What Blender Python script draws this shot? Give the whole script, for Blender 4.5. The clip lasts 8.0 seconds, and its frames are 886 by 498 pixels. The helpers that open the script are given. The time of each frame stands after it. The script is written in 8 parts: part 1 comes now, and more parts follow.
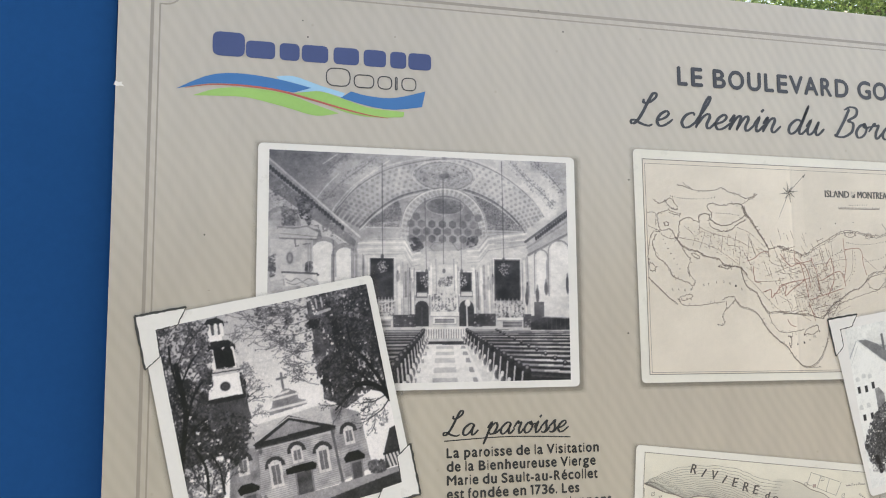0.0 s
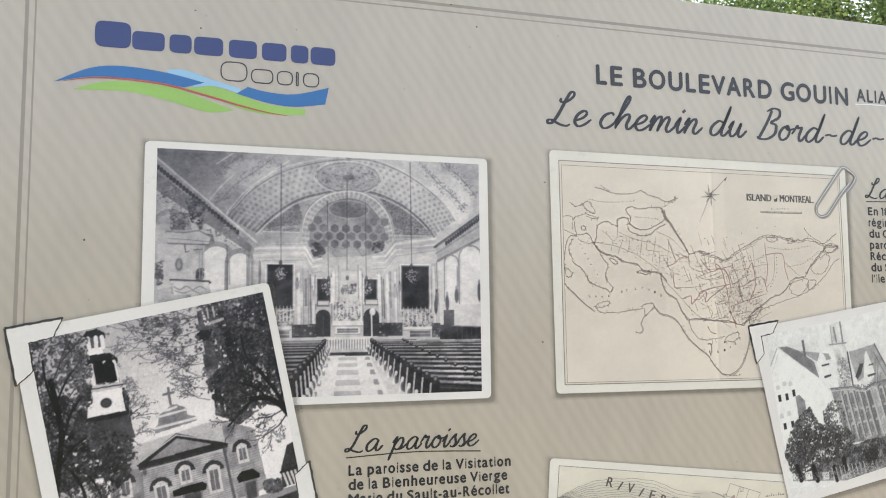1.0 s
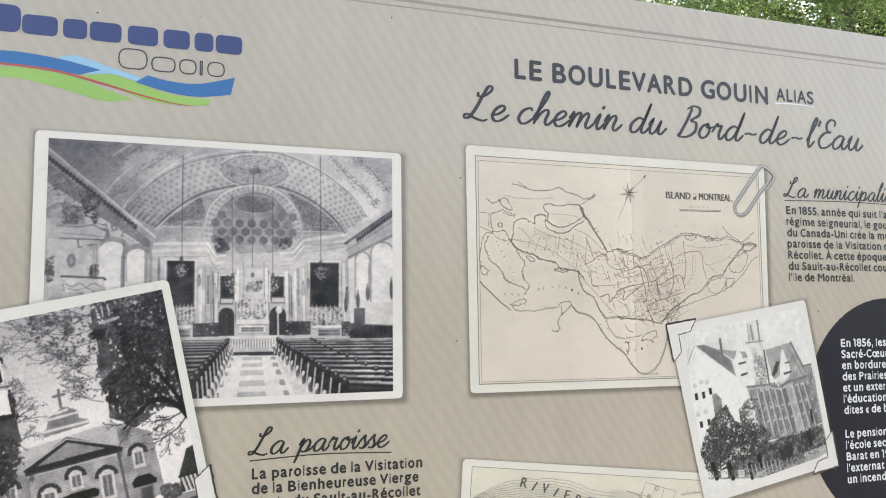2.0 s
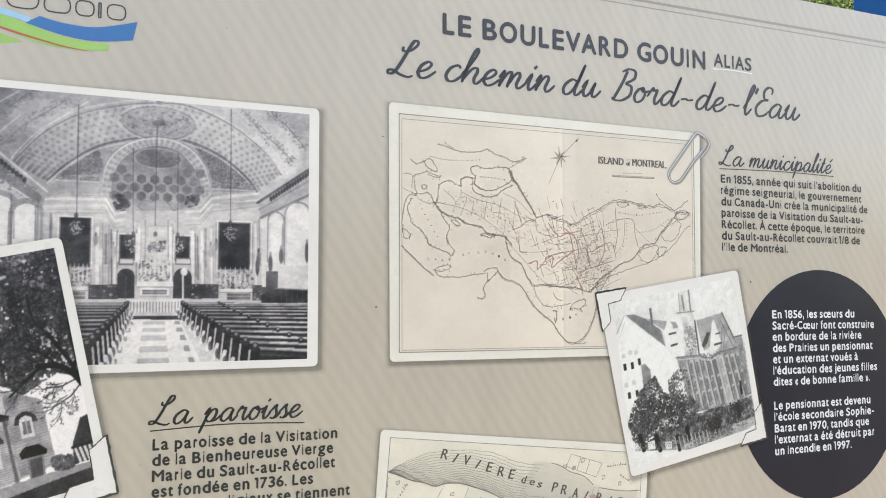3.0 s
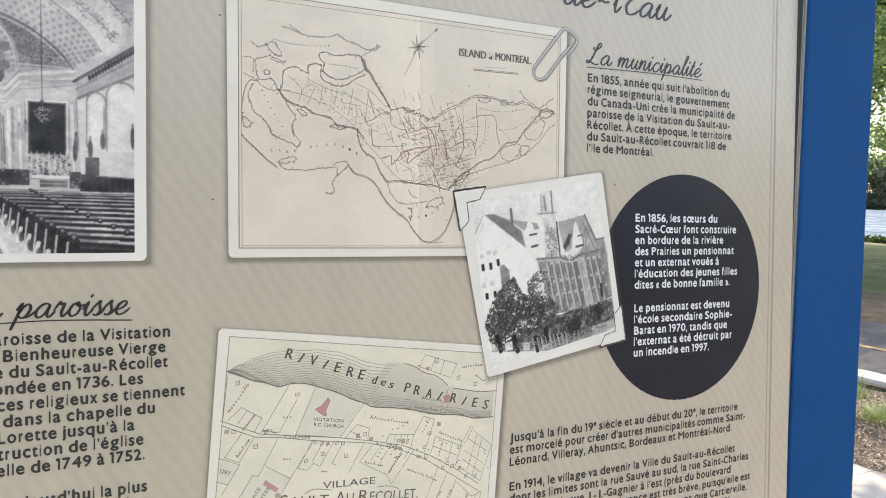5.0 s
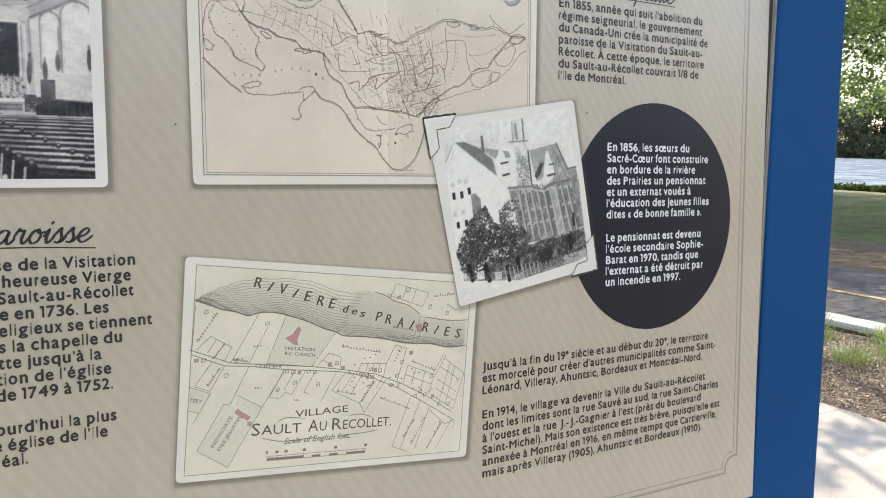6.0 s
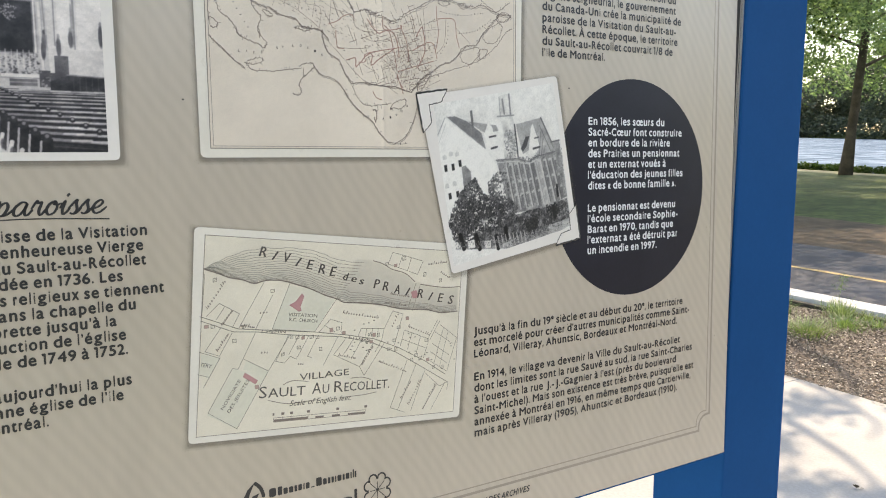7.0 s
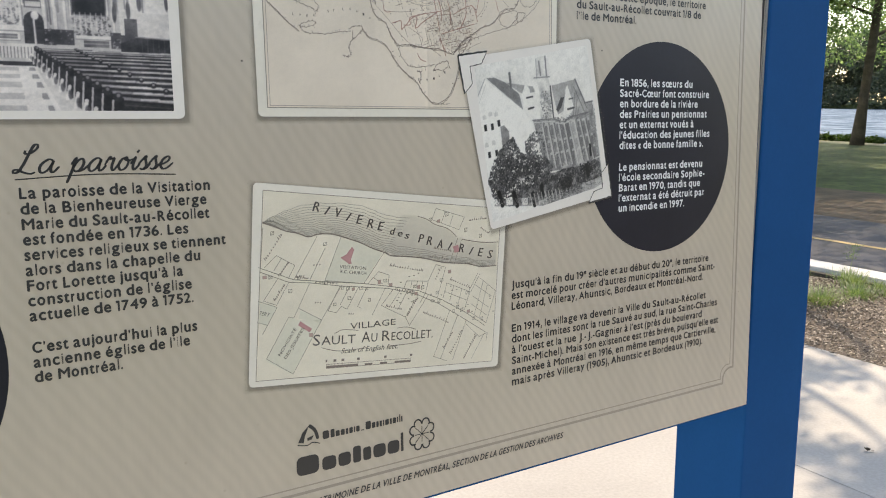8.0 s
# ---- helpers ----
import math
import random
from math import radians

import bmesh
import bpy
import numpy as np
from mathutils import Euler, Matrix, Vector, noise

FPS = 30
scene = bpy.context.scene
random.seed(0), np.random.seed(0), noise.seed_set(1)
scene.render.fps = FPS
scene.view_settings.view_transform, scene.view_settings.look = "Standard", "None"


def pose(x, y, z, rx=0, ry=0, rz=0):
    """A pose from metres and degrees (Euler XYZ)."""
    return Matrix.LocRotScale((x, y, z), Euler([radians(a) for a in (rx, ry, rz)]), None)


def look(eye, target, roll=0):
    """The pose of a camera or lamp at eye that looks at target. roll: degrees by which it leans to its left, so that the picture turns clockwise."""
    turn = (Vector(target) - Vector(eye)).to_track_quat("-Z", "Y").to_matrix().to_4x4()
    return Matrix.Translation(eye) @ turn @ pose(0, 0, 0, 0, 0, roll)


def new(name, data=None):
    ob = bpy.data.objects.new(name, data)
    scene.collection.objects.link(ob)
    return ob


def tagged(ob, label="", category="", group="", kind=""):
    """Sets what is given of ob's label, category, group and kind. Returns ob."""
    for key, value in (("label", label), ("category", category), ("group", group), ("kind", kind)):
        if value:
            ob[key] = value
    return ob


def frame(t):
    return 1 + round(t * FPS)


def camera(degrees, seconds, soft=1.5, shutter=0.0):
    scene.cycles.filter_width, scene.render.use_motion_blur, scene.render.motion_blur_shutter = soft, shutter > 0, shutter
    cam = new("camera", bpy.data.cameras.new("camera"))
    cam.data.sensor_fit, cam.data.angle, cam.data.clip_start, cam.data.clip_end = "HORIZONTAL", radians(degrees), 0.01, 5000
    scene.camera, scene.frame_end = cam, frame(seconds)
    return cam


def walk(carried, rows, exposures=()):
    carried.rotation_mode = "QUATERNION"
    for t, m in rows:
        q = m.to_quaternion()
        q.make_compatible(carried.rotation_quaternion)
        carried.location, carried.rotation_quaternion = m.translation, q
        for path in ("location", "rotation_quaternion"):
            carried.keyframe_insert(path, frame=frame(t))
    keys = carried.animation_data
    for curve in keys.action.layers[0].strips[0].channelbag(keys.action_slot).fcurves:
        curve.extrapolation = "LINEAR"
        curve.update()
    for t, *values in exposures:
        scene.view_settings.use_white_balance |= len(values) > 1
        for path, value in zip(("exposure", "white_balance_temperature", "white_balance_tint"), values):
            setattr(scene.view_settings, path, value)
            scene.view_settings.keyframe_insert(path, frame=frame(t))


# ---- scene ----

# The sign's panel leans back a little; the walk was laid out square to the panel, so both share this turn.
LEAN = 2.9
PLANE = 0.885
SHEET = 0.3
TILT = Matrix.Translation((0, PLANE, 0)) @ pose(0, 0, 0, -LEAN) @ Matrix.Translation((0, -PLANE, 0))

cam = camera(56.3, 8.0, soft=1.05)
PATH = [
    (0, (0.0200, 0.0100, 1.5080), (0.5125, 1.9374, 1.7146), -0.40),
    (0.5, (0.0531, 0.0272, 1.5189), (0.5841, 1.9453, 1.7159), -0.47),
    (1, (0.0863, 0.0374, 1.5243), (0.6747, 1.9393, 1.7159), -0.56),
    (1.5, (0.1126, 0.0348, 1.5316), (0.7556, 1.9194, 1.7179), -0.63),
    (3, (0.1865, 0.0664, 1.5183), (0.9748, 1.9007, 1.6357), 0.05),
    (3.5, (0.2149, 0.0674, 1.5164), (1.0617, 1.8778, 1.5885), 0.23),
    (4, (0.2409, 0.0664, 1.5109), (1.1463, 1.8488, 1.5671), 0.21),
    (4.5, (0.2584, 0.0677, 1.4989), (1.2043, 1.8298, 1.5103), 0.40),
    (6, (0.2799, 0.0724, 1.4561), (1.2894, 1.7907, 1.2882), -0.13),
    (6.5, (0.2566, 0.0678, 1.4492), (1.3174, 1.7518, 1.2527), -0.49),
    (7, (0.2247, 0.0528, 1.4450), (1.3103, 1.7193, 1.2349), -0.62),
    (7.5, (0.1874, 0.0443, 1.4400), (1.2680, 1.7099, 1.1991), -0.67),
    (8, (0.1646, 0.0350, 1.4297), (1.2294, 1.7056, 1.1556), -0.92),
]
walk(cam, [(t, TILT @ look(eye, target, roll)) for t, eye, target, roll in PATH],
     [(0, 2.05, 9300, 18), (1.5, 2.08, 9200, 18), (3.5, 2.24, 9100, 18), (4.5, 2.14, 9000, 18), (6, 1.92, 9000, 17), (7.5, 1.76, 9000, 16), (8, 1.64, 9000, 16)])

# ---- light ----
SUN_AZ, SUN_EL = 66.0, 54.0
world = bpy.data.worlds.new("world")
scene.world = world
world.use_nodes = True
wn = world.node_tree
sky = wn.nodes.new("ShaderNodeTexSky")
sky.sky_type, sky.sun_disc = "NISHITA", False
sky.sun_elevation, sky.sun_rotation = radians(SUN_EL), radians(SUN_AZ)
sky.air_density, sky.dust_density, sky.ozone_density = 1.0, 0.35, 1.0
wn.links.new(sky.outputs[0], wn.nodes["Background"].inputs[0])
wn.nodes["Background"].inputs[1].default_value = 0.15
sun = new("sun", bpy.data.lights.new("sun", "SUN"))
sun.data.energy, sun.data.angle, sun.data.color = 2.2, radians(0.53), (1.0, 0.98, 0.95)
sd = Vector((math.sin(radians(SUN_AZ)) * math.cos(radians(SUN_EL)), math.cos(radians(SUN_AZ)) * math.cos(radians(SUN_EL)), math.sin(radians(SUN_EL))))
sun.matrix_basis = look(sd * 30, (0, 0, 0))


# ---- materials ----
def ramp(nt, src, stops):
    r = nt.nodes.new("ShaderNodeValToRGB")
    while len(r.color_ramp.elements) < len(stops):
        r.color_ramp.elements.new(0.5)
    for e, (p, c) in zip(r.color_ramp.elements, stops):
        e.position, e.color = p, (*c, 1)
    nt.links.new(src, r.inputs[0])
    return r.outputs[0]


def tex_noise(nt, vec, scale, detail=4, rough=0.6):
    n = nt.nodes.new("ShaderNodeTexNoise")
    n.inputs["Scale"].default_value, n.inputs["Detail"].default_value, n.inputs["Roughness"].default_value = scale, detail, rough
    if vec is not None:
        nt.links.new(vec, n.inputs["Vector"])
    return n.outputs[0]


def mix(nt, kind, fac, a, b):
    m = nt.nodes.new("ShaderNodeMix")
    m.data_type, m.blend_type = "RGBA", kind
    for sock, v in ((m.inputs[0], fac), (m.inputs[6], a), (m.inputs[7], b)):
        if hasattr(v, "is_linked"):
            nt.links.new(v, sock)
        elif isinstance(v, (int, float)):
            sock.default_value = v
        else:
            sock.default_value = (*v, 1)
    return m.outputs[2]


def start(name, rough, metal=0.0, spec=0.5):
    m = bpy.data.materials.new(name)
    m.use_nodes = True
    nt = m.node_tree
    b = nt.nodes["Principled BSDF"]
    b.inputs["Roughness"].default_value, b.inputs["Metallic"].default_value = rough, metal
    b.inputs["Specular IOR Level"].default_value = spec
    tc = nt.nodes.new("ShaderNodeTexCoord")
    return m, nt, b, tc.outputs["Object"]


def bump(nt, b, height, strength, dist):
    n = nt.nodes.new("ShaderNodeBump")
    n.inputs["Strength"].default_value, n.inputs["Distance"].default_value = strength, dist
    nt.links.new(height, n.inputs["Height"])
    nt.links.new(n.outputs[0], b.inputs["Normal"])


def plain(name, color, rough, coarse=4.0, fine=60.0, vary=0.15, metal=0.0, relief=0.0, relief_size=0.002, spec=0.5):
    """A surface of one colour with blotches, grain and relief."""
    m, nt, b, vec = start(name, rough, metal, spec)
    lo = tuple(c * (1 - vary) for c in color)
    hi = tuple(min(1, c * (1 + vary)) for c in color)
    a = ramp(nt, tex_noise(nt, vec, coarse), [(0.3, lo), (0.7, hi)])
    g = tex_noise(nt, vec, fine, 3)
    col = mix(nt, "MULTIPLY", 0.5, a, ramp(nt, g, [(0.25, (1 - vary,) * 3), (0.75, (1 + vary,) * 3)]))
    nt.links.new(col, b.inputs["Base Color"])
    rr = nt.nodes.new("ShaderNodeMapRange")
    rr.inputs["To Min"].default_value, rr.inputs["To Max"].default_value = max(0.02, rough - 0.08), min(1, rough + 0.08)
    nt.links.new(tex_noise(nt, vec, coarse * 3), rr.inputs["Value"])
    nt.links.new(rr.outputs[0], b.inputs["Roughness"])
    if relief:
        bump(nt, b, g, relief, relief_size)
    return m


def ink(name, color, rough=0.32):
    return plain(name, color, rough, 8.0, 300.0, 0.06, spec=0.52)


def panel_print():
    """Taupe printed ground with soft diagonal brush bands, weathering and a fine print grain."""
    m, nt, b, vec = start("panel_print", 0.26, spec=0.9)
    mp = nt.nodes.new("ShaderNodeMapping")
    mp.inputs["Rotation"].default_value = (0, radians(33), 0)
    nt.links.new(vec, mp.inputs["Vector"])
    wob = nt.nodes.new("ShaderNodeTexWave")
    wob.wave_type, wob.bands_direction = "BANDS", "X"
    wob.inputs["Scale"].default_value, wob.inputs["Distortion"].default_value = 25.0, 3.0
    wob.inputs["Detail"].default_value, wob.inputs["Detail Scale"].default_value = 3.0, 0.6
    nt.links.new(mp.outputs[0], wob.inputs["Vector"])
    st = nt.nodes.new("ShaderNodeMapping")
    st.inputs["Rotation"].default_value, st.inputs["Scale"].default_value = (0, radians(33), 0), (9.0, 9.0, 1.4)
    nt.links.new(vec, st.inputs["Vector"])
    streak = tex_noise(nt, st.outputs[0], 6.0, 5, 0.65)
    base = ramp(nt, wob.outputs["Color"], [(0.0, (0.477, 0.402, 0.316)), (1.0, (0.508, 0.430, 0.340))])
    base = mix(nt, "MULTIPLY", 0.8, base, ramp(nt, streak, [(0.3, (0.93, 0.93, 0.93)), (0.7, (1.04, 1.04, 1.04))]))
    blot = ramp(nt, tex_noise(nt, vec, 2.6, 5), [(0.35, (0.95, 0.95, 0.955)), (0.65, (1.04, 1.03, 1.01))])
    base = mix(nt, "MULTIPLY", 1.0, base, blot)
    spots = nt.nodes.new("ShaderNodeTexVoronoi")
    spots.inputs["Scale"].default_value = 24.0
    nt.links.new(vec, spots.inputs["Vector"])
    base = mix(nt, "MULTIPLY", 0.6, base, ramp(nt, spots.outputs["Distance"], [(0.0, (0.72, 0.68, 0.64)), (0.055, (1, 1, 1))]))
    nt.links.new(base, b.inputs["Base Color"])
    rr = ramp(nt, tex_noise(nt, vec, 7.0, 5), [(0.3, (0.275,) * 3), (0.7, (0.295,) * 3)])
    nt.links.new(rr, b.inputs["Roughness"])
    bump(nt, b, tex_noise(nt, vec, 2.0, 1), 0.03, 0.004)
    return m


def photo_print(name, rough=0.3):
    """Printed picture: its tones lie in the colour layer called ink."""
    m, nt, b, vec = start(name, rough, spec=0.5)
    at = nt.nodes.new("ShaderNodeVertexColor")
    at.layer_name = "ink"
    g = ramp(nt, tex_noise(nt, vec, 900.0, 2), [(0.3, (0.93,) * 3), (0.7, (1.06,) * 3)])
    nt.links.new(mix(nt, "MULTIPLY", 0.7, at.outputs[0], g), b.inputs["Base Color"])
    return m


def halo_print():
    """Soft printed edge that fades into the panel's ground."""
    m, nt, b, vec = start("halo_print", 0.3)
    b.inputs["Base Color"].default_value = (0.12, 0.1, 0.085, 1)
    at = nt.nodes.new("ShaderNodeVertexColor")
    at.layer_name = "ink"
    nt.links.new(at.outputs[0], b.inputs["Alpha"])
    return m


def slab_concrete():
    """Broomed pale concrete; each slab has its own shade."""
    m, nt, b, vec = start("slab_concrete", 0.85, spec=0.3)
    oi = nt.nodes.new("ShaderNodeObjectInfo")
    geo = nt.nodes.new("ShaderNodeNewGeometry")
    pos = geo.outputs["Position"]
    base = ramp(nt, tex_noise(nt, pos, 1.1, 6), [(0.3, (0.315, 0.30, 0.272)), (0.7, (0.385, 0.368, 0.335))])
    base = mix(nt, "MULTIPLY", 1.0, base, ramp(nt, oi.outputs["Random"], [(0, (0.9, 0.9, 0.9)), (1, (1.06, 1.05, 1.03))]))
    g = tex_noise(nt, pos, 70.0, 4)
    base = mix(nt, "MULTIPLY", 0.8, base, ramp(nt, g, [(0.3, (0.86,) * 3), (0.7, (1.08,) * 3)]))
    nt.links.new(base, b.inputs["Base Color"])
    bump(nt, b, g, 0.3, 0.002)
    return m


M_PANEL = panel_print()
M_PHOTO = photo_print("photo_print")
M_HALO = halo_print()
M_WHITE = plain("print_border", (0.75, 0.69, 0.62), 0.3, 14.0, 250.0, 0.04)
M_MAP_EDGE = plain("map_border", (0.735, 0.67, 0.565), 0.3, 14.0, 250.0, 0.05)
M_TEXT = ink("charcoal_ink", (0.035, 0.032, 0.034))
M_WTEXT = ink("white_ink", (0.75, 0.75, 0.75))
M_OVAL = plain("oval_ink", (0.014, 0.0135, 0.022), 0.34, 8.0, 300.0, 0.2, spec=0.32)
M_RULE = ink("rule_ink", (0.32, 0.265, 0.215))
M_NAVY = ink("navy_ink", (0.036, 0.058, 0.165))
M_WBLUE = ink("wave_blue_ink", (0.012, 0.145, 0.36))
M_WLIGHT = ink("wave_light_ink", (0.28, 0.52, 0.68))
M_WGREEN = ink("wave_green_ink", (0.28, 0.5, 0.12))
M_WRED = ink("wave_red_ink", (0.5, 0.1, 0.07))
M_LINE = ink("map_line_ink", (0.24, 0.185, 0.155))
M_FAINT = ink("map_faint_ink", (0.27, 0.195, 0.16))
M_ROSE = ink("map_rose_ink", (0.46, 0.25, 0.2))
M_MAPTXT = ink("map_letter_ink", (0.11, 0.092, 0.08))
M_SKETCH = ink("sketch_ink", (0.06, 0.055, 0.05))
M_CLIP = ink("clip_ink", (0.2, 0.18, 0.17))
M_CLIPHI = ink("clip_light_ink", (0.6, 0.57, 0.53))
M_BLUE = plain("blue_enamel", (0.003, 0.068, 0.2), 0.5, 3.0, 160.0, 0.07, relief=0.05, relief_size=0.0005, spec=0.015)
M_ALU = plain("grey_aluminium", (0.34, 0.33, 0.33), 0.42, 10.0, 200.0, 0.08, metal=0.6)
M_GAP = plain("dark_gasket", (0.03, 0.03, 0.035), 0.6, 20.0, 200.0, 0.1)
M_CONC = plain("pale_concrete", (0.50, 0.49, 0.44), 0.85, 1.3, 90.0, 0.09, relief=0.25, relief_size=0.002)
M_SLAB = slab_concrete()
M_KERB = plain("kerb_concrete", (0.55, 0.53, 0.49), 0.85, 2.0, 70.0, 0.1, relief=0.3, relief_size=0.003)
M_ASPH = plain("asphalt", (0.06, 0.06, 0.066), 0.85, 1.5, 120.0, 0.25, relief=0.5, relief_size=0.004)
M_YELLOW = plain("worn_yellow_paint", (0.42, 0.29, 0.12), 0.7, 6.0, 60.0, 0.3)
M_SOIL = plain("bed_soil", (0.115, 0.09, 0.068), 0.95, 5.0, 50.0, 0.35, relief=0.6, relief_size=0.02)
M_LITTER = plain("leaf_litter", (0.105, 0.07, 0.042), 0.95, 2.5, 26.0, 0.5, relief=0.5, relief_size=0.02)
# dark colour that holds the shade of the kerb's near face
M_KERB_SHADE = plain("weathered_timber", (0.05, 0.042, 0.032), 0.9, 3.0, 40.0, 0.3, relief=0.4, relief_size=0.004)
M_DRY = plain("dry_turf", (0.36, 0.33, 0.2), 0.95, 1.2, 14.0, 0.2, relief=0.3, relief_size=0.02)

# ---- builders ----
def raw(name, verts, faces, material, parent, label="", at=TILT, inks=None, smooth=False):
    """One mesh object under parent (or at top level)."""
    me = bpy.data.meshes.new(name)
    me.from_pydata(verts, [], faces)
    me.materials.append(material)
    if inks is not None:
        col = me.color_attributes.new("ink", "FLOAT_COLOR", "POINT")
        flat = np.ones((len(verts), 4), np.float32)
        arr = np.asarray(inks, np.float32)
        flat[:, :3] = arr[:, None] if arr.ndim == 1 else arr
        col.data.foreach_set("color", flat.ravel())
    if smooth:
        me.shade_smooth()
    ob = new(name, me)
    return hang(ob, parent, at, label)


WORLD = {}


def hang(ob, parent, at, label=""):
    WORLD[ob.name] = at.copy()
    if parent is not None:
        ob.parent = parent
        ob.matrix_parent_inverse = WORLD[parent.name].inverted()
    ob.matrix_basis = at
    if label:
        tagged(ob, label)
    return ob


def part(name, bm, material, parent, label="", at=Matrix(), smooth=False):
    me = bpy.data.meshes.new(name)
    bm.to_mesh(me)
    bm.free()
    me.materials.append(material)
    if smooth:
        me.shade_smooth()
    return hang(new(name, me), parent, at, label)


def thing(name, place, label, category, group="", kind=""):
    ob = new(name)
    hang(ob, None, Matrix.Translation(place))
    return tagged(ob, label, category, group, kind)


def box(lo, hi, bevel=0.0, segs=2):
    bm = bmesh.new()
    bmesh.ops.create_cube(bm, size=1)
    lo, hi = Vector(lo), Vector(hi)
    for v in bm.verts:
        v.co = Vector([lo[i] + (v.co[i] + 0.5) * (hi[i] - lo[i]) for i in range(3)])
    if bevel:
        bmesh.ops.bevel(bm, geom=bm.edges[:], offset=bevel, segments=segs, affect="EDGES", profile=0.6)
    return bm


class Ink:
    """Flat printed shapes on the panel, in the panel's own x and z, at a height above its face."""

    def __init__(self, lift):
        self.v, self.f, self.y = [], [], PLANE - lift * SHEET

    def poly(self, pts):
        n = len(self.v)
        self.v += [(x, self.y, z) for x, z in pts]
        area = sum(a[0] * b[1] - b[0] * a[1] for a, b in zip(pts, [*pts[1:], pts[0]]))
        ids = list(range(n, n + len(pts)))
        self.f.append(ids if area > 0 else ids[::-1])
        return self

    def rect(self, x0, z0, x1, z1):
        return self.poly([(x0, z0), (x1, z0), (x1, z1), (x0, z1)])

    def oval(self, cx, cz, rx, rz, n=20):
        return self.poly([(cx + rx * math.cos(6.28319 * i / n), cz + rz * math.sin(6.28319 * i / n)) for i in range(n)])

    def line(self, pts, width, closed=False, taper=False):
        """A ribbon along pts; width may be a number or one number a point."""
        pts = [Vector(p) for p in pts]
        k = len(pts)
        n = len(self.v)
        for i, p in enumerate(pts):
            a = pts[i - 1] if (i or closed) else p
            b = pts[(i + 1) % k] if (i < k - 1 or closed) else p
            d = (b - p).normalized() + (p - a).normalized()
            d = d.normalized() if d.length > 1e-9 else Vector((1, 0))
            s = Vector((-d.y, d.x))
            if 0 < i < k - 1 or closed:
                e = (p - a).normalized()
                c = max(0.5, abs(e.x * s.y - e.y * s.x))
            else:
                c = 1
            w = (width[i] if hasattr(width, "__len__") else width) / 2 / (c if c else 1)
            for q in (p + s * w, p - s * w):
                self.v.append((q.x, self.y, q.y))
        for i in range(k if closed else k - 1):
            a, b = n + 2 * i, n + 2 * ((i + 1) % k)
            self.f.append((a, a + 1, b + 1, b))
        return self

    def done(self, name, material, parent, label=""):
        return raw(name, self.v, self.f, material, parent, label)


def spline(pts, steps=6, closed=False):
    """Smooth line through pts."""
    pts = [Vector(p) for p in pts]
    n = len(pts)
    out = []
    for i in range(n if closed else n - 1):
        p0 = pts[i - 1] if (i or closed) else pts[0]
        p1, p2 = pts[i], pts[(i + 1) % n]
        p3 = pts[(i + 2) % n] if (closed or i + 2 < n) else p2
        for j in range(steps):
            t = j / steps
            out.append(0.5 * (2 * p1 + (p2 - p0) * t + (2 * p0 - 5 * p1 + 4 * p2 - p3) * t * t + (3 * p1 - p0 - 3 * p2 + p3) * t ** 3))
    if not closed:
        out.append(pts[-1])
    return out


def jitter(pts, amount, steps, seed, closed=False):
    """A hand-drawn shore: the smooth line through pts with small wiggles."""
    rng = random.Random(seed)
    return [(p.x + rng.gauss(0, amount), p.y + rng.gauss(0, amount)) for p in spline(pts, steps, closed)]


def rounded(quad, r, n=4):
    """Outline of a four-cornered print with rounded corners."""
    out = []
    q = [Vector(p) for p in quad]
    for i in range(4):
        p, a, b = q[i], q[i - 1], q[(i + 1) % 4]
        da, db = (a - p).normalized(), (b - p).normalized()
        for j in range(n + 1):
            t = j / n
            out.append(p + da * r * (1 - t) ** 2 + db * r * t ** 2)
    return [tuple(v) for v in out]


def halo(quad, lift, parent, reach=0.008, shift=(0.0015, -0.0025), dark=0.42):
    """Printed soft edge round a picture."""
    base = rounded(quad, 0.004)
    c = sum((Vector(p) for p in base), Vector((0, 0))) / len(base)
    verts, alphas, faces = [], [], []
    rings = [(-0.004, dark), (0.002, dark * 0.75), (0.004, dark * 0.32), (reach, 0.0)]
    for d, a in rings:
        for p in base:
            v = Vector(p) + (Vector(p) - c).normalized() * d * 1.2 + Vector(shift)
            verts.append((v.x, PLANE - lift * SHEET, v.y))
            alphas.append(a)
    n = len(base)
    for k in range(len(rings) - 1):
        for i in range(n):
            a, b = k * n + i, k * n + (i + 1) % n
            faces.append((a, b, b + n, a + n))
    ob = raw("printed_edge", verts, faces, M_HALO, parent, inks=alphas)
    return ob


FONT_CURVE = bpy.data.curves.new("letters", "FONT")
FONT_OB = new("letters", FONT_CURVE)


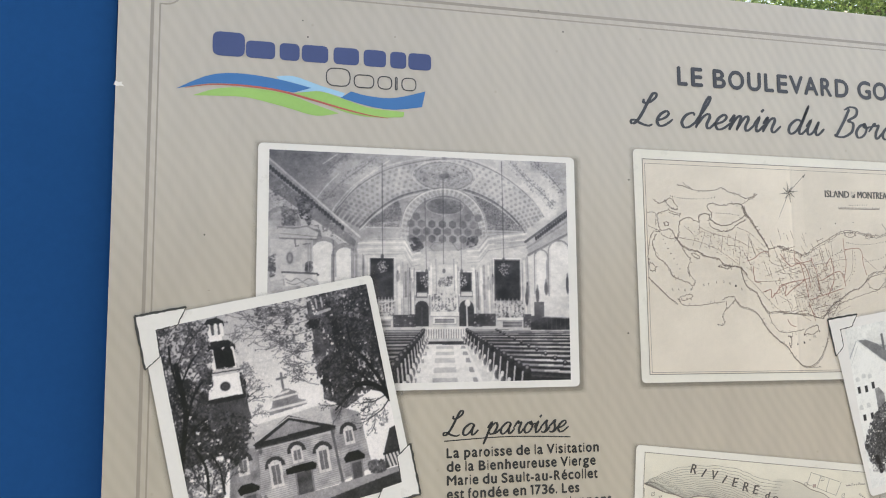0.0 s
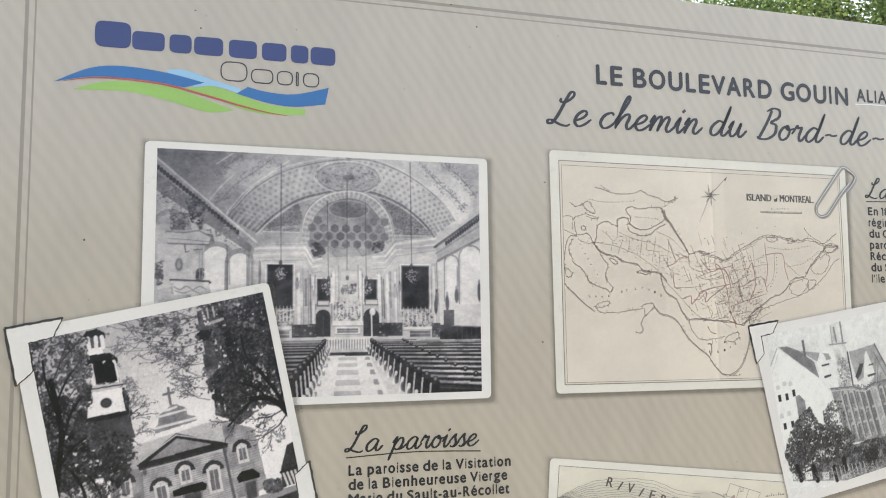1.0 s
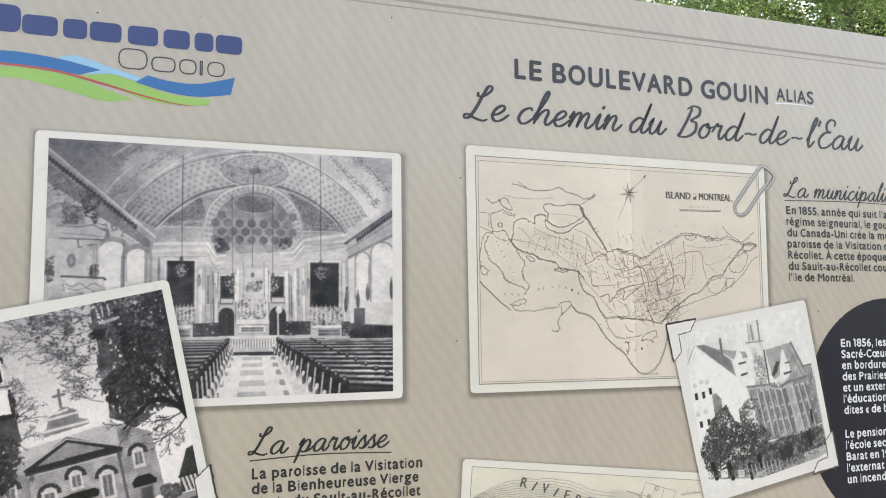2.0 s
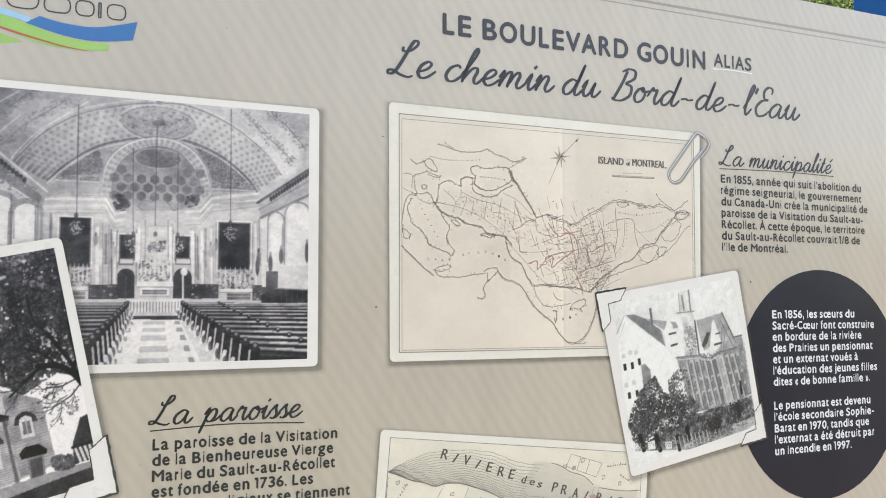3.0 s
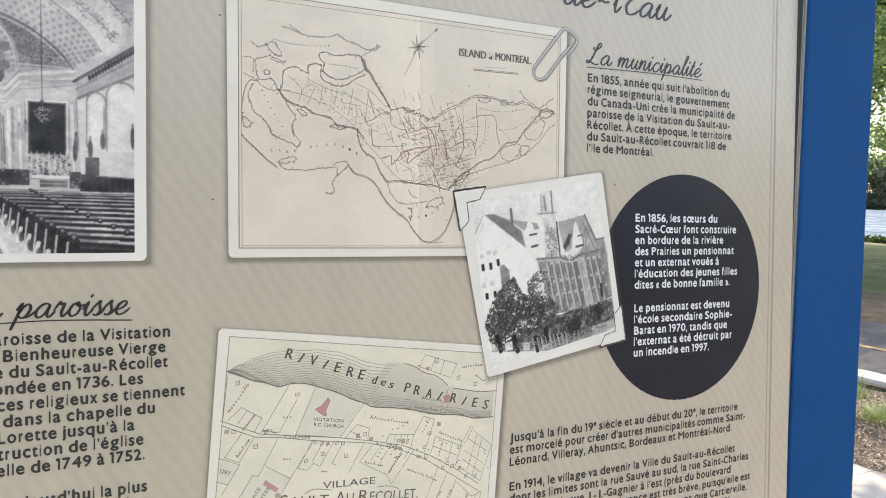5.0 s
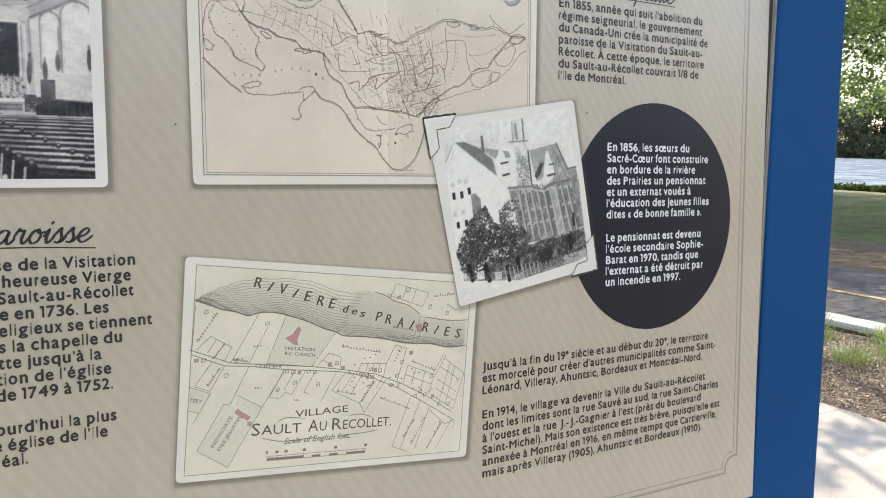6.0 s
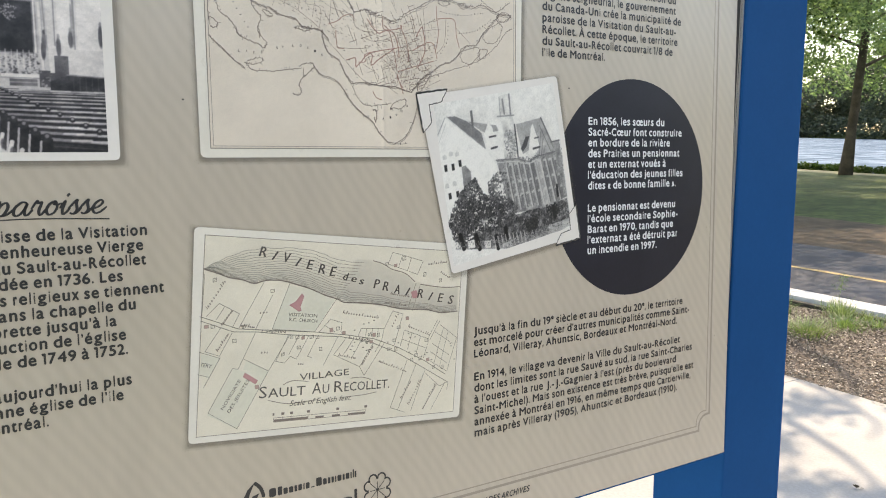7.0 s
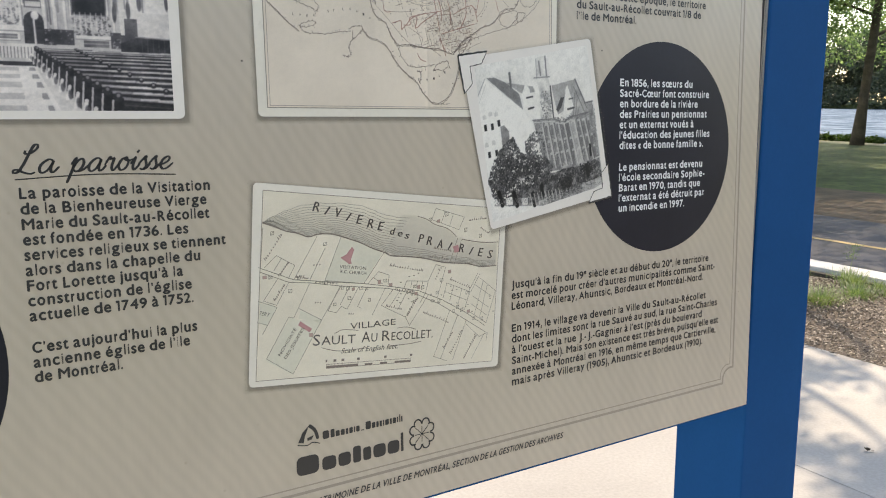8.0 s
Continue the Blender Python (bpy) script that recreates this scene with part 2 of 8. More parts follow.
# advance, left and right bearing of a wide geometric sans, in thousandths of its size
FACE = {}
for chars, lsb, rsb, advances in (
        ("bhklmnpru", 84, 62, (659, 655, 587, 268, 1024, 655, 659, 393, 651)), ("acdegoqs", 42, 46, (574, 561, 659, 594, 667, 614, 659, 482)),
        ("fijtvwxyz", 18, 18, (338, 268, 273, 396, 533, 863, 525, 533, 507)), ("œæ", 42, 42, (1000, 940)),
        ("BDEFHIKLMNPRU", 92, 52, (743, 822, 660, 623, 809, 304, 726, 598, 951, 809, 701, 710, 791)), ("CGOQS", 46, 40, (718, 771, 836, 836, 616)),
        ("AJTVWXYZ", 14, 14, (727, 551, 588, 704, 1102, 665, 646, 658)), ("0123456789", 36, 36, (660, 364, 571, 568, 664, 571, 611, 594, 645, 611)),
        (".,:’'-", 54, 54, (230, 230, 230, 230, 230, 382)), ("()/", 40, 40, (334, 334, 346)), ("«»", 40, 40, (456, 456)), ("ᵉ", 26, 26, (370,))):
    for one, adv in zip(chars, advances):
        FACE[one] = (adv, lsb, rsb)
for one in "il":
    FACE[one] = (268, 84, 84)
FACE["I"] = (304, 98, 98)
FACE["h"] = FACE["n"] = FACE["u"] = (655, 84, 78)
FACE["m"] = (1024, 84, 78)
FACE["1"] = (364, 10, 84)
FACE["J"] = (551, 150, 80)
for accented, base_char in zip("éèêëàâîïôûùçÀÉ", "eeeeaaiiouucAE"):
    FACE[accented] = FACE[base_char]
# the face's figure one has a flag
SOLID = {",": (np.array([(.3, .125), (1, .125), (.55, -.135), (0, -.135)]), [(0, 3, 2, 1)]), "1": (np.array([(0.62, 0), (1, 0), (1, .682), (0.62, .682), (0, .682), (.1, .56), (.62, .56)]), [(0, 1, 2, 3), (4, 5, 6, 3)])}


def outline(ch):
    """Corner points and faces of one character of the built-in font."""
    if ch not in SOLID:
        FONT_CURVE.body, FONT_CURVE.offset, FONT_CURVE.resolution_u, FONT_CURVE.shear = ch, 0.0, 4, 0.0
        bpy.context.view_layer.update()
        me = FONT_OB.evaluated_get(bpy.context.evaluated_depsgraph_get()).to_mesh()
        co = np.empty(len(me.vertices) * 3, np.float32)
        me.vertices.foreach_get("co", co)
        SOLID[ch] = (co.reshape(-1, 3)[:, :2].copy(), [tuple(p.vertices) for p in me.polygons])
        FONT_OB.to_mesh_clear()
    return SOLID[ch]


def tops(ch):
    return float(outline(ch)[0][:, 1].max())


CAP_B, X_B, DESC_B = tops("H"), tops("x"), -float(outline("p")[0][:, 1].min())


def letters(body, x0, base, width, cap, material, parent, lift=0.0012, shear=0.0, name="text_line", label="", heavy=0.035, xh=0.745, single=False):
    """A printed line of type set to the wide sans' spacing: its width and capital height are given in metres."""
    total = sum(262 if ch == " " else FACE[ch][0] for ch in body)
    total -= FACE[body[0]][1] + FACE[body[-1]][2]
    k = width / total
    pen = -FACE[body[0]][1]
    verts, faces = [], []
    for ch in body:
        if ch == " ":
            pen += 262
            continue
        adv, lsb, rsb = FACE[ch]
        co, polys = outline("e" if ch == "ᵉ" else ch)
        x, y = co[:, 0].astype(float), co[:, 1].astype(float)
        x = (x - x.min()) / max(1e-6, x.max() - x.min())
        if ch == "ᵉ":
            y = y / X_B * 0.42 * cap + 0.60 * cap
        elif ch.islower():
            tall_b = max(float(y.max()), tops("d"))
            y = np.interp(y, [-DESC_B, 0, X_B, tall_b], [-0.28 * cap, 0, xh * cap, cap * (1.055 if ch in "bdfhklt" else 1.08)])
        else:
            y = y * cap / CAP_B
        wide = (adv - lsb - rsb) * k - heavy * cap
        x = (pen + lsb) * k + x * wide + shear * y
        n = len(verts)
        now = [(x0 + a, PLANE - lift * SHEET, base + b) for a, b in zip(x, y)]
        verts += now
        faces += [tuple(v + n for v in f) for f in polys]
        for m, (da, dc) in enumerate(((1, 0), (.5, .5), (.5, -.5)) if heavy else ()):
            n = len(verts)
            verts += [(a + heavy * cap * da, b - 0.00004 * (m + 1), c_ + heavy * cap * dc) for a, b, c_ in now]
            faces += [tuple(v + n for v in f) for f in polys]
        pen += adv
        if single:
            raw("letter", verts, faces, material, parent)
            verts, faces = [], []
    return None if single else raw(name, verts, faces, material, parent, label)


# ---- the sign ----
PX0, PX1, PZ0, PZ1 = -0.0985, 1.300, 0.977, 1.921
sign = thing("information_sign", (0.6, 0.94, 0), "outdoor history panel with taupe print, photographs and maps between blue posts", "sign")
bm = box((PX0, PLANE, PZ0), (PX1, PLANE + 0.006, PZ1), 0.0012)
for v in bm.verts:
    if v.co.x > 1:
        v.co.x += (v.co.z - PZ0) * 0.0068  # the sheet is a trifle wider at the top
panel = part("panel", bm, M_PANEL, sign, "taupe printed panel with diagonal brush bands", TILT)
part("backing_sheet", box((PX0 + 0.0012, PLANE + 0.0065, PZ0 - 0.0058), (PX1 - 0.0012, PLANE + 0.016, PZ1 + 0.0015), 0.001), M_BLUE, sign, "blue backing sheet", TILT)


# the posts lean back too, by less than the panel
POST = Matrix.Translation((0, 0.947, 1.0)) @ pose(0, 0, 0, -1.16) @ Matrix.Translation((0, -0.947, -1.0))


def post(x0, x1, y0=0.947):
    y1 = y0 + 0.147
    p = part("post", box((x0, y0, -0.01), (x1, y1, 2.02), 0.004, 3), M_BLUE, sign, "square blue enamelled steel post", POST)
    part("cap", box((x0 - 0.002, y0 - 0.002, 2.02), (x1 + 0.002, y1 + 0.002, 2.028), 0.003), M_BLUE, p, "", POST)
    part("base_plate", box((x0 - 0.05, y0 - 0.07, -0.002), (x1 + 0.05, y1 + 0.03, 0.012), 0.003), M_BLUE, p)
    return p


right_post = post(1.3150, 1.4680)
post(-0.252, -0.0992, 0.972)
# grey strips on the post's inner face, along the panel's edge, and a dark strip added in place of the dark gap
part("edge_lip", box((1.3128, 0.9515, 0.99), (1.3149, 0.9545, 1.95), 0.0006), M_ALU, right_post, "thin grey aluminium lip", POST)
part("edge_channel", box((1.3134, 0.956, 0.99), (1.3149, 0.9578, 1.95), 0.0004), M_ALU, right_post, "grey aluminium edge channel", POST)
part("gasket", box((1.3138, 0.9582, 0.99), (1.3149, 1.03, 1.95), 0.0004), M_GAP, right_post, "dark strip added in place of the dark gap by the panel", POST)


# double rule round the panel with notched corners
def ticket(x0, z0, x1, z1, r):
    """A frame whose corners are notched inwards: a short step, a hollow quarter round, a short step."""
    pts = []
    for cx, cz, sx, sz in ((x0, z0, 1, 1), (x1, z0, -1, 1), (x1, z1, -1, -1), (x0, z1, 1, -1)):
        k = r * 0.25
        arc = [(cx + sx * (k + (r - k) * math.sin(radians(a))), cz + sz * (k + (r - k) * math.cos(radians(a)))) for a in range(0, 91, 15)]
        run = [(cx, cz + sz * r), *arc, (cx + sx * r, cz)]
        pts += run if sx * sz > 0 else run[::-1]
    return pts


Ink(0.0003).line(ticket(-0.0650, 1.0245, 1.2612, 1.882, 0.024), 0.0034, True).done("outer_rule", M_RULE, panel)
Ink(0.0003).line(ticket(-0.0575, 1.0325, 1.2535, 1.8745, 0.022), 0.0016, True).done("inner_rule", M_RULE, panel)

# ---- ovals ----
Ink(0.0006).oval(1.0862, 1.4048, 0.1475, 0.1510, 72).done("dark_oval", M_OVAL, panel, "near-black oval text field")
Ink(0.0006).oval(0.085, 1.226, 0.140, 0.150, 72).done("dark_oval", M_OVAL, panel, "near-black oval partly under a photograph")


# ---- type ----
def block(x, base, lead, cap, material, heavy, rows):
    for k, (body, end) in enumerate(rows):
        letters(body, x, base - k * lead, end - x, cap, material, panel, heavy=heavy)


block(0.2458, 1.3772, 0.01437, 0.0098, M_TEXT, 0.092, [
    ("La paroisse de la Visitation", 0.4224), ("de la Bienheureuse Vierge", 0.4181), ("Marie du Sault-au-Récollet", 0.4202),
    ("est fondée en 1736. Les", 0.3978), ("services religieux se tiennent", 0.436), ("alors dans la chapelle du", 0.4084),
    ("Fort Lorette jusqu’à la", 0.3901), ("construction de l’église", 0.398), ("actuelle de 1749 à 1752.", 0.3989)])
block(0.2458, 1.2318, 0.0143, 0.0098, M_TEXT, 0.092, [("C’est aujourd’hui la plus", 0.4012), ("ancienne église de l’île", 0.3928), ("de Montréal.", 0.3252)])
block(0.9212, 1.6645, 0.01447, 0.0098, M_TEXT, 0.082, [
    ("En 1855, année qui suit l’abolition du", 1.1678), ("régime seigneurial, le gouvernement", 1.1679), ("du Canada-Uni crée la municipalité de", 1.1791),
    ("paroisse de la Visitation du Sault-au-", 1.1692), ("Récollet. À cette époque, le territoire", 1.1727), ("du Sault-au-Récollet couvrait 1/8 de", 1.1628), ("l’île de Montréal.", 1.0306)])
block(1.0014, 1.4922, 0.01445, 0.0098, M_WTEXT, 0.085, [
    ("En 1856, les sœurs du", 1.1483), ("Sacré-Cœur font construire", 1.1851), ("en bordure de la rivière", 1.1605), ("des Prairies un pensionnat", 1.1812),
    ("et un externat voués à", 1.153), ("l’éducation des jeunes filles", 1.1888), ("dites « de bonne famille ».", 1.1742)])
block(1.0014, 1.3752, 0.01445, 0.0098, M_WTEXT, 0.085, [
    ("Le pensionnat est devenu", 1.1741), ("l’école secondaire Sophie-", 1.1798), ("Barat en 1970, tandis que", 1.1702), ("l’externat a été détruit par", 1.1797), ("un incendie en 1997.", 1.1362)])
block(0.8113, 1.2290, 0.0143, 0.0097, M_TEXT, 0.075, [
    ("Jusqu’à la fin du 19ᵉ siècle et au début du 20ᵉ, le territoire", 1.1943), ("est morcelé pour créer d’autres municipalités comme Saint-", 1.2095), ("Léonard, Villeray, Ahuntsic, Bordeaux et Montréal-Nord.", 1.1825)])
block(0.8113, 1.1708, 0.01455, 0.0097, M_TEXT, 0.075, [
    ("En 1914, le village va devenir la Ville du Sault-au-Récollet", 1.1902), ("dont les limites sont la rue Sauvé au sud, la rue Saint-Charles", 1.2174), ("à l’ouest et la rue J.-J.-Gagnier à l’est (près du boulevard", 1.1823),
    ("Saint-Michel). Mais son existence est très brève, puisqu’elle est", 1.2214), ("annexée à Montréal en 1916, en même temps que Cartierville,", 1.2153), ("mais après Villeray (1905), Ahuntsic et Bordeaux (1910).", 1.1853)])
for word, x0, x1 in (("LE", 0.5374, 0.5724), ("BOULEVARD", 0.586, 0.7822), ("GOUIN", 0.7953, 0.8999)):
    letters(word, x0, 1.8072, x1 - x0, 0.0222, M_TEXT, panel, heavy=0.085, single=True)
letters("ALIAS", 0.9135, 1.8135, 0.0622, 0.0162, M_TEXT, panel, heavy=0.06, single=True)
Ink(0.0012).line(spline([(0.9114, 1.8093), (0.944, 1.8108), (0.976, 1.8098)]), 0.0016).done("underline", M_WTEXT, panel)
letters("PATRIMOINE DE LA VILLE DE MONTRÉAL, SECTION DE LA GESTION DES ARCHIVES", 0.522, 1.0065, 0.3775, 0.0079, M_TEXT, panel, heavy=0.06, shear=0.25, name="credit_line")

# ---- handwritten headings ----
SCRIPT = {}


def glyph(char, advance, *strokes):
    SCRIPT[char] = (advance, strokes)


glyph("a", 1.08, [(.78, .88), (.48, 1.0), (.14, .62), (.12, .18), (.32, 0), (.58, .25), (.76, .8)], [(.78, .92), (.7, .4), (.78, .05), (.94, .08), (1.15, .45)])
glyph("c", .86, [(.7, .82), (.55, 1.0), (.22, .8), (.08, .35), (.26, .01), (.56, .06), (.92, .5)])
glyph("d", 1.1, [(.78, .86), (.46, 1.0), (.14, .62), (.12, .18), (.33, 0), (.6, .3), (.8, 1.0), (.98, 2.05)], [(.98, 2.05), (.82, 1.0), (.72, .32), (.8, .04), (.96, .08), (1.18, .45)])
glyph("e", .86, [(.02, .3), (.44, .52), (.62, .82), (.46, 1.0), (.18, .74), (.1, .3), (.3, 0), (.6, .1), (.92, .48)])
glyph("é", .86, [(.02, .3), (.44, .52), (.62, .82), (.46, 1.0), (.18, .74), (.1, .3), (.3, 0), (.6, .1), (.92, .48)], [(.45, 1.3), (.72, 1.65)])
glyph("h", 1.02, [(-.05, .42), (.32, 1.3), (.5, 1.95), (.42, 2.15), (.27, 1.75), (.14, .8), (.06, 0)], [(.08, .15), (.34, .78), (.58, .98), (.7, .78), (.62, .3), (.72, .03), (.88, .1), (1.1, .48)])
glyph("i", .52, [(-.04, .45), (.2, .98), (.14, .38), (.22, .03), (.36, .1), (.58, .48)], [(.24, 1.36), (.28, 1.42), (.33, 1.5), (.37, 1.56)])
glyph("l", .5, [(-.04, .42), (.32, 1.3), (.5, 1.95), (.41, 2.15), (.26, 1.7), (.12, .5), (.2, .03), (.34, .1), (.56, .48)])
glyph("m", 1.42, [(-.02, .55), (.16, 1.0), (.15, .6), (.06, 0)], [(.08, .1), (.3, .78), (.5, 1.0), (.58, .78), (.48, 0)], [(.5, .1), (.72, .78), (.92, 1.0), (1.02, .78), (.94, .28), (1.04, .03), (1.2, .1), (1.46, .48)])
glyph("n", .98, [(-.02, .55), (.16, 1.0), (.15, .6), (.06, 0)], [(.08, .1), (.3, .78), (.52, 1.0), (.62, .78), (.54, .28), (.64, .03), (.8, .1), (1.04, .48)])
glyph("o", .86, [(.5, 1.0), (.22, .84), (.08, .38), (.26, .02), (.55, .16), (.66, .6), (.5, 1.0), (.44, .84), (.62, .74), (.92, .86)])
glyph("p", .98, [(-.02, .55), (.2, 1.02), (.12, .2), (-.06, -.85)], [(.1, .2), (.34, .82), (.58, .98), (.72, .66), (.58, .15), (.34, .02), (.2, .16)], [(.44, .02), (.74, .12), (1.04, .48)])
glyph("r", .76, [(-.04, .45), (.2, 1.06), (.28, .9), (.48, .94), (.42, .4), (.5, .04), (.64, .1), (.82, .48)])
glyph("s", .66, [(-.06, .4), (.34, 1.05), (.36, .8), (.48, .3), (.32, .01), (.08, .1)], [(.32, .01), (.5, .1), (.72, .48)])
glyph("t", .56, [(-.04, .45), (.3, 1.2), (.34, 1.62), (.2, .9), (.13, .38), (.22, .03), (.38, .1), (.62, .48)], [(.04, 1.06), (.5, 1.1)])
glyph("u", .98, [(-.02, .55), (.18, .98), (.1, .36), (.24, .02), (.48, .24), (.66, .95)], [(.68, .97), (.6, .32), (.7, .03), (.86, .1), (1.08, .48)])
glyph("-", 1.0, [(.14, .52), (.4, .6), (.62, .53), (.9, .6)])
glyph("’", .34, [(.24, 2.0), (.14, 1.55)])
glyph(" ", .55)
glyph("L", 1.3, [(.42, 1.72), (.46, 1.48), (.74, 1.5), (1.02, 1.85), (1.0, 2.12), (.82, 2.08), (.68, 1.55), (.5, .7), (.3, .14), (.08, .06), (.04, .24), (.24, .28), (.62, .06), (1.0, -.04), (1.2, .08)])
glyph("B", 1.3, [(.36, 1.9), (.72, 2.14), (1.1, 2.02), (1.14, 1.55), (.76, 1.16), (1.08, .98), (1.1, .4), (.72, .02), (.26, .0), (.1, .16)], [(.66, 2.0), (.5, 1.1), (.22, .04)])
glyph("E", 1.02, [(.98, 1.62), (.98, 2.0), (.68, 2.12), (.46, 1.78), (.56, 1.3), (.78, 1.2), (.4, 1.08), (.14, .55), (.34, .03), (.74, .08), (1.06, .45)])


def script(body, x0, base, width, unit, parent, weight=0.2, name="script_heading"):
    pen, runs = 0.0, []
    for ch in body:
        adv, strokes = SCRIPT[ch]
        for s in strokes:
            runs.append([(pen + x + 0.22 * y, y) for x, y in s])
        pen += adv
    lo = min(p[0] for r in runs for p in r)
    hi = max(p[0] for r in runs for p in r)
    k = width / (hi - lo)
    shape = Ink(0.0012)
    for r in runs:
        pts = spline(r, 7)
        n, widths = len(pts), []
        for i, p in enumerate(pts):
            d = pts[min(n - 1, i + 1)] - pts[max(0, i - 1)]
            d = d.normalized() if d.length > 0 else Vector((1, 0))
            steep = abs(d.y)
            w = weight * (0.62 + 0.5 * steep * (1.0 if d.y < 0 else 0.62))
            end = min(i, n - 1 - i) / max(1, n - 1)
            widths.append(unit * w * min(1.0, 0.6 + 6 * end))
        shape.line([(x0 + (p.x - lo) * k, base + p.y * unit) for p in pts], widths)
    return shape.done(name, M_TEXT, parent)


for word, x0, x1 in (("Le", 0.4748, 0.5299), ("chemin", 0.5417, 0.6791), ("du", 0.6903, 0.7423), ("Bord-", 0.7573, 0.8792), ("de-", 0.8844, 0.9544), ("l’", 0.9599, 0.9865), ("Eau", 0.9817, 1.0584)):
    script(word, x0, 1.7550, x1 - x0, 0.0185, panel)
for word, x0, x1 in (("La", 0.2429, 0.2817), ("paroisse", 0.2869, 0.3867)):
    script(word, x0, 1.4003, x1 - x0, 0.0122, panel)
for word, x0, x1 in (("La", 0.9192, 0.9601), ("municipalité", 0.9685, 1.1157)):
    script(word, x0, 1.6868, x1 - x0, 0.0122, panel)
Ink(0.0012).line(spline([(0.2434, 1.3948), (0.315, 1.3972), (0.3885, 1.3943)]), 0.0011).done("underline", M_TEXT, panel)
Ink(0.0012).line(spline([(0.9192, 1.6818), (1.02, 1.6842), (1.1165, 1.6834)]), 0.0011).done("underline", M_TEXT, panel)

# ---- prints: borders ----
Q_PHOTO1 = [(0.0440, 1.7108), (0.4005, 1.7108), (0.4012, 1.4495), (0.0440, 1.4495)]
Q_PHOTO2 = [(-0.0690, 1.5255), (0.1642, 1.5727), (0.2130, 1.3440), (-0.0200, 1.2955)]
Q_PHOTO3 = [(0.7351, 1.5207), (0.9445, 1.5537), (0.9832, 1.3432), (0.7790, 1.3085)]
Q_MAP1 = [(0.4755, 1.7252), (0.8885, 1.7245), (0.8850, 1.4500), (0.4780, 1.4515)]
Q_MAP2 = [(0.4685, 1.3826), (0.8045, 1.3428), (0.7877, 1.1285), (0.4528, 1.1600)]
I_PHOTO1 = [(0.0556, 1.7038), (0.3903, 1.7042), (0.3905, 1.4572), (0.0556, 1.4572)]
I_PHOTO2 = [(-0.0533, 1.5157), (0.1587, 1.5626), (0.2025, 1.3514), (-0.0080, 1.3060)]
I_PHOTO3 = [(0.7553, 1.5115), (0.9386, 1.5447), (0.9720, 1.3564), (0.7818, 1.3177)]
I_MAP1 = [(0.4872, 1.7137), (0.8785, 1.7137), (0.8770, 1.4590), (0.4885, 1.4610)]
I_MAP2 = [(0.4791, 1.3737), (0.7950, 1.3350), (0.7786, 1.1370), (0.4612, 1.1659)]


def print_border(name, quad, lift, material, label):
    ob = Ink(lift).poly(rounded(quad, 0.006)[::-1]).done(name, material, sign, label)
    halo(quad, lift - 0.0003, ob)
    return ob


map1 = print_border("map_print", Q_MAP1, 0.0012, M_MAP_EDGE, "printed cream map of an island with a paper clip")
map2 = print_border("map_print", Q_MAP2, 0.0012, M_MAP_EDGE, "printed cream village map with a river")
photo1 = print_border("photograph", Q_PHOTO1, 0.0012, M_WHITE, "black and white photograph of a vaulted church interior")
photo2 = print_border("photograph", Q_PHOTO2, 0.0024, M_WHITE, "black and white photograph of a twin-towered church")
photo3 = print_border("photograph", Q_PHOTO3, 0.0030, M_WHITE, "black and white photograph of a stone convent with trees")

# ---- printed pictures ----
def to_albedo(tone):
    t = np.clip(tone, 0, 1)
    return np.where(t <= 0.04045, t / 12.92, ((t + 0.055) / 1.055) ** 2.4) * 0.79


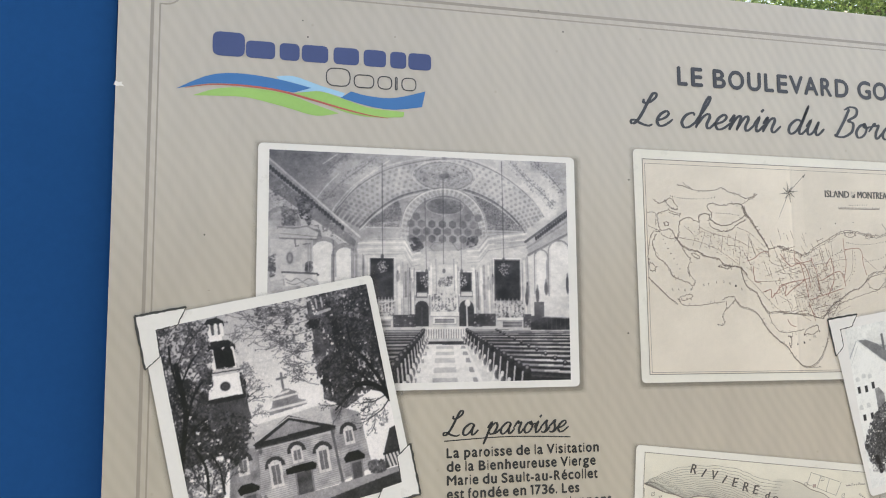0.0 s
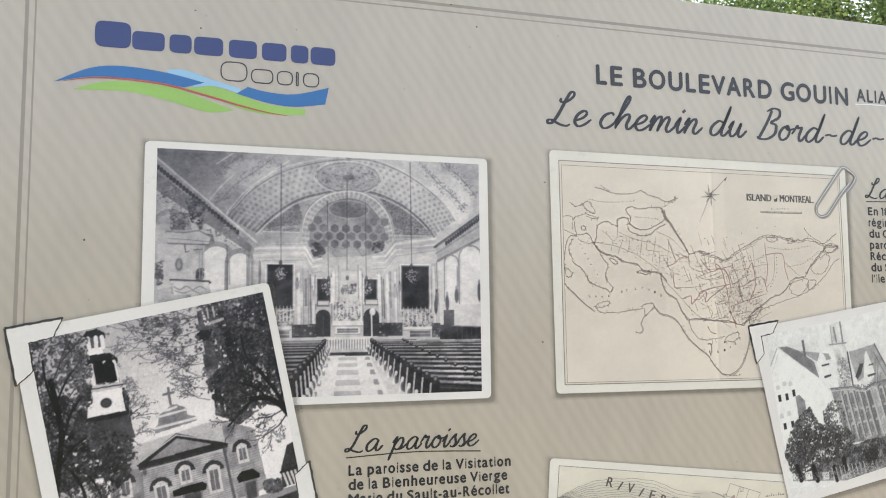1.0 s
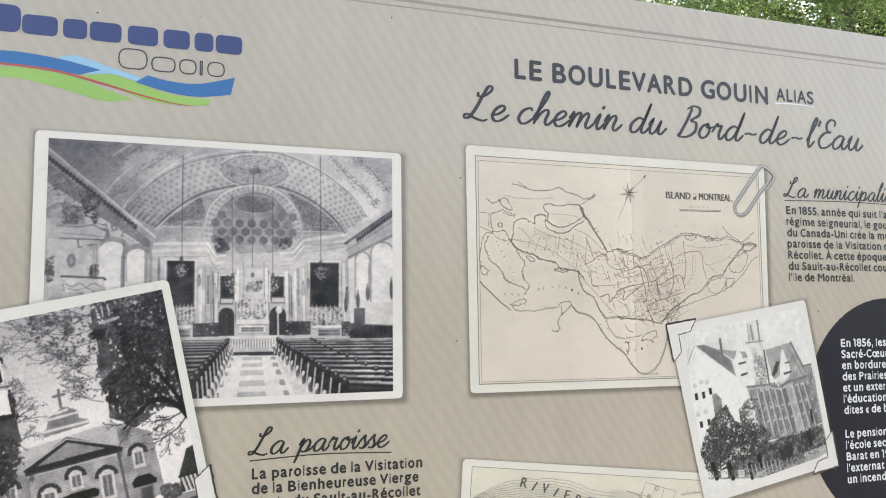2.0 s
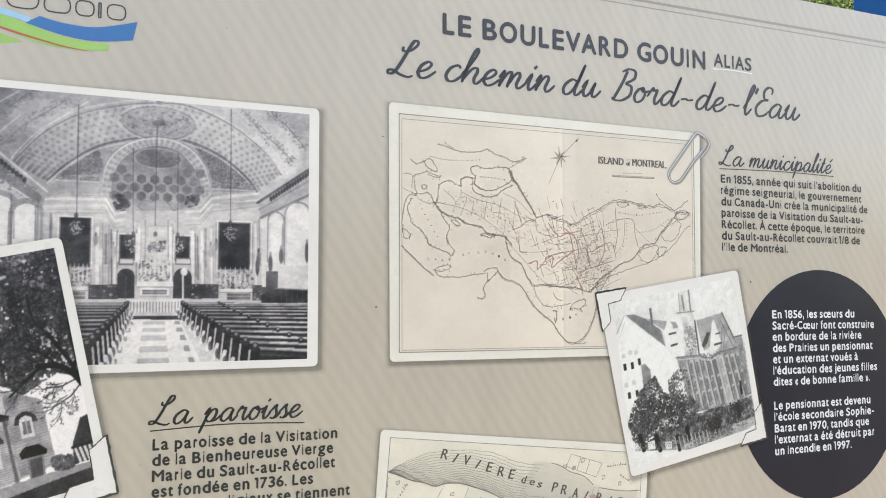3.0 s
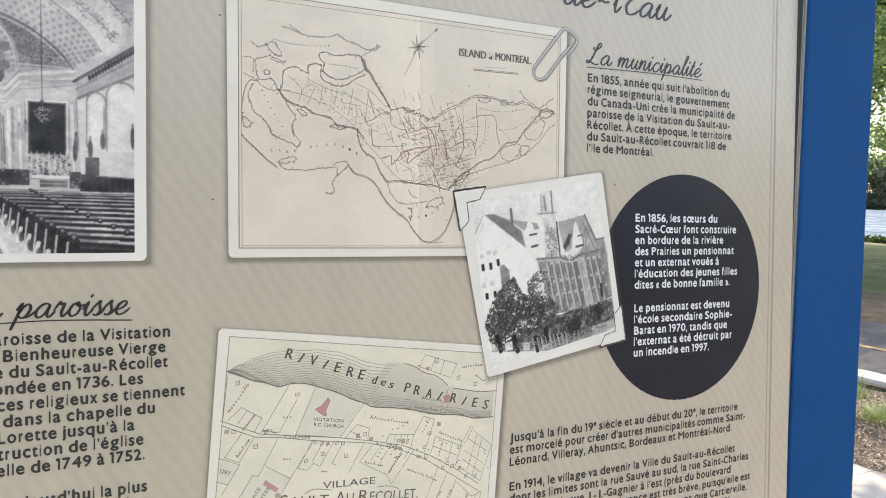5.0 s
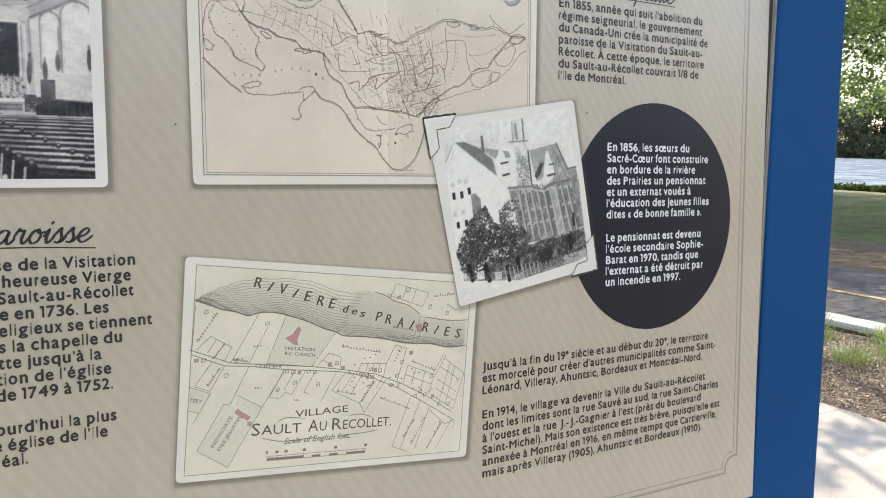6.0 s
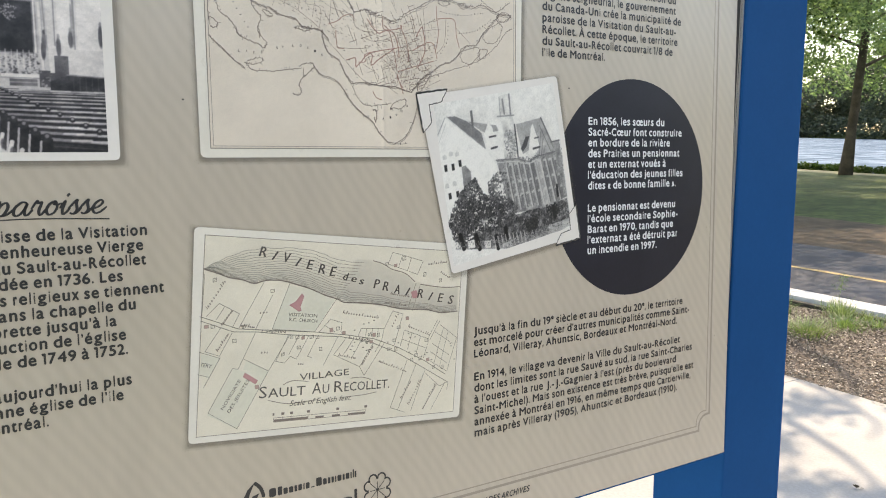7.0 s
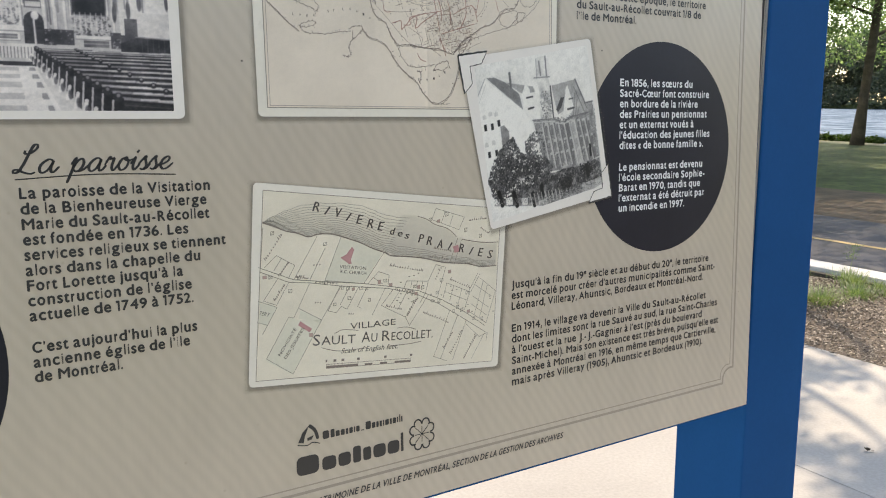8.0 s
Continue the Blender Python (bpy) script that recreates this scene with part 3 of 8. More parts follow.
class Canvas:
    """A picture in printing tones from 0 to 1, drawn in u (along the top edge) and d (down)."""

    def __init__(self, quad, cell, tone, seed):
        self.q = [Vector(p) for p in quad]
        self.nu = int((self.q[1] - self.q[0]).length / cell)
        self.nd = int((self.q[3] - self.q[0]).length / cell)
        self.u, self.d = np.meshgrid(np.linspace(0, 1, self.nu), np.linspace(0, 1, self.nd))
        self.asp = (self.q[3] - self.q[0]).length / (self.q[1] - self.q[0]).length
        self.g = np.full(self.u.shape, float(tone))
        self.rng = np.random.RandomState(seed)

    def window(self, u0, d0, u1, d1):
        a, b = max(0, int(u0 * self.nu) - 1), min(self.nu, int(u1 * self.nu) + 3)
        c, e = max(0, int(d0 * self.nd) - 1), min(self.nd, int(d1 * self.nd) + 3)
        return (slice(c, max(c, e)), slice(a, max(a, b)))

    def mask(self, pts):
        us, ds = [p[0] for p in pts], [p[1] for p in pts]
        w = self.window(min(us), min(ds), max(us), max(ds))
        U, D = self.u[w], self.d[w]
        m = np.zeros(U.shape, bool)
        for (x0, y0), (x1, y1) in zip(pts, [*pts[1:], pts[0]]):
            if y0 == y1:
                continue
            cross = (y0 > D) != (y1 > D)
            m ^= cross & (U < (x1 - x0) * (D - y0) / (y1 - y0) + x0)
        return w, m

    def fill(self, pts, tone, alpha=1.0, to=None, along=None, mottle=0.0):
        """A filled shape; to and along give a fade to a second tone from one point to another."""
        w, m = self.mask(pts)
        t = np.full(m.shape, float(tone))
        if to is not None:
            (ax, ay), (bx, by) = along
            k = ((self.u[w] - ax) * (bx - ax) + (self.d[w] - ay) * (by - ay)) / ((bx - ax) ** 2 + (by - ay) ** 2)
            t = tone + (to - tone) * np.clip(k, 0, 1)
        if mottle:
            t = t + mottle * self.field(26)[w]
        self.g[w] = np.where(m, self.g[w] * (1 - alpha) + t * alpha, self.g[w])
        return self

    def field(self, cells):
        """Smooth random field of about unit spread."""
        a = self.rng.normal(size=(cells + 2, cells + 2))
        x, y = self.u * cells, self.d * cells
        i, j = np.minimum(x.astype(int), cells), np.minimum(y.astype(int), cells)
        fx, fy = x - i, y - j
        fx, fy = fx * fx * (3 - 2 * fx), fy * fy * (3 - 2 * fy)
        return (a[j, i] * (1 - fx) + a[j, i + 1] * fx) * (1 - fy) + (a[j + 1, i] * (1 - fx) + a[j + 1, i + 1] * fx) * fy

    def line(self, pts, width, tone, alpha=1.0):
        for (x0, y0), (x1, y1) in zip(pts[:-1], pts[1:]):
            h = width
            w = self.window(min(x0, x1) - h, min(y0, y1) - h, max(x0, x1) + h, max(y0, y1) + h)
            U, D = self.u[w] - x0, (self.d[w] - y0) * self.asp
            ex, ey = x1 - x0, (y1 - y0) * self.asp
            k = np.clip((U * ex + D * ey) / max(1e-12, ex * ex + ey * ey), 0, 1)
            dist = np.hypot(U - k * ex, D - k * ey)
            a = alpha * np.clip((width / 2 - dist) / (0.6 / self.nu) + 0.5, 0, 1)
            self.g[w] = self.g[w] * (1 - a) + tone * a
        return self

    def dab(self, u, d, ru, rd, tone, alpha=1.0):
        w = self.window(u - ru, d - rd, u + ru, d + rd)
        if self.g[w].size:
            k = ((self.u[w] - u) / ru) ** 2 + ((self.d[w] - d) / rd) ** 2
            a = alpha * np.clip((1 - k) * 2.2, 0, 1)
            self.g[w] = self.g[w] * (1 - a) + tone * a
        return self

    def oval(self, u, d, ru, rd, a0=0, a1=360, n=40):
        return [(u + ru * math.cos(radians(a0 + (a1 - a0) * i / n)), d - rd * math.sin(radians(a0 + (a1 - a0) * i / n))) for i in range(n + 1)]

    def ring(self, u, d, ru, rd, width, tone, alpha=1.0, a0=0, a1=360):
        return self.line(self.oval(u, d, ru, rd, a0, a1), width, tone, alpha)

    def leaves(self, pts, count, size, lo, hi, alpha=0.9, stray=0.0, fine=0.55):
        """Foliage: many small dabs inside an outline."""
        us, ds = [p[0] for p in pts], [p[1] for p in pts]
        w, m = self.mask(pts)
        c, a = w[0].start, w[1].start
        rows, cols = np.nonzero(m)
        if not len(rows):
            return self
        size *= fine
        for k in self.rng.randint(0, len(rows), int(count * 2.2)):
            u = (cols[k] + a) / self.nu + self.rng.normal() * stray
            d = (rows[k] + c) / self.nd + self.rng.normal() * stray
            s = size * self.rng.uniform(0.5, 1.5)
            self.dab(u, d, s, s * self.rng.uniform(0.6, 1.3) / self.asp, self.rng.uniform(lo, hi), alpha)
        return self

    def thicket(self, pts, lo, hi, cover, ragged=0.5, fine=1.0):
        """Foliage in fine broken tones: a ragged mass that leaves gaps where cover is below 1."""
        us, ds = [p[0] for p in pts], [p[1] for p in pts]
        soft = np.zeros(self.g.shape)
        w, m = self.mask(pts)
        soft[w] = m
        for _ in range(9):
            p = np.pad(soft, 1, mode="edge")
            soft = (p[:-2, 1:-1] + p[2:, 1:-1] + p[1:-1, :-2] + p[1:-1, 2:]) / 4
        n1, n2, n3 = self.field(int(22 * fine)), self.field(int(64 * fine)), self.field(int(125 * fine))
        rim = np.clip((soft - .5 + ragged * (.25 * n1 + .3 * n2)) * 5 + .5, 0, 1)
        lace = .35 * n1 + .55 * n2 + .75 * n3
        gap = np.clip((lace + (cover - .5) * 3.2) * 2.2 + .5, 0, 1)
        tone = (lo + hi) / 2 + (hi - lo) * .42 * (.5 * self.field(int(30 * fine)) + .8 * self.field(int(140 * fine)))
        a = rim * gap * np.clip(soft * 7 - .15, 0, 1)
        self.g = self.g * (1 - a) + np.clip(tone, lo, hi + .08) * a
        return self

    def twigs(self, a, b, tone, width=.004, depth=2, leaf=.003, spread=.8):
        ln = math.hypot(b[0] - a[0], (b[1] - a[1]) * self.asp)
        return self.bough(a, math.atan2((b[1] - a[1]) * self.asp, b[0] - a[0]), ln, width, depth, tone, leaf, spread)

    def bough(self, p, ang, ln, width, depth, tone, leaf=0.004, spread=0.55):
        """A limb that forks into twigs with leaves at their ends; ang in radians, 0 to the right, growing downwards."""
        r = self.rng
        mid = (p[0] + ln * .5 * math.cos(ang - .12), p[1] + ln * .5 * math.sin(ang - .12) / self.asp)
        q = (p[0] + ln * math.cos(ang + .06), p[1] + ln * math.sin(ang + .06) / self.asp)
        self.line([p, mid, q], max(width, .0022), tone, .9)
        if depth == 0:
            for _ in range(4):
                self.dab(q[0] + r.normal() * leaf * 1.6, q[1] + r.normal() * leaf * 1.6, leaf * r.uniform(.5, 1.2), leaf * r.uniform(.5, 1.2), tone + r.uniform(-.05, .16), .85)
            return self
        for k in range(4):
            t = .25 + .75 * (k + r.uniform(0, 1)) / 4
            b = (p[0] + (q[0] - p[0]) * t, p[1] + (q[1] - p[1]) * t)
            self.bough(b, ang + (1 if k % 2 else -1) * r.uniform(.15, 1.1) * spread, ln * r.uniform(.38, .62), width * .55, depth - 1, tone, leaf, spread)
        return self

    def box(self, u0, d0, u1, d1, tone, alpha=1.0, mottle=0.0):
        return self.fill([(u0, d0), (u1, d0), (u1, d1), (u0, d1)], tone, alpha, mottle=mottle)

    def arch(self, u, d0, d1, ru, tone, alpha=1.0):
        """Round-headed opening between d0 (top) and d1."""
        top = [(u + ru * math.cos(radians(a)), d0 + ru / self.asp - ru / self.asp * math.sin(radians(a))) for a in range(0, 181, 20)]
        return self.fill([*top, (u - ru, d1), (u + ru, d1)], tone, alpha)

    def done(self, lift, parent, tint=(1.0, 0.985, 0.99), blur=1, grain=0.02, black=0.02, name="picture", dark=(1.03, 0.92, 1.05), worn=1.0):
        g = self.g + self.rng.normal(size=self.g.shape) * grain
        for _ in range(blur):
            p = np.pad(g, 1, mode="edge")
            g = (p[:-2, 1:-1] + p[2:, 1:-1] + p[1:-1, :-2] + p[1:-1, 2:] + 4 * p[1:-1, 1:-1]) / 8
        soft = np.clip(g, 0, 1)
        for _ in range(14):
            p = np.pad(soft, 2, mode="edge")
            soft = (p[:-4, 2:-2] + p[4:, 2:-2] + p[2:-2, :-4] + p[2:-2, 4:]) / 4
        g = g + 0.10 * (soft - 0.55) + worn * (0.016 * self.field(34) + 0.022 * self.field(120))
        g = np.clip(g, 0, 1)
        # black raises the darks: the haze of glare is put into the tones
        g = black + (1 - black) * (g + 0.30 * (g * g * (3 - 2 * g) - g))
        a, b, c, e = [np.array(v) for v in self.q]
        U, D = self.u[..., None], self.d[..., None]
        pos = (a * (1 - U) + b * U) * (1 - D) + (e * (1 - U) + c * U) * D
        verts = np.stack([pos[..., 0], np.full(self.u.shape, PLANE - lift * SHEET), pos[..., 1]], -1).reshape(-1, 3)
        idx = np.arange(self.nu * self.nd).reshape(self.nd, self.nu)
        quads = np.stack([idx[1:, :-1], idx[1:, 1:], idx[:-1, 1:], idx[:-1, :-1]], -1).reshape(-1, 4)
        me = bpy.data.meshes.new(name)
        me.vertices.add(len(verts))
        me.vertices.foreach_set("co", verts.astype(np.float32).ravel())
        me.loops.add(quads.size)
        me.loops.foreach_set("vertex_index", quads.astype(np.int32).ravel())
        me.polygons.add(len(quads))
        me.polygons.foreach_set("loop_start", np.arange(0, quads.size, 4, dtype=np.int32))
        me.update(calc_edges=True)
        col = me.color_attributes.new("ink", "FLOAT_COLOR", "POINT")
        rgba = np.ones((len(verts), 4), np.float32)
        k = np.clip(g * 1.15, 0, 1).reshape(-1, 1)
        rgba[:, :3] = to_albedo(g).reshape(-1, 1) * (np.array(dark) * (1 - k) + np.array(tint) * k)
        col.data.foreach_set("color", rgba.ravel())
        me.materials.append(M_PHOTO)
        return hang(new(name, me), parent, TILT)


def church_interior():
    c = Canvas(I_PHOTO1, 0.00062, 0.82, 11)
    # vault
    c.fill([(0, 0), (1, 0), (1, .5), (0, .5)], .6, to=.78, along=((.1, .1), (.75, .3)))
    c.fill([(0.0, 0.0), (0.215, 0.0), (0.200, 0.238), (0.100, 0.183), (0.0, 0.06)], .5, .8, to=.68, along=((0, 0), (.2, .2)))
    c.dab(*[(0.899, 0.168)][0], .09, .13, .97, .75)
    c.dab(*[(0.777, -0.011)][0], .16, .07, .8, .5)
    c.dab(*[(0.275, 0.089)][0], .10, .07, .8, .45)
    outer = spline([(0.205, 0.271), (0.220, 0.238), (0.276, 0.152), (0.367, 0.072), (0.479, 0.026), (0.560, 0.009), (0.652, 0.011), (0.768, 0.072), (0.868, 0.171), (0.915, 0.257)], 6)
    inner = spline([(0.286, 0.326), (0.295, 0.315), (0.336, 0.259), (0.411, 0.189), (0.508, 0.150), (0.571, 0.140), (0.654, 0.149), (0.740, 0.197), (0.810, 0.270), (0.845, 0.331)], 6)
    c.fill([*outer, *inner[::-1]], .72, .9, to=.8, along=((.3, .2), (.85, .2)), mottle=.02)
    # stencilled stars between the ribs
    n = len(outer) - 1
    for row in range(6):
        for k in range(46):
            t = (k + .5 * (row % 2)) / 46 * n
            m = min(n - 1, int(t))
            s = .1 + .8 * row / 5
            a = [outer[m][e] + (outer[m + 1][e] - outer[m][e]) * (t - m) for e in (0, 1)]
            b = [inner[m][e] + (inner[m + 1][e] - inner[m][e]) * (t - m) for e in (0, 1)]
            c.dab(a[0] + (b[0] - a[0]) * s, a[1] + (b[1] - a[1]) * s, .0058, .0075, .44, .42)
    c.line(outer, .004, .46, .7)
    c.line([(p[0] - .006, p[1] - .012) for p in outer], .005, .86, .5)
    # painted scrolls beside the ribs
    for band in ([(0.169, 0.102), (0.208, 0.047), (0.248, 0.002)], [(0.180, 0.205), (0.226, 0.133), (0.282, 0.076), (0.336, 0.018)], [(0.807, 0.019), (0.857, 0.089), (0.909, 0.146), (0.952, 0.205)], [(0.887, 0.010), (0.939, 0.067), (0.989, 0.146)]):
        path = spline(band, 6)
        for p in path:
            c.leaves(c.oval(p[0], p[1], .020, .020), 6, .0042, .42, .62, .55)
        c.line(path, .0035, .5, .6)
    for band in ([(0.168, 0.053), (0.215, 0.006)], [(0.220, 0.232), (0.292, 0.119), (0.383, 0.025)], [(0.787, 0.015), (0.878, 0.129), (0.940, 0.220)], [(0.125, 0.253), (0.171, 0.163), (0.217, 0.096)]):
        c.line(spline(band, 5), .004, .88, .6)
    # lace between the rib and the apse
    c.fill([*inner, *[(0.718, 0.340), (0.705, 0.254), (0.655, 0.171), (0.566, 0.144), (0.481, 0.188), (0.432, 0.270), (0.422, 0.328)]], .66, .9, mottle=.05)
    c.leaves([(0.312, 0.307), (0.412, 0.201), (0.426, 0.264), (0.422, 0.292)], 420, .0045, .36, .58, .6)
    c.leaves([(0.659, 0.153), (0.741, 0.205), (0.824, 0.292), (0.718, 0.300), (0.704, 0.241)], 420, .0045, .36, .58, .6)
    c.line(inner, .006, .4, .75)
    c.line([(p[0], p[1] + .012) for p in inner], .004, .84, .7)
    for a, b in ([(0.308, 0.307), (0.416, 0.324)], [(0.715, 0.298), (0.838, 0.328)]):
        c.box(a[0], a[1], b[0], b[1], .56, .8)
        c.leaves([a, (b[0], a[1]), b, (a[0], b[1])], 130, .004, .32, .82, .6)
        c.line([(a[0], b[1]), b], .004, .86, .8)
    # rosette
    u, d = [(0.568, 0.085)][0]
    c.fill(c.oval(u, d, .098, .062), .68)
    c.thicket(c.oval(u, d, .088, .054), .48, .72, .5, .3, 1.6)
    c.ring(u, d, .098, .062, .003, .52, .7)
    c.ring(u, d, .108, .069, .004, .84, .7)
    c.dab(u, d, .02, .014, .45, .7)
    c.box(u - .010, d - .1, u + .010, d - .072, .5, .8)
    # apse half-dome: a pale patterned ring round a dim painted shell
    outer_r = spline([(0.421, 0.371), (0.423, 0.312), (0.437, 0.243), (0.471, 0.190), (0.513, 0.159), (0.562, 0.145), (0.611, 0.152), (0.657, 0.183), (0.692, 0.237), (0.707, 0.294), (0.711, 0.348)], 6)
    inner_r = spline([(0.448, 0.381), (0.449, 0.317), (0.464, 0.256), (0.495, 0.209), (0.532, 0.186), (0.562, 0.176), (0.601, 0.181), (0.637, 0.210), (0.666, 0.257), (0.682, 0.305), (0.682, 0.362)], 6)
    c.fill([*outer_r, *inner_r[::-1]], .78, mottle=.03)
    c.fill([*inner_r, (0.674, 0.396), (0.637, 0.431), (0.495, 0.441), (0.461, 0.411)], .58, to=.66, along=((.5, .2), (.7, .4)), mottle=.04)
    n = len(outer_r)
    for k in range(0, n, 2):
        a, b = outer_r[k], inner_r[k]
        for f, t in ((.3, .5), (.7, .55)):
            c.dab(a[0] + (b[0] - a[0]) * f, a[1] + (b[1] - a[1]) * f, .006, .008, t, .5)
        c.line([tuple(a), tuple(b)], .0018, .62, .5)
    c.line(outer_r, .004, .9, .7)
    c.line([(p[0], p[1] - .007) for p in outer_r], .0022, .5, .6)
    c.line(inner_r, .0028, .5, .6)
    m0, m1 = (0.568, 0.222), (0.632, 0.260)
    c.fill(c.oval(m0[0], m0[1], m1[0] - m0[0], m1[1] - m0[1]), .54, mottle=.05)
    c.thicket(c.oval(m0[0], m0[1], (m1[0] - m0[0]) * .85, (m1[1] - m0[1]) * .85), .4, .62, .5, .4, 1.3)
    c.ring(m0[0], m0[1], m1[0] - m0[0], m1[1] - m0[1], .003, .74, .7)
    h0, h1 = (0.507, 0.304), (0.542, 0.337)
    for row in range(4):
        for k in range(-3, 7):
            x, y = h0[0] + (h1[0] - h0[0]) * (k + .5 * (row % 2)), h0[1] + (h1[1] - h0[1]) * (row - 1)
            if c.u.max() < x or not (.445 < x < .685) or (row == 0 and .49 < x < .63):
                continue
            dim = .36 + .7 * abs(x - .525)
            hexa = [(x + .0145 * math.cos(radians(60 * e + 30)), y + .0145 / c.asp * math.sin(radians(60 * e + 30))) for e in range(6)]
            c.fill(hexa, dim, .75, mottle=.04)
            c.line([*hexa, hexa[0]], .0018, .66, .4)
    c.thicket([(0.444, 0.369), (0.478, 0.366), (0.495, 0.409), (0.474, 0.442), (0.455, 0.420)], .24, .46, .75, .5)
    c.thicket([(0.645, 0.361), (0.682, 0.350), (0.679, 0.396), (0.660, 0.430), (0.640, 0.407)], .26, .5, .7, .5)
    # back wall, cornices and capitals
    c.fill([(0.200, 0.399), (0.339, 0.372), (0.436, 0.370), (0.461, 0.427), (0.508, 0.427), (0.625, 0.419), (0.682, 0.395), (0.711, 0.343), (0.860, 0.347), (0.864, 0.735), (0.205, 0.741)], .80, mottle=.035)
    for k, (t, w) in enumerate(((.66, .003), (.95, .006), (.7, .0025), (.93, .004), (.72, .0025), (.6, .002))):
        o = k * .013
        for pts in ([(0.193, 0.391), (0.339, 0.378), (0.434, 0.375), (0.457, 0.429), (0.484, 0.420)], [(0.643, 0.409), (0.685, 0.405), (0.716, 0.353), (0.852, 0.324)]):
            c.line([(p[0], p[1] + o) for p in pts], w, t, .8)
    a, b = (0.740, 0.385), (0.853, 0.373)
    for k in range(24):
        c.dab(a[0] + (b[0] - a[0]) * k / 23, a[1] + (b[1] - a[1]) * k / 23, .0028, .006, .66, .7)
    c.line([(0.571, 0.369), (0.556, 0.388), (0.532, 0.385), (0.517, 0.409), (0.529, 0.424)], .003, .48, .7)
    c.line([(0.587, 0.377), (0.600, 0.398), (0.612, 0.420), (0.625, 0.410)], .003, .48, .7)
    # columns and pilasters: lit shafts, dim gaps
    for p, q, w, t in (((0.398, 0.496), (0.401, 0.705), .003, .62), ((0.414, 0.487), (0.417, 0.701), .010, .95), ((0.427, 0.477), (0.430, 0.705), .003, .6), ((0.436, 0.520), (0.437, 0.626), .007, .52), ((0.443, 0.485), (0.446, 0.705), .004, .62), ((0.449, 0.502), (0.453, 0.700), .004, .4), ((0.458, 0.502), (0.461, 0.704), .008, .96),
                       ((0.465, 0.501), (0.467, 0.643), .003, .5), ((0.514, 0.499), (0.516, 0.704), .004, .55), ((0.521, 0.480), (0.522, 0.623), .008, .96), ((0.529, 0.462), (0.530, 0.623), .005, .8), ((0.537, 0.461), (0.538, 0.623), .003, .55), ((0.597, 0.458), (0.600, 0.621), .003, .55), ((0.604, 0.475), (0.607, 0.702), .008, .96), ((0.612, 0.493), (0.614, 0.702), .003, .55),
                       ((0.665, 0.490), (0.668, 0.701), .008, .96), ((0.672, 0.508), (0.676, 0.673), .004, .48), ((0.678, 0.517), (0.682, 0.683), .004, .4), ((0.690, 0.489), (0.694, 0.701), .009, .96), ((0.700, 0.488), (0.702, 0.636), .006, .55), ((0.716, 0.478), (0.720, 0.700), .007, .94), ((0.729, 0.459), (0.732, 0.635), .003, .62), ((0.833, 0.462), (0.835, 0.642), .003, .6), ((0.842, 0.452), (0.846, 0.698), .007, .93), ((0.852, 0.442), (0.855, 0.575), .003, .55), ((0.868, 0.441), (0.871, 0.698), .003, .5)):
        c.line([p, q], w, t, .85)
        if t > .8:
            c.dab(p[0], p[1], w * .9 + .002, .008, .7, .6)
            c.line([(p[0] + w * .6, p[1]), (q[0] + w * .6, q[1])], .002, .6, .6)
    # paintings
    for a, b in ([(0.322, 0.462), (0.395, 0.638)], [(0.738, 0.461), (0.825, 0.640)], [(0.473, 0.520), (0.510, 0.610)], [(0.620, 0.520), (0.656, 0.610)]):
        c.box(a[0] - .007, a[1] - .009, b[0] + .007, b[1] + .009, .94)
        c.box(a[0] - .003, a[1] - .004, b[0] + .003, b[1] + .004, .5)
        c.box(a[0], a[1], b[0], b[1], .2, mottle=.035)
        c.dab((a[0] + b[0]) / 2, a[1] * .8 + b[1] * .2, (b[0] - a[0]) * .3, .03, .36, .5)
    a, b = (0.545, 0.483), (0.596, 0.576)
    c.box(a[0], a[1], b[0], b[1], .84, mottle=.05)
    c.thicket([(0.543, 0.537), (0.592, 0.535), (0.593, 0.580), (0.544, 0.582)], .25, .7, .6, .4, 1.6)
    # reredos and altars: pale carving with dim hollows
    for quad, t in (([(0.523, 0.614), (0.605, 0.612), (0.606, 0.689), (0.524, 0.691)], .86), ([(0.736, 0.646), (0.835, 0.644), (0.839, 0.719), (0.737, 0.720)], .8), ([(.322, .642), (.396, .642), (.396, .712), (.322, .712)], .8)):
        c.fill(quad, t)
        c.thicket(quad, .32, .66, .5, .3, 2.0)
        x0, x1, y0, y1 = quad[0][0], quad[1][0], quad[0][1], quad[2][1]
        for k in range(7):
            x = x0 + (x1 - x0) * (k + .5) / 7
            c.line([(x, y0 - .012), (x, y1 - .02)], .0026, .93, .7)
            c.dab(x, (y0 + y1) / 2, .004, .018, .9, .7)
    for a, b in (((0.518, 0.693), (0.619, 0.713)), ((0.527, 0.716), (0.604, 0.747)), ((0.744, 0.718), (0.840, 0.732)), ((.328, .714), (.392, .728))):
        c.box(a[0], a[1], b[0], b[1], .95)
        c.line([(a[0], b[1]), b], .0022, .45, .7)
    for a, b in (((0.763, 0.735), (0.830, 0.761)), ((0.533, 0.723), (0.598, 0.742)), ((.335, .732), (.388, .76))):
        c.box(a[0], a[1], b[0], b[1], .5, mottle=.06)
        c.line([(a[0], (a[1] + b[1]) / 2), (b[0], (a[1] + b[1]) / 2)], .003, .85, .6)
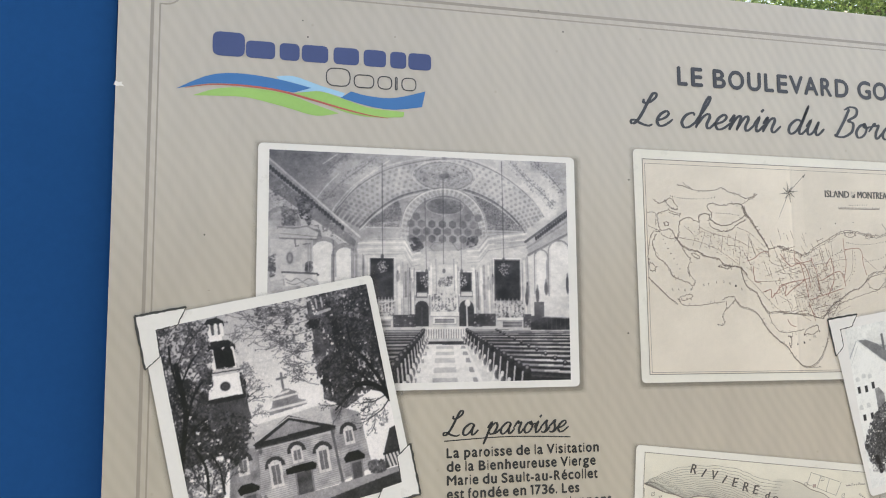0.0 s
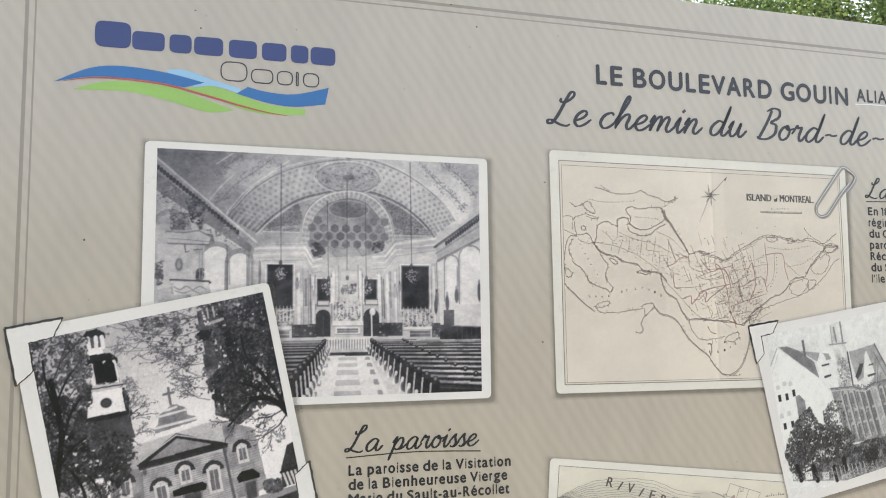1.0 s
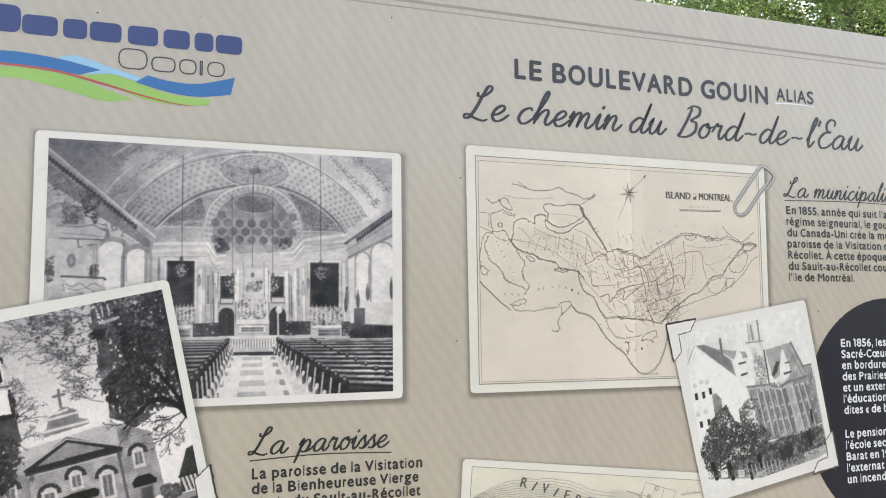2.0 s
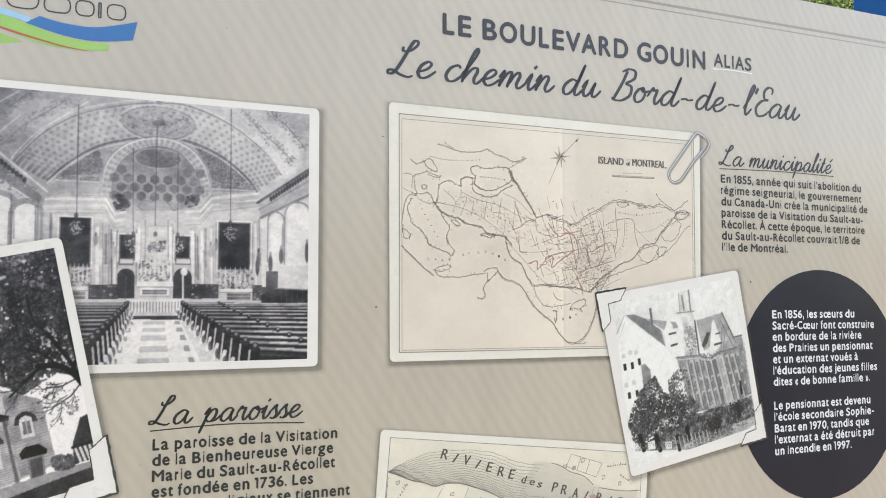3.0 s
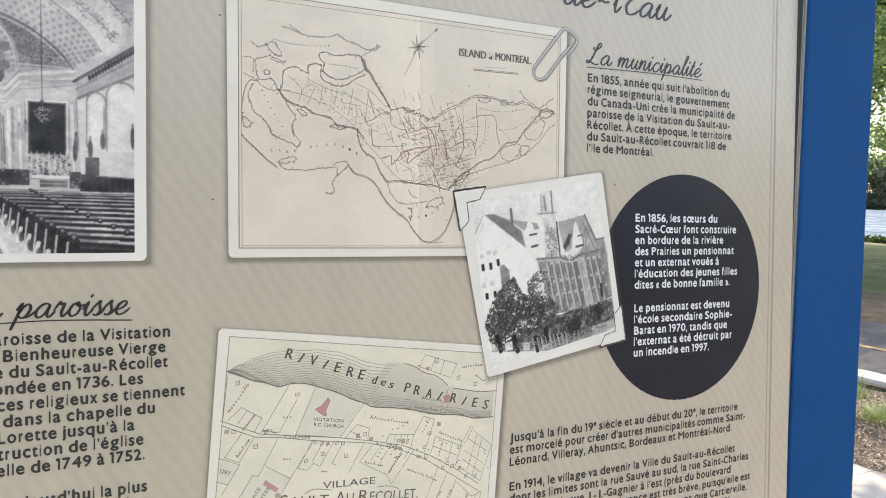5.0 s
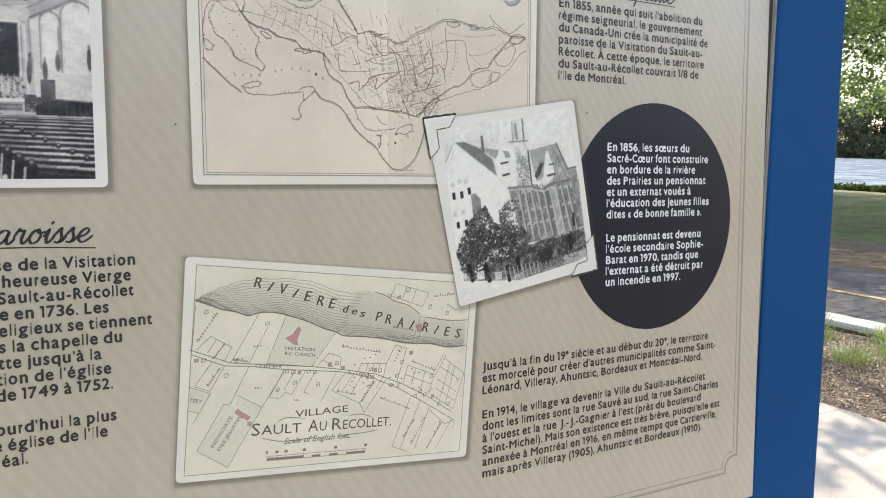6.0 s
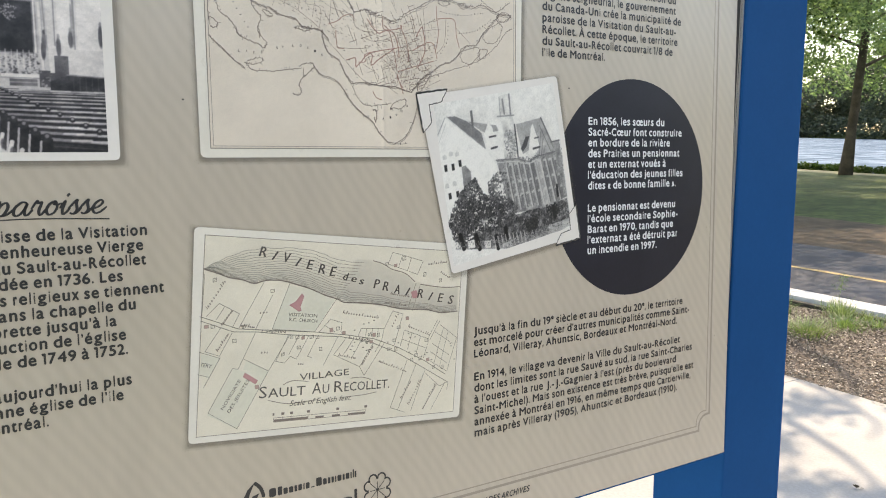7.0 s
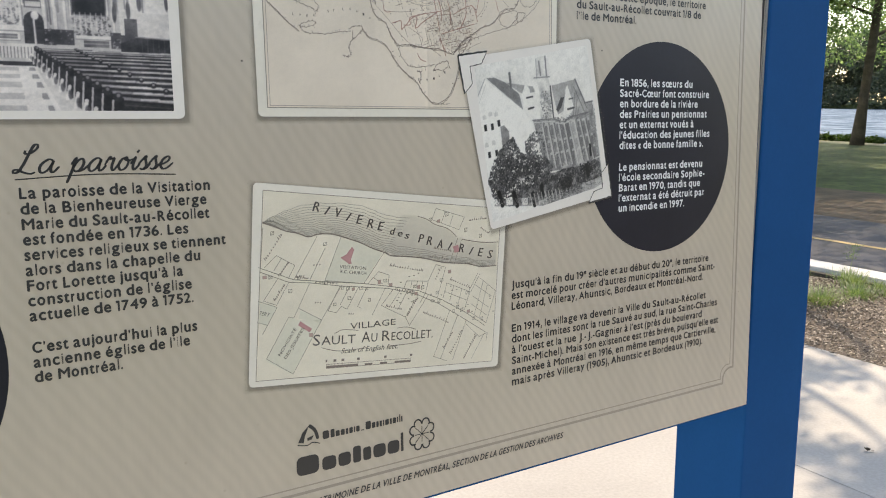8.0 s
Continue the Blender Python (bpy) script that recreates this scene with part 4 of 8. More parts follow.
    # wainscot, doors and their caps, a lamp stand
    for quad in ([(0.394, 0.706), (0.469, 0.704), (0.470, 0.759), (0.395, 0.759)], [(0.660, 0.701), (0.738, 0.700), (0.738, 0.757), (0.660, 0.758)], [(0.836, 0.703), (0.876, 0.702), (0.877, 0.764), (0.836, 0.764)]):
        c.fill(quad, .3, mottle=.06)
        c.thicket(quad, .45, .75, .22, .3, 1.8)
    for a, b in (((0.467, 0.644), (0.512, 0.757)), ((0.615, 0.640), (0.664, 0.756))):
        c.arch((a[0] + b[0]) / 2, a[1], b[1], (b[0] - a[0]) / 2, .26)
        c.line([((a[0] + b[0]) / 2, a[1] + .03), ((a[0] + b[0]) / 2, b[1])], .003, .42, .7)
        c.box(a[0] + .003, a[1] - .040, b[0] - .003, a[1] - .012, .45)
        c.box(a[0] + .006, a[1] - .034, b[0] - .006, a[1] - .018, .86)
    c.line([(0.640, 0.670), (0.641, 0.756)], .005, .92)
    c.dab(*(0.643, 0.654), .011, .018, .95)
    # right wall
    c.fill([(0.856, 0.435), (1.012, 0.323), (1.015, 0.721), (0.863, 0.711)], .88, mottle=.02)
    c.fill([(0.850, 0.370), (1.011, 0.217), (1.012, 0.335), (0.857, 0.442)], .72)
    c.line([(0.847, 0.375), (1.011, 0.218)], .008, .3, .8)
    for k in range(16):
        p, q = [(0.886, 0.345), (1.007, 0.226)]
        c.dab(p[0] + (q[0] - p[0]) * k / 15, p[1] + (q[1] - p[1]) * k / 15 + .012, .005, .012, .18, .85)
    c.line([(0.852, 0.403), (1.011, 0.266)], .006, .55, .7)
    c.line([(0.856, 0.435), (1.012, 0.325)], .007, .45, .7)
    for a, b in ([(0.933, 0.374), (1.003, 0.622)], [(0.883, 0.419), (0.922, 0.613)]):
        u, r = (a[0] + b[0]) / 2, (b[0] - a[0]) / 2
        c.arch(u, a[1] - .013, b[1], r + .007, .6)
        c.arch(u, a[1] - .006, b[1], r + .002, .9)
        c.arch(u, a[1], b[1], r - .003, .96)
        c.line([(u + r, a[1] + .04), (u + r, b[1])], .004, .5, .7)
    for (p,), h, t in (([(0.849, 0.621)], .055, .25), ([(0.887, 0.607)], .06, .3), ([(0.918, 0.576)], .05, .32), ([(0.996, 0.558)], .07, .3)):
        c.dab(p[0], p[1] + .01, .007, h * .7, t, .85)
        c.dab(p[0], p[1] - h * .5, .004, .01, t + .25, .8)
    a, b = [(0.875, 0.648), (0.909, 0.749)]
    c.box(a[0], a[1], b[0], b[1], .36, mottle=.05)
    # left wall
    c.fill([(-0.001, 0.168), (0.275, 0.427), (0.302, 0.451), (0.303, 0.582), (0.003, 0.585)], .8, mottle=.03)
    c.fill([(-0.003, 0.038), (0.287, 0.369), (0.275, 0.431), (-0.001, 0.176)], .68, mottle=.03)
    c.fill([(-0.002, 0.095), (0.214, 0.314), (0.275, 0.386), (0.269, 0.419), (-0.001, 0.172)], .5, .8, mottle=.03)
    c.line([(-0.003, 0.036), (0.287, 0.368)], .006, .88, .9)
    for k in range(26):
        p, q = [(0.003, 0.077), (0.232, 0.330)]
        c.dab(p[0] + (q[0] - p[0]) * k / 25, p[1] + (q[1] - p[1]) * k / 25, .006, .012, .15, .85)
    c.line([(-0.001, 0.172), (0.278, 0.428)], .006, .9, .8)
    for (p,), r in (([(0.173, 0.389)], .046), ([(0.240, 0.415)], .036), ([(0.043, 0.263)], .05)):
        c.arch(p[0], p[1] - .02, p[1] + .35, r + .008, .62)
        c.arch(p[0], p[1], p[1] + .35, r - .004, .95 if r < .05 else .72)
    c.fill([(0.026, 0.337), (0.161, 0.340), (0.167, 0.377), (0.132, 0.398), (0.044, 0.380)], .52, mottle=.06)
    c.thicket([(0.083, 0.204), (0.142, 0.202), (0.131, 0.325), (0.102, 0.326)], .2, .5, .7, .6, 1.4)
    c.thicket([(0.040, 0.253), (0.094, 0.262), (0.094, 0.327), (0.040, 0.328)], .35, .62, .6, .6, 1.4)
    c.leaves([(0.032, 0.377), (0.132, 0.390), (0.127, 0.503), (0.039, 0.505)], 90, .006, .45, .9, .6)
    c.box(*[(0.048, 0.528)][0], *[(0.154, 0.583)][0], .62, mottle=.06)
    c.line([(0.045, 0.527), (0.156, 0.535)], .006, .3)
    for x in ([(0.203, 0.388), (0.204, 0.575)], [(0.266, 0.419), (0.266, 0.574)], [(0.299, 0.451), (0.300, 0.574)]):
        c.line(x, .005, .45, .7)
    # pulpit: a pale canopy, its draped box, and the pilasters behind
    c.fill([(0.007, 0.385), (0.138, 0.382), (0.142, 0.527), (0.009, 0.565)], .82, .7, mottle=.03)
    c.fill([(0.028, 0.333), (0.120, 0.325), (0.156, 0.350), (0.149, 0.383), (0.036, 0.381)], .8, mottle=.03)
    for pts, t, w in (([(0.028, 0.333), (0.079, 0.337), (0.120, 0.327), (0.158, 0.352)], .5, .005), ([(0.035, 0.361), (0.091, 0.365), (0.152, 0.372)], .55, .003), ([(0.036, 0.381), (0.149, 0.383)], .42, .004), ([(0.082, 0.387), (0.085, 0.415), (0.094, 0.411)], .4, .004), ([(0.108, 0.405), (0.129, 0.402)], .45, .004)):
        c.line(pts, w, t, .8)
    c.fill([(0.046, 0.527), (0.150, 0.532), (0.160, 0.583), (0.055, 0.584)], .8, mottle=.04)
    c.line([(0.044, 0.525), (0.152, 0.530)], .006, .3, .85)
    for pts in ([(0.054, 0.552), (0.072, 0.564), (0.089, 0.550), (0.107, 0.564), (0.126, 0.551), (0.145, 0.563)], [(0.057, 0.568), (0.081, 0.578), (0.104, 0.568), (0.127, 0.579)]):
        c.line(spline(pts, 4), .003, .5, .7)
    c.thicket([(0.115, 0.479), (0.135, 0.479), (0.139, 0.526), (0.114, 0.526)], .25, .5, .75, .5, 1.4)
    c.dab(*(0.067, 0.464), .012, .03, .45, .8)
    c.dab(*(0.067, 0.464), .006, .018, .72, .8)
    c.thicket([(0.005, 0.458), (0.022, 0.449), (0.023, 0.529), (0.006, 0.565)], .3, .6, .6, .5, 1.4)
    for x0, x1, t in (((0.123, 0.402), (0.126, 0.519), .66), ((0.132, 0.398), (0.134, 0.519), .6), ((0.209, 0.412), (0.211, 0.542), .62), ((0.260, 0.419), (0.262, 0.558), .5), ((0.269, 0.427), (0.271, 0.558), .66), ((0.281, 0.435), (0.282, 0.558), .8), ((0.296, 0.443), (0.297, 0.549), .55)):
        c.line([x0, x1], .0035, t, .8)
    c.thicket([(0.002, 0.099), (0.095, 0.188), (0.269, 0.366), (0.257, 0.411), (0.003, 0.233)], .42, .66, .35, .2, 1.6)
    # communion rail, step and aisle
    a, b = [(0.495, 0.763), (0.637, 0.809)]
    c.box(a[0], a[1], b[0], b[1], .45)
    c.line([(a[0], a[1]), (b[0], a[1])], .008, .92)
    for k in range(17):
        u = a[0] + (b[0] - a[0]) * (k + .5) / 17
        c.line([(u, a[1]), (u, b[1])], .006, .93)
    c.box(a[0], b[1], b[0], b[1] + .018, .8)
    c.box(a[0] - .01, b[1] + .014, b[0] + .01, b[1] + .034, .22)
    c.fill([(0.497, 0.835), (0.635, 0.837), (0.707, 1.041), (0.388, 1.026)], .9)
    for k in range(6):
        y0, y1 = (712, 731, 755, 788, 826, 866)[k], (721, 744, 772, 808, 850, 885)[k]
        w0, w1 = 34 + (y0 - 706) * .14, 34 + (y1 - 706) * .14
        p = [[(0.565, 0.829), (0.573, 0.829), (0.566, 0.841)][i] for i in range(3)]
        sx, sy = (p[1][0] - p[0][0]) / 10, (p[2][1] - p[0][1]) / 10
        f = lambda x, y: (p[0][0] + (x - 295) * sx, p[0][1] + (y - 700) * sy)
        c.fill([f(295 - w0, y0), f(295 + w0, y0), f(295 + w1, y1), f(295 - w1, y1)], .68, .8)
        for s in (-1, 1):
            e0, e1 = 82 + (y0 - 706) * .42, 82 + (y1 - 706) * .42
            c.fill([f(295 + s * e0, y0), f(295 + s * (e0 - 16), y0), f(295 + s * (e1 - 22), y1), f(295 + s * e1, y1)], .5, .8)
    # dark wainscot along the side wall
    c.fill([(0.862, 0.742), (0.912, 0.716), (1.01, 0.722), (1.015, 0.78), (0.862, 0.775)], .2, mottle=.04)
    for k in range(6):
        u = .92 + k * .016
        c.line([(u, .724), (u, .772)], .0025, .34, .8)
    c.line([(0.905, 0.716), (1.01, 0.722)], .004, .6, .8)
    # pews
    c.fill([(0.636, 0.770), (1.015, 0.777), (1.018, 1.055), (0.769, 1.044), (0.714, 0.936)], .2, mottle=.03)
    c.fill([(0.495, 0.770), (0.359, 0.773), (0.262, 0.849), (0.265, 1.021), (0.403, 1.027), (0.449, 0.895)], .2, mottle=.03)
    for k in range(13):
        t = (k / 12) ** 1.7
        for a, b, q0, q1, side in (((0.494, 0.775), (0.390, 0.927), (-.05, 0.775), (-.05, 0.934), -1), ((0.641, 0.774), (0.849, 0.951), (1.03, 0.777), (1.03, 0.971), 1)):
            s = (a[0] + (b[0] - a[0]) * t, a[1] + (b[1] - a[1]) * t)
            e = (q1[0], q0[1] + (q1[1] - q0[1]) * t)
            deep = .022 + .075 * t
            # back board: dark, with a lit rail along its top
            c.fill([s, e, (e[0], e[1] + deep), (s[0], s[1] + deep)], .26, to=.13, along=((.7, s[1]), (.7, s[1] + deep)), mottle=.02)
            c.line([s, e], .003 + .0045 * t, .62 + .14 * (k % 3 == 1), .85)
            c.line([(s[0], s[1] + .005 + .007 * t), (e[0], e[1] + .005 + .007 * t)], .0016 + .002 * t, .1, .8)
            c.line([(s[0], s[1] + .009 + .016 * t), (e[0], e[1] + .009 + .016 * t)], .0016 + .0015 * t, .42, .7)
            # gloss broken along the rail, and the scrolls of the far ends beyond
            for f in (.28, .55, .8):
                g = f + c.rng.uniform(-.08, .08)
                u, d = s[0] + (e[0] - s[0]) * g, s[1] + (e[1] - s[1]) * g
                c.line([(u, d), (u + .05 * side, d)], .002 + .004 * t, .92, .7)
            if side > 0:
                u = s[0] + .10 + .07 * t
                c.dab(u, s[1] - .002, .005 + .006 * t, .007 + .008 * t, .16)
                c.dab(u, s[1] - .005, .003 + .002 * t, .003 + .003 * t, .7, .8)
            # shaped end with a scroll and the light floor showing past its foot
            w, h = .006 + .013 * t, .045 + .115 * t
            foot = s[0] - side * (.004 + .006 * t)
            c.fill([(s[0] - w, s[1]), (s[0] + w * .6, s[1]), (foot + w, s[1] + h), (foot - w, s[1] + h)], .16, mottle=.03)
            c.dab(s[0] - side * w * .2, s[1] - .003, .006 + .008 * t, .008 + .013 * t, .2)
            c.dab(s[0] - side * w * .2, s[1] - .005 - .005 * t, .003 + .003 * t, .004 + .004 * t, .62, .8)
            c.line([(s[0] - side * w, s[1] + .01), (foot - side * w, s[1] + h)], .003 + .003 * t, .82, .9)
            c.line([(s[0] - side * w * 2.2, s[1] + h * .45), (foot - side * w * 2.3, s[1] + h * .9)], .005 + .008 * t, .93, .9)
            c.dab(foot - side * w * 1.6, s[1] + h * .75, .004 + .006 * t, .01 + .02 * t, .3, .8)
    # statues, candlesticks and pale ornament before the walls
    for u, d, h, t in ((.424, .60, .05, .95), (.455, .58, .04, .75), (.69, .59, .045, .95), (.715, .57, .04, .7), (.852, .60, .05, .4), (.30, .62, .05, .6), (.41, .54, .03, .55), (.73, .55, .03, .55)):
        c.dab(u, d, .006, h * .8, t, .8)
        c.dab(u, d - h * .7, .0035, .009, t - .15, .8)
        c.line([(u + .006, d - h * .5), (u + .006, d + h * .6)], .002, .5, .6)
    # hanging lamps
    for pts, w in (([(0.767, 0.008), (0.770, 0.474)], .0028), ([(0.563, 0.100), (0.563, 0.480)], .0028), ([(0.359, 0.041), (0.361, 0.466)], .0028),
                   ([(0.501, 0.187), (0.506, 0.551)], .002), ([(0.621, 0.188), (0.624, 0.552)], .002)):
        c.line(pts, w, .3, .8)
    for (p,) in ([(0.769, 0.504)], [(0.360, 0.497)], [(0.564, 0.557)], [(0.506, 0.560)], [(0.624, 0.558)]):
        for k in range(60):
            f = c.rng.uniform(-1, 1)
            c.dab(p[0] + .022 * f * c.rng.uniform(.3, 1), p[1] + c.rng.uniform(-.035, .03) * (1 - .5 * abs(f)), .0022, .0035, c.rng.uniform(.5, 1.0), .6)
        c.dab(p[0], p[1] - .045, .006, .012, .3, .8)
    # uneven exposure of the old plate: dim in the vault's corner, bright on the far wall
    c.g = np.clip(c.g + .03 * c.field(9) + .02 * c.field(60), 0, 1)
    c.g *= 1 - .22 * np.exp(-((c.u - .05) / .22) ** 2 - ((c.d - .1) / .25) ** 2) - .12 * np.exp(-((c.u - .95) / .12) ** 2 - ((c.d - .0) / .2) ** 2)
    c.g += .02 * np.exp(-((c.u - .57) / .3) ** 2 - ((c.d - .55) / .14) ** 2)
    c.g *= .94
    c.done(0.0015, photo1, (1.09, 0.985, 0.905), black=.085)


def church_front():
    c = Canvas(I_PHOTO2, 0.00062, .7, 12)
    c.fill([(0, 0), (1, 0), (1, 1), (0, 1)], .68, to=.97, along=((.3, .0), (.5, .6)))
    # body of the church
    c.fill([(0.229, 0.645), (0.326, 0.535), (0.694, 0.519), (0.748, 0.576), (0.844, 0.615), (0.853, 0.874), (0.666, 0.907), (0.477, 0.913), (0.160, 0.894)], .69, mottle=.06)
    c.fill([(0.318, 0.540), (0.694, 0.519), (0.692, 0.562), (0.373, 0.583), (0.314, 0.596)], .74)
    c.line([(0.318, 0.540), (0.694, 0.516)], .008, .92)
    c.fill([(0.706, 0.529), (0.840, 0.599), (0.853, 0.874), (0.714, 0.888)], .62, mottle=.07)
    c.fill([(0.219, 0.628), (0.346, 0.647), (0.315, 0.880), (0.169, 0.882)], .54, mottle=.06)
    for k in range(30):
        a, b = [(0.340, 0.646), (0.720, 0.642)]
        e, f = [(0.307, 0.921), (0.709, 0.915)]
        t = k / 29
        c.line([(a[0] + (e[0] - a[0]) * t, a[1] + (e[1] - a[1]) * t), (b[0] + (f[0] - b[0]) * t, b[1] + (f[1] - b[1]) * t)], .0032, .40, .6)
    for k in range(22):
        a, b = [(0.726, 0.615), (0.844, 0.615)]
        e, f = [(0.714, 0.888), (0.849, 0.866)]
        t = k / 21
        c.line([(a[0] + (e[0] - a[0]) * t, a[1] + (e[1] - a[1]) * t), (b[0] + (f[0] - b[0]) * t, b[1] + (f[1] - b[1]) * t)], .003, .40, .45)
    # stepped gable and cross
    c.fill([(0.421, 0.494), (0.443, 0.478), (0.455, 0.438), (0.489, 0.425), (0.509, 0.408), (0.532, 0.409), (0.570, 0.433), (0.573, 0.467), (0.606, 0.483), (0.605, 0.503), (0.429, 0.514)], .5, mottle=.04)
    for pts in ([(0.448, 0.446), (0.574, 0.443)], [(0.422, 0.492), (0.607, 0.491)], [(0.486, 0.427), (0.532, 0.421)]):
        c.line(pts, .01, .86)
    c.line([(0.514, 0.332), (0.511, 0.404)], .011, .4)
    c.line([(0.489, 0.355), (0.534, 0.355)], .01, .4)
    # pediment
    c.fill([(0.325, 0.630), (0.510, 0.534), (0.718, 0.636), (0.709, 0.654), (0.339, 0.651)], .14)
    c.fill([(0.379, 0.624), (0.509, 0.557), (0.651, 0.622)], .56, mottle=.03)
    c.line([(0.345, 0.618), (0.508, 0.542), (0.714, 0.629)], .006, .75)
    c.line([(0.335, 0.647), (0.710, 0.649)], .01, .2)
    c.line([(0.336, 0.659), (0.710, 0.660)], .005, .75)
    for p in [(0.702, 0.660), (0.700, 0.899), (0.352, 0.663), (0.335, 0.886)]:
        c.dab(*p, .01, .02, .3, .6)
    c.line([(0.696, 0.658), (0.700, 0.899)], .012, .36)
    # windows
    for (a, b), r in (([(0.405, 0.734), (0.401, 0.850)], .03), ([(0.515, 0.691), (0.514, 0.763)], .026), ([(0.634, 0.722), (0.629, 0.839)], .03), ([(0.266, 0.676), (0.261, 0.758)], .026), ([(0.772, 0.663), (0.771, 0.740)], .024)):
        u0, u1 = a[0], b[0]
        c.arch(u0, a[1] - .03, a[1] + .02, r + .018, .2)
        c.fill([(u0 - r, a[1]), (u0 + r, a[1]), (u1 + r, b[1]), (u1 - r, b[1])], .82)
        c.arch(u0, a[1] - .012, a[1] + .03, r, .82)
        c.fill([(u0 - r * .62, a[1] + .012), (u0 + r * .62, a[1] + .012), (u1 + r * .62, b[1] - .014), (u1 - r * .62, b[1] - .014)], .42)
        c.line([(u0, a[1]), (u1, b[1])], .004, .7)
    # porches
    for hood, door in (([(0.447, 0.781), (0.476, 0.774), (0.577, 0.772), (0.596, 0.787), (0.587, 0.811), (0.449, 0.805)], [(0.491, 0.807), (0.568, 0.806), (0.559, 0.918), (0.483, 0.919)]),
                       ([(0.725, 0.797), (0.752, 0.774), (0.803, 0.777), (0.829, 0.805), (0.823, 0.822), (0.730, 0.822)], [(0.753, 0.826), (0.809, 0.826), (0.801, 0.911), (0.751, 0.909)]),
                       ([(0.216, 0.818), (0.241, 0.798), (0.289, 0.800), (0.318, 0.822), (0.312, 0.840), (0.225, 0.844)], [(0.244, 0.850), (0.300, 0.848), (0.291, 0.930), (0.241, 0.916)])):
        c.fill(door, .3, mottle=.05)
        c.line([*door, door[0]], .008, .5)
        c.fill(hood, .08)
    # ground and far house
    c.fill([(0.866, 0.546), (1.020, 0.569), (0.997, 0.860), (0.858, 0.912), (0.854, 0.823)], .95)
    c.fill([(0.160, 0.894), (0.477, 0.913), (0.665, 0.911), (0.860, 0.901), (1.035, 0.900), (1.024, 1.132), (0.096, 1.016)], .58)
    c.fill([(0.581, 0.968), (0.822, 0.939), (1.007, 0.922), (1.024, 1.132), (0.639, 1.113)], .2, mottle=.04)
    c.fill([(0.971, 0.713), (1.007, 0.703), (1.001, 0.891), (0.914, 0.897), (0.924, 0.812)], .2)
    for k in range(5):
        p, q = [(0.931, 0.835), (1.003, 0.832)]
        u = p[0] + (q[0] - p[0]) * k / 4
        c.line([(u, p[1]), (u + .01, p[1] + .055)], .01, .85)
    c.line([(0.921, 0.826), (1.013, 0.820)], .012, .12)
    c.leaves([(0.841, 0.849), (0.915, 0.853), (0.919, 0.906), (0.843, 0.908)], 60, .012, .2, .45)
    # right tower behind the leaves
    c.fill([(0.697, 0.024), (0.779, 0.018), (0.782, 0.092), (0.761, 0.235), (0.710, 0.381), (0.690, 0.399), (0.682, 0.288)], .3, mottle=.06)
    for pts in ([(0.724, 0.018), (0.724, 0.064)], [(0.754, 0.015), (0.756, 0.064)], [(0.778, 0.024), (0.777, 0.064)]):
        c.line(pts, .012, .9)
    c.fill([(0.717, 0.077), (0.773, 0.076), (0.776, 0.091), (0.721, 0.093)], .92)
    c.fill([(0.671, 0.128), (0.698, 0.112), (0.777, 0.118), (0.799, 0.158), (0.789, 0.175), (0.675, 0.155)], .12)
    for pts in ([(0.693, 0.159), (0.691, 0.215)], [(0.753, 0.157), (0.749, 0.214)], [(0.780, 0.159), (0.777, 0.214)]):
        c.line(pts, .012, .8)
    c.fill([(0.688, 0.316), (0.713, 0.308), (0.703, 0.372), (0.682, 0.373)], .85)
    # right tree: dark crown, airy boughs towards the sky
    c.thicket([(0.453, -0.03), (0.753, -0.03), (0.772, 0.111), (0.726, 0.213), (0.779, 0.281), (0.692, 0.372), (0.636, 0.441), (0.600, 0.350), (0.616, 0.271), (0.548, 0.200), (0.481, 0.129), (0.453, 0.068)], .2, .52, .36, .8)
    for a, b in ([(0.774, 0.041), (0.480, 0.014)], [(0.762, 0.106), (0.455, 0.090)], [(0.752, 0.159), (0.469, 0.145)], [(0.743, 0.206), (0.535, 0.203)], [(0.721, 0.262), (0.560, 0.231)], [(0.705, 0.318), (0.580, 0.301)], [(0.689, 0.375), (0.573, 0.327)], [(0.679, 0.427), (0.587, 0.372)], [(0.792, 0.070), (0.567, -0.004)], [(0.728, 0.043), (0.521, 0.068)]):
        c.twigs(a, b, .3, .0035, 2, .0032, .6)
    c.thicket([(0.700, -0.03), (1.04, -0.03), (1.04, 0.579), (0.935, 0.514), (0.869, 0.531), (0.778, 0.570), (0.697, 0.500), (0.680, 0.343), (0.760, 0.282), (0.712, 0.186), (0.752, 0.111)], .12, .40, .84, .6)
    c.thicket([(0.780, 0.05), (1.04, 0.02), (1.04, 0.40), (0.86, 0.46), (0.72, 0.50), (0.70, 0.40), (0.80, 0.27)], .08, .28, .62, .6)
    c.thicket([(0.80, -0.02), (1.02, -0.02), (1.02, 0.16), (0.86, 0.14)], .42, .6, .22, .6)
    c.thicket([(0.86, 0.30), (1.02, 0.36), (1.02, 0.52), (0.92, 0.47), (0.80, 0.44)], .55, .8, .25, .6)
    for pts in ([(0.742, 0.020), (0.741, 0.064)], [(0.768, 0.018), (0.768, 0.064)]):
        c.line(pts, .008, .8, .8)
    c.line([(0.735, 0.090), (0.80, 0.082)], .014, .82, .75)
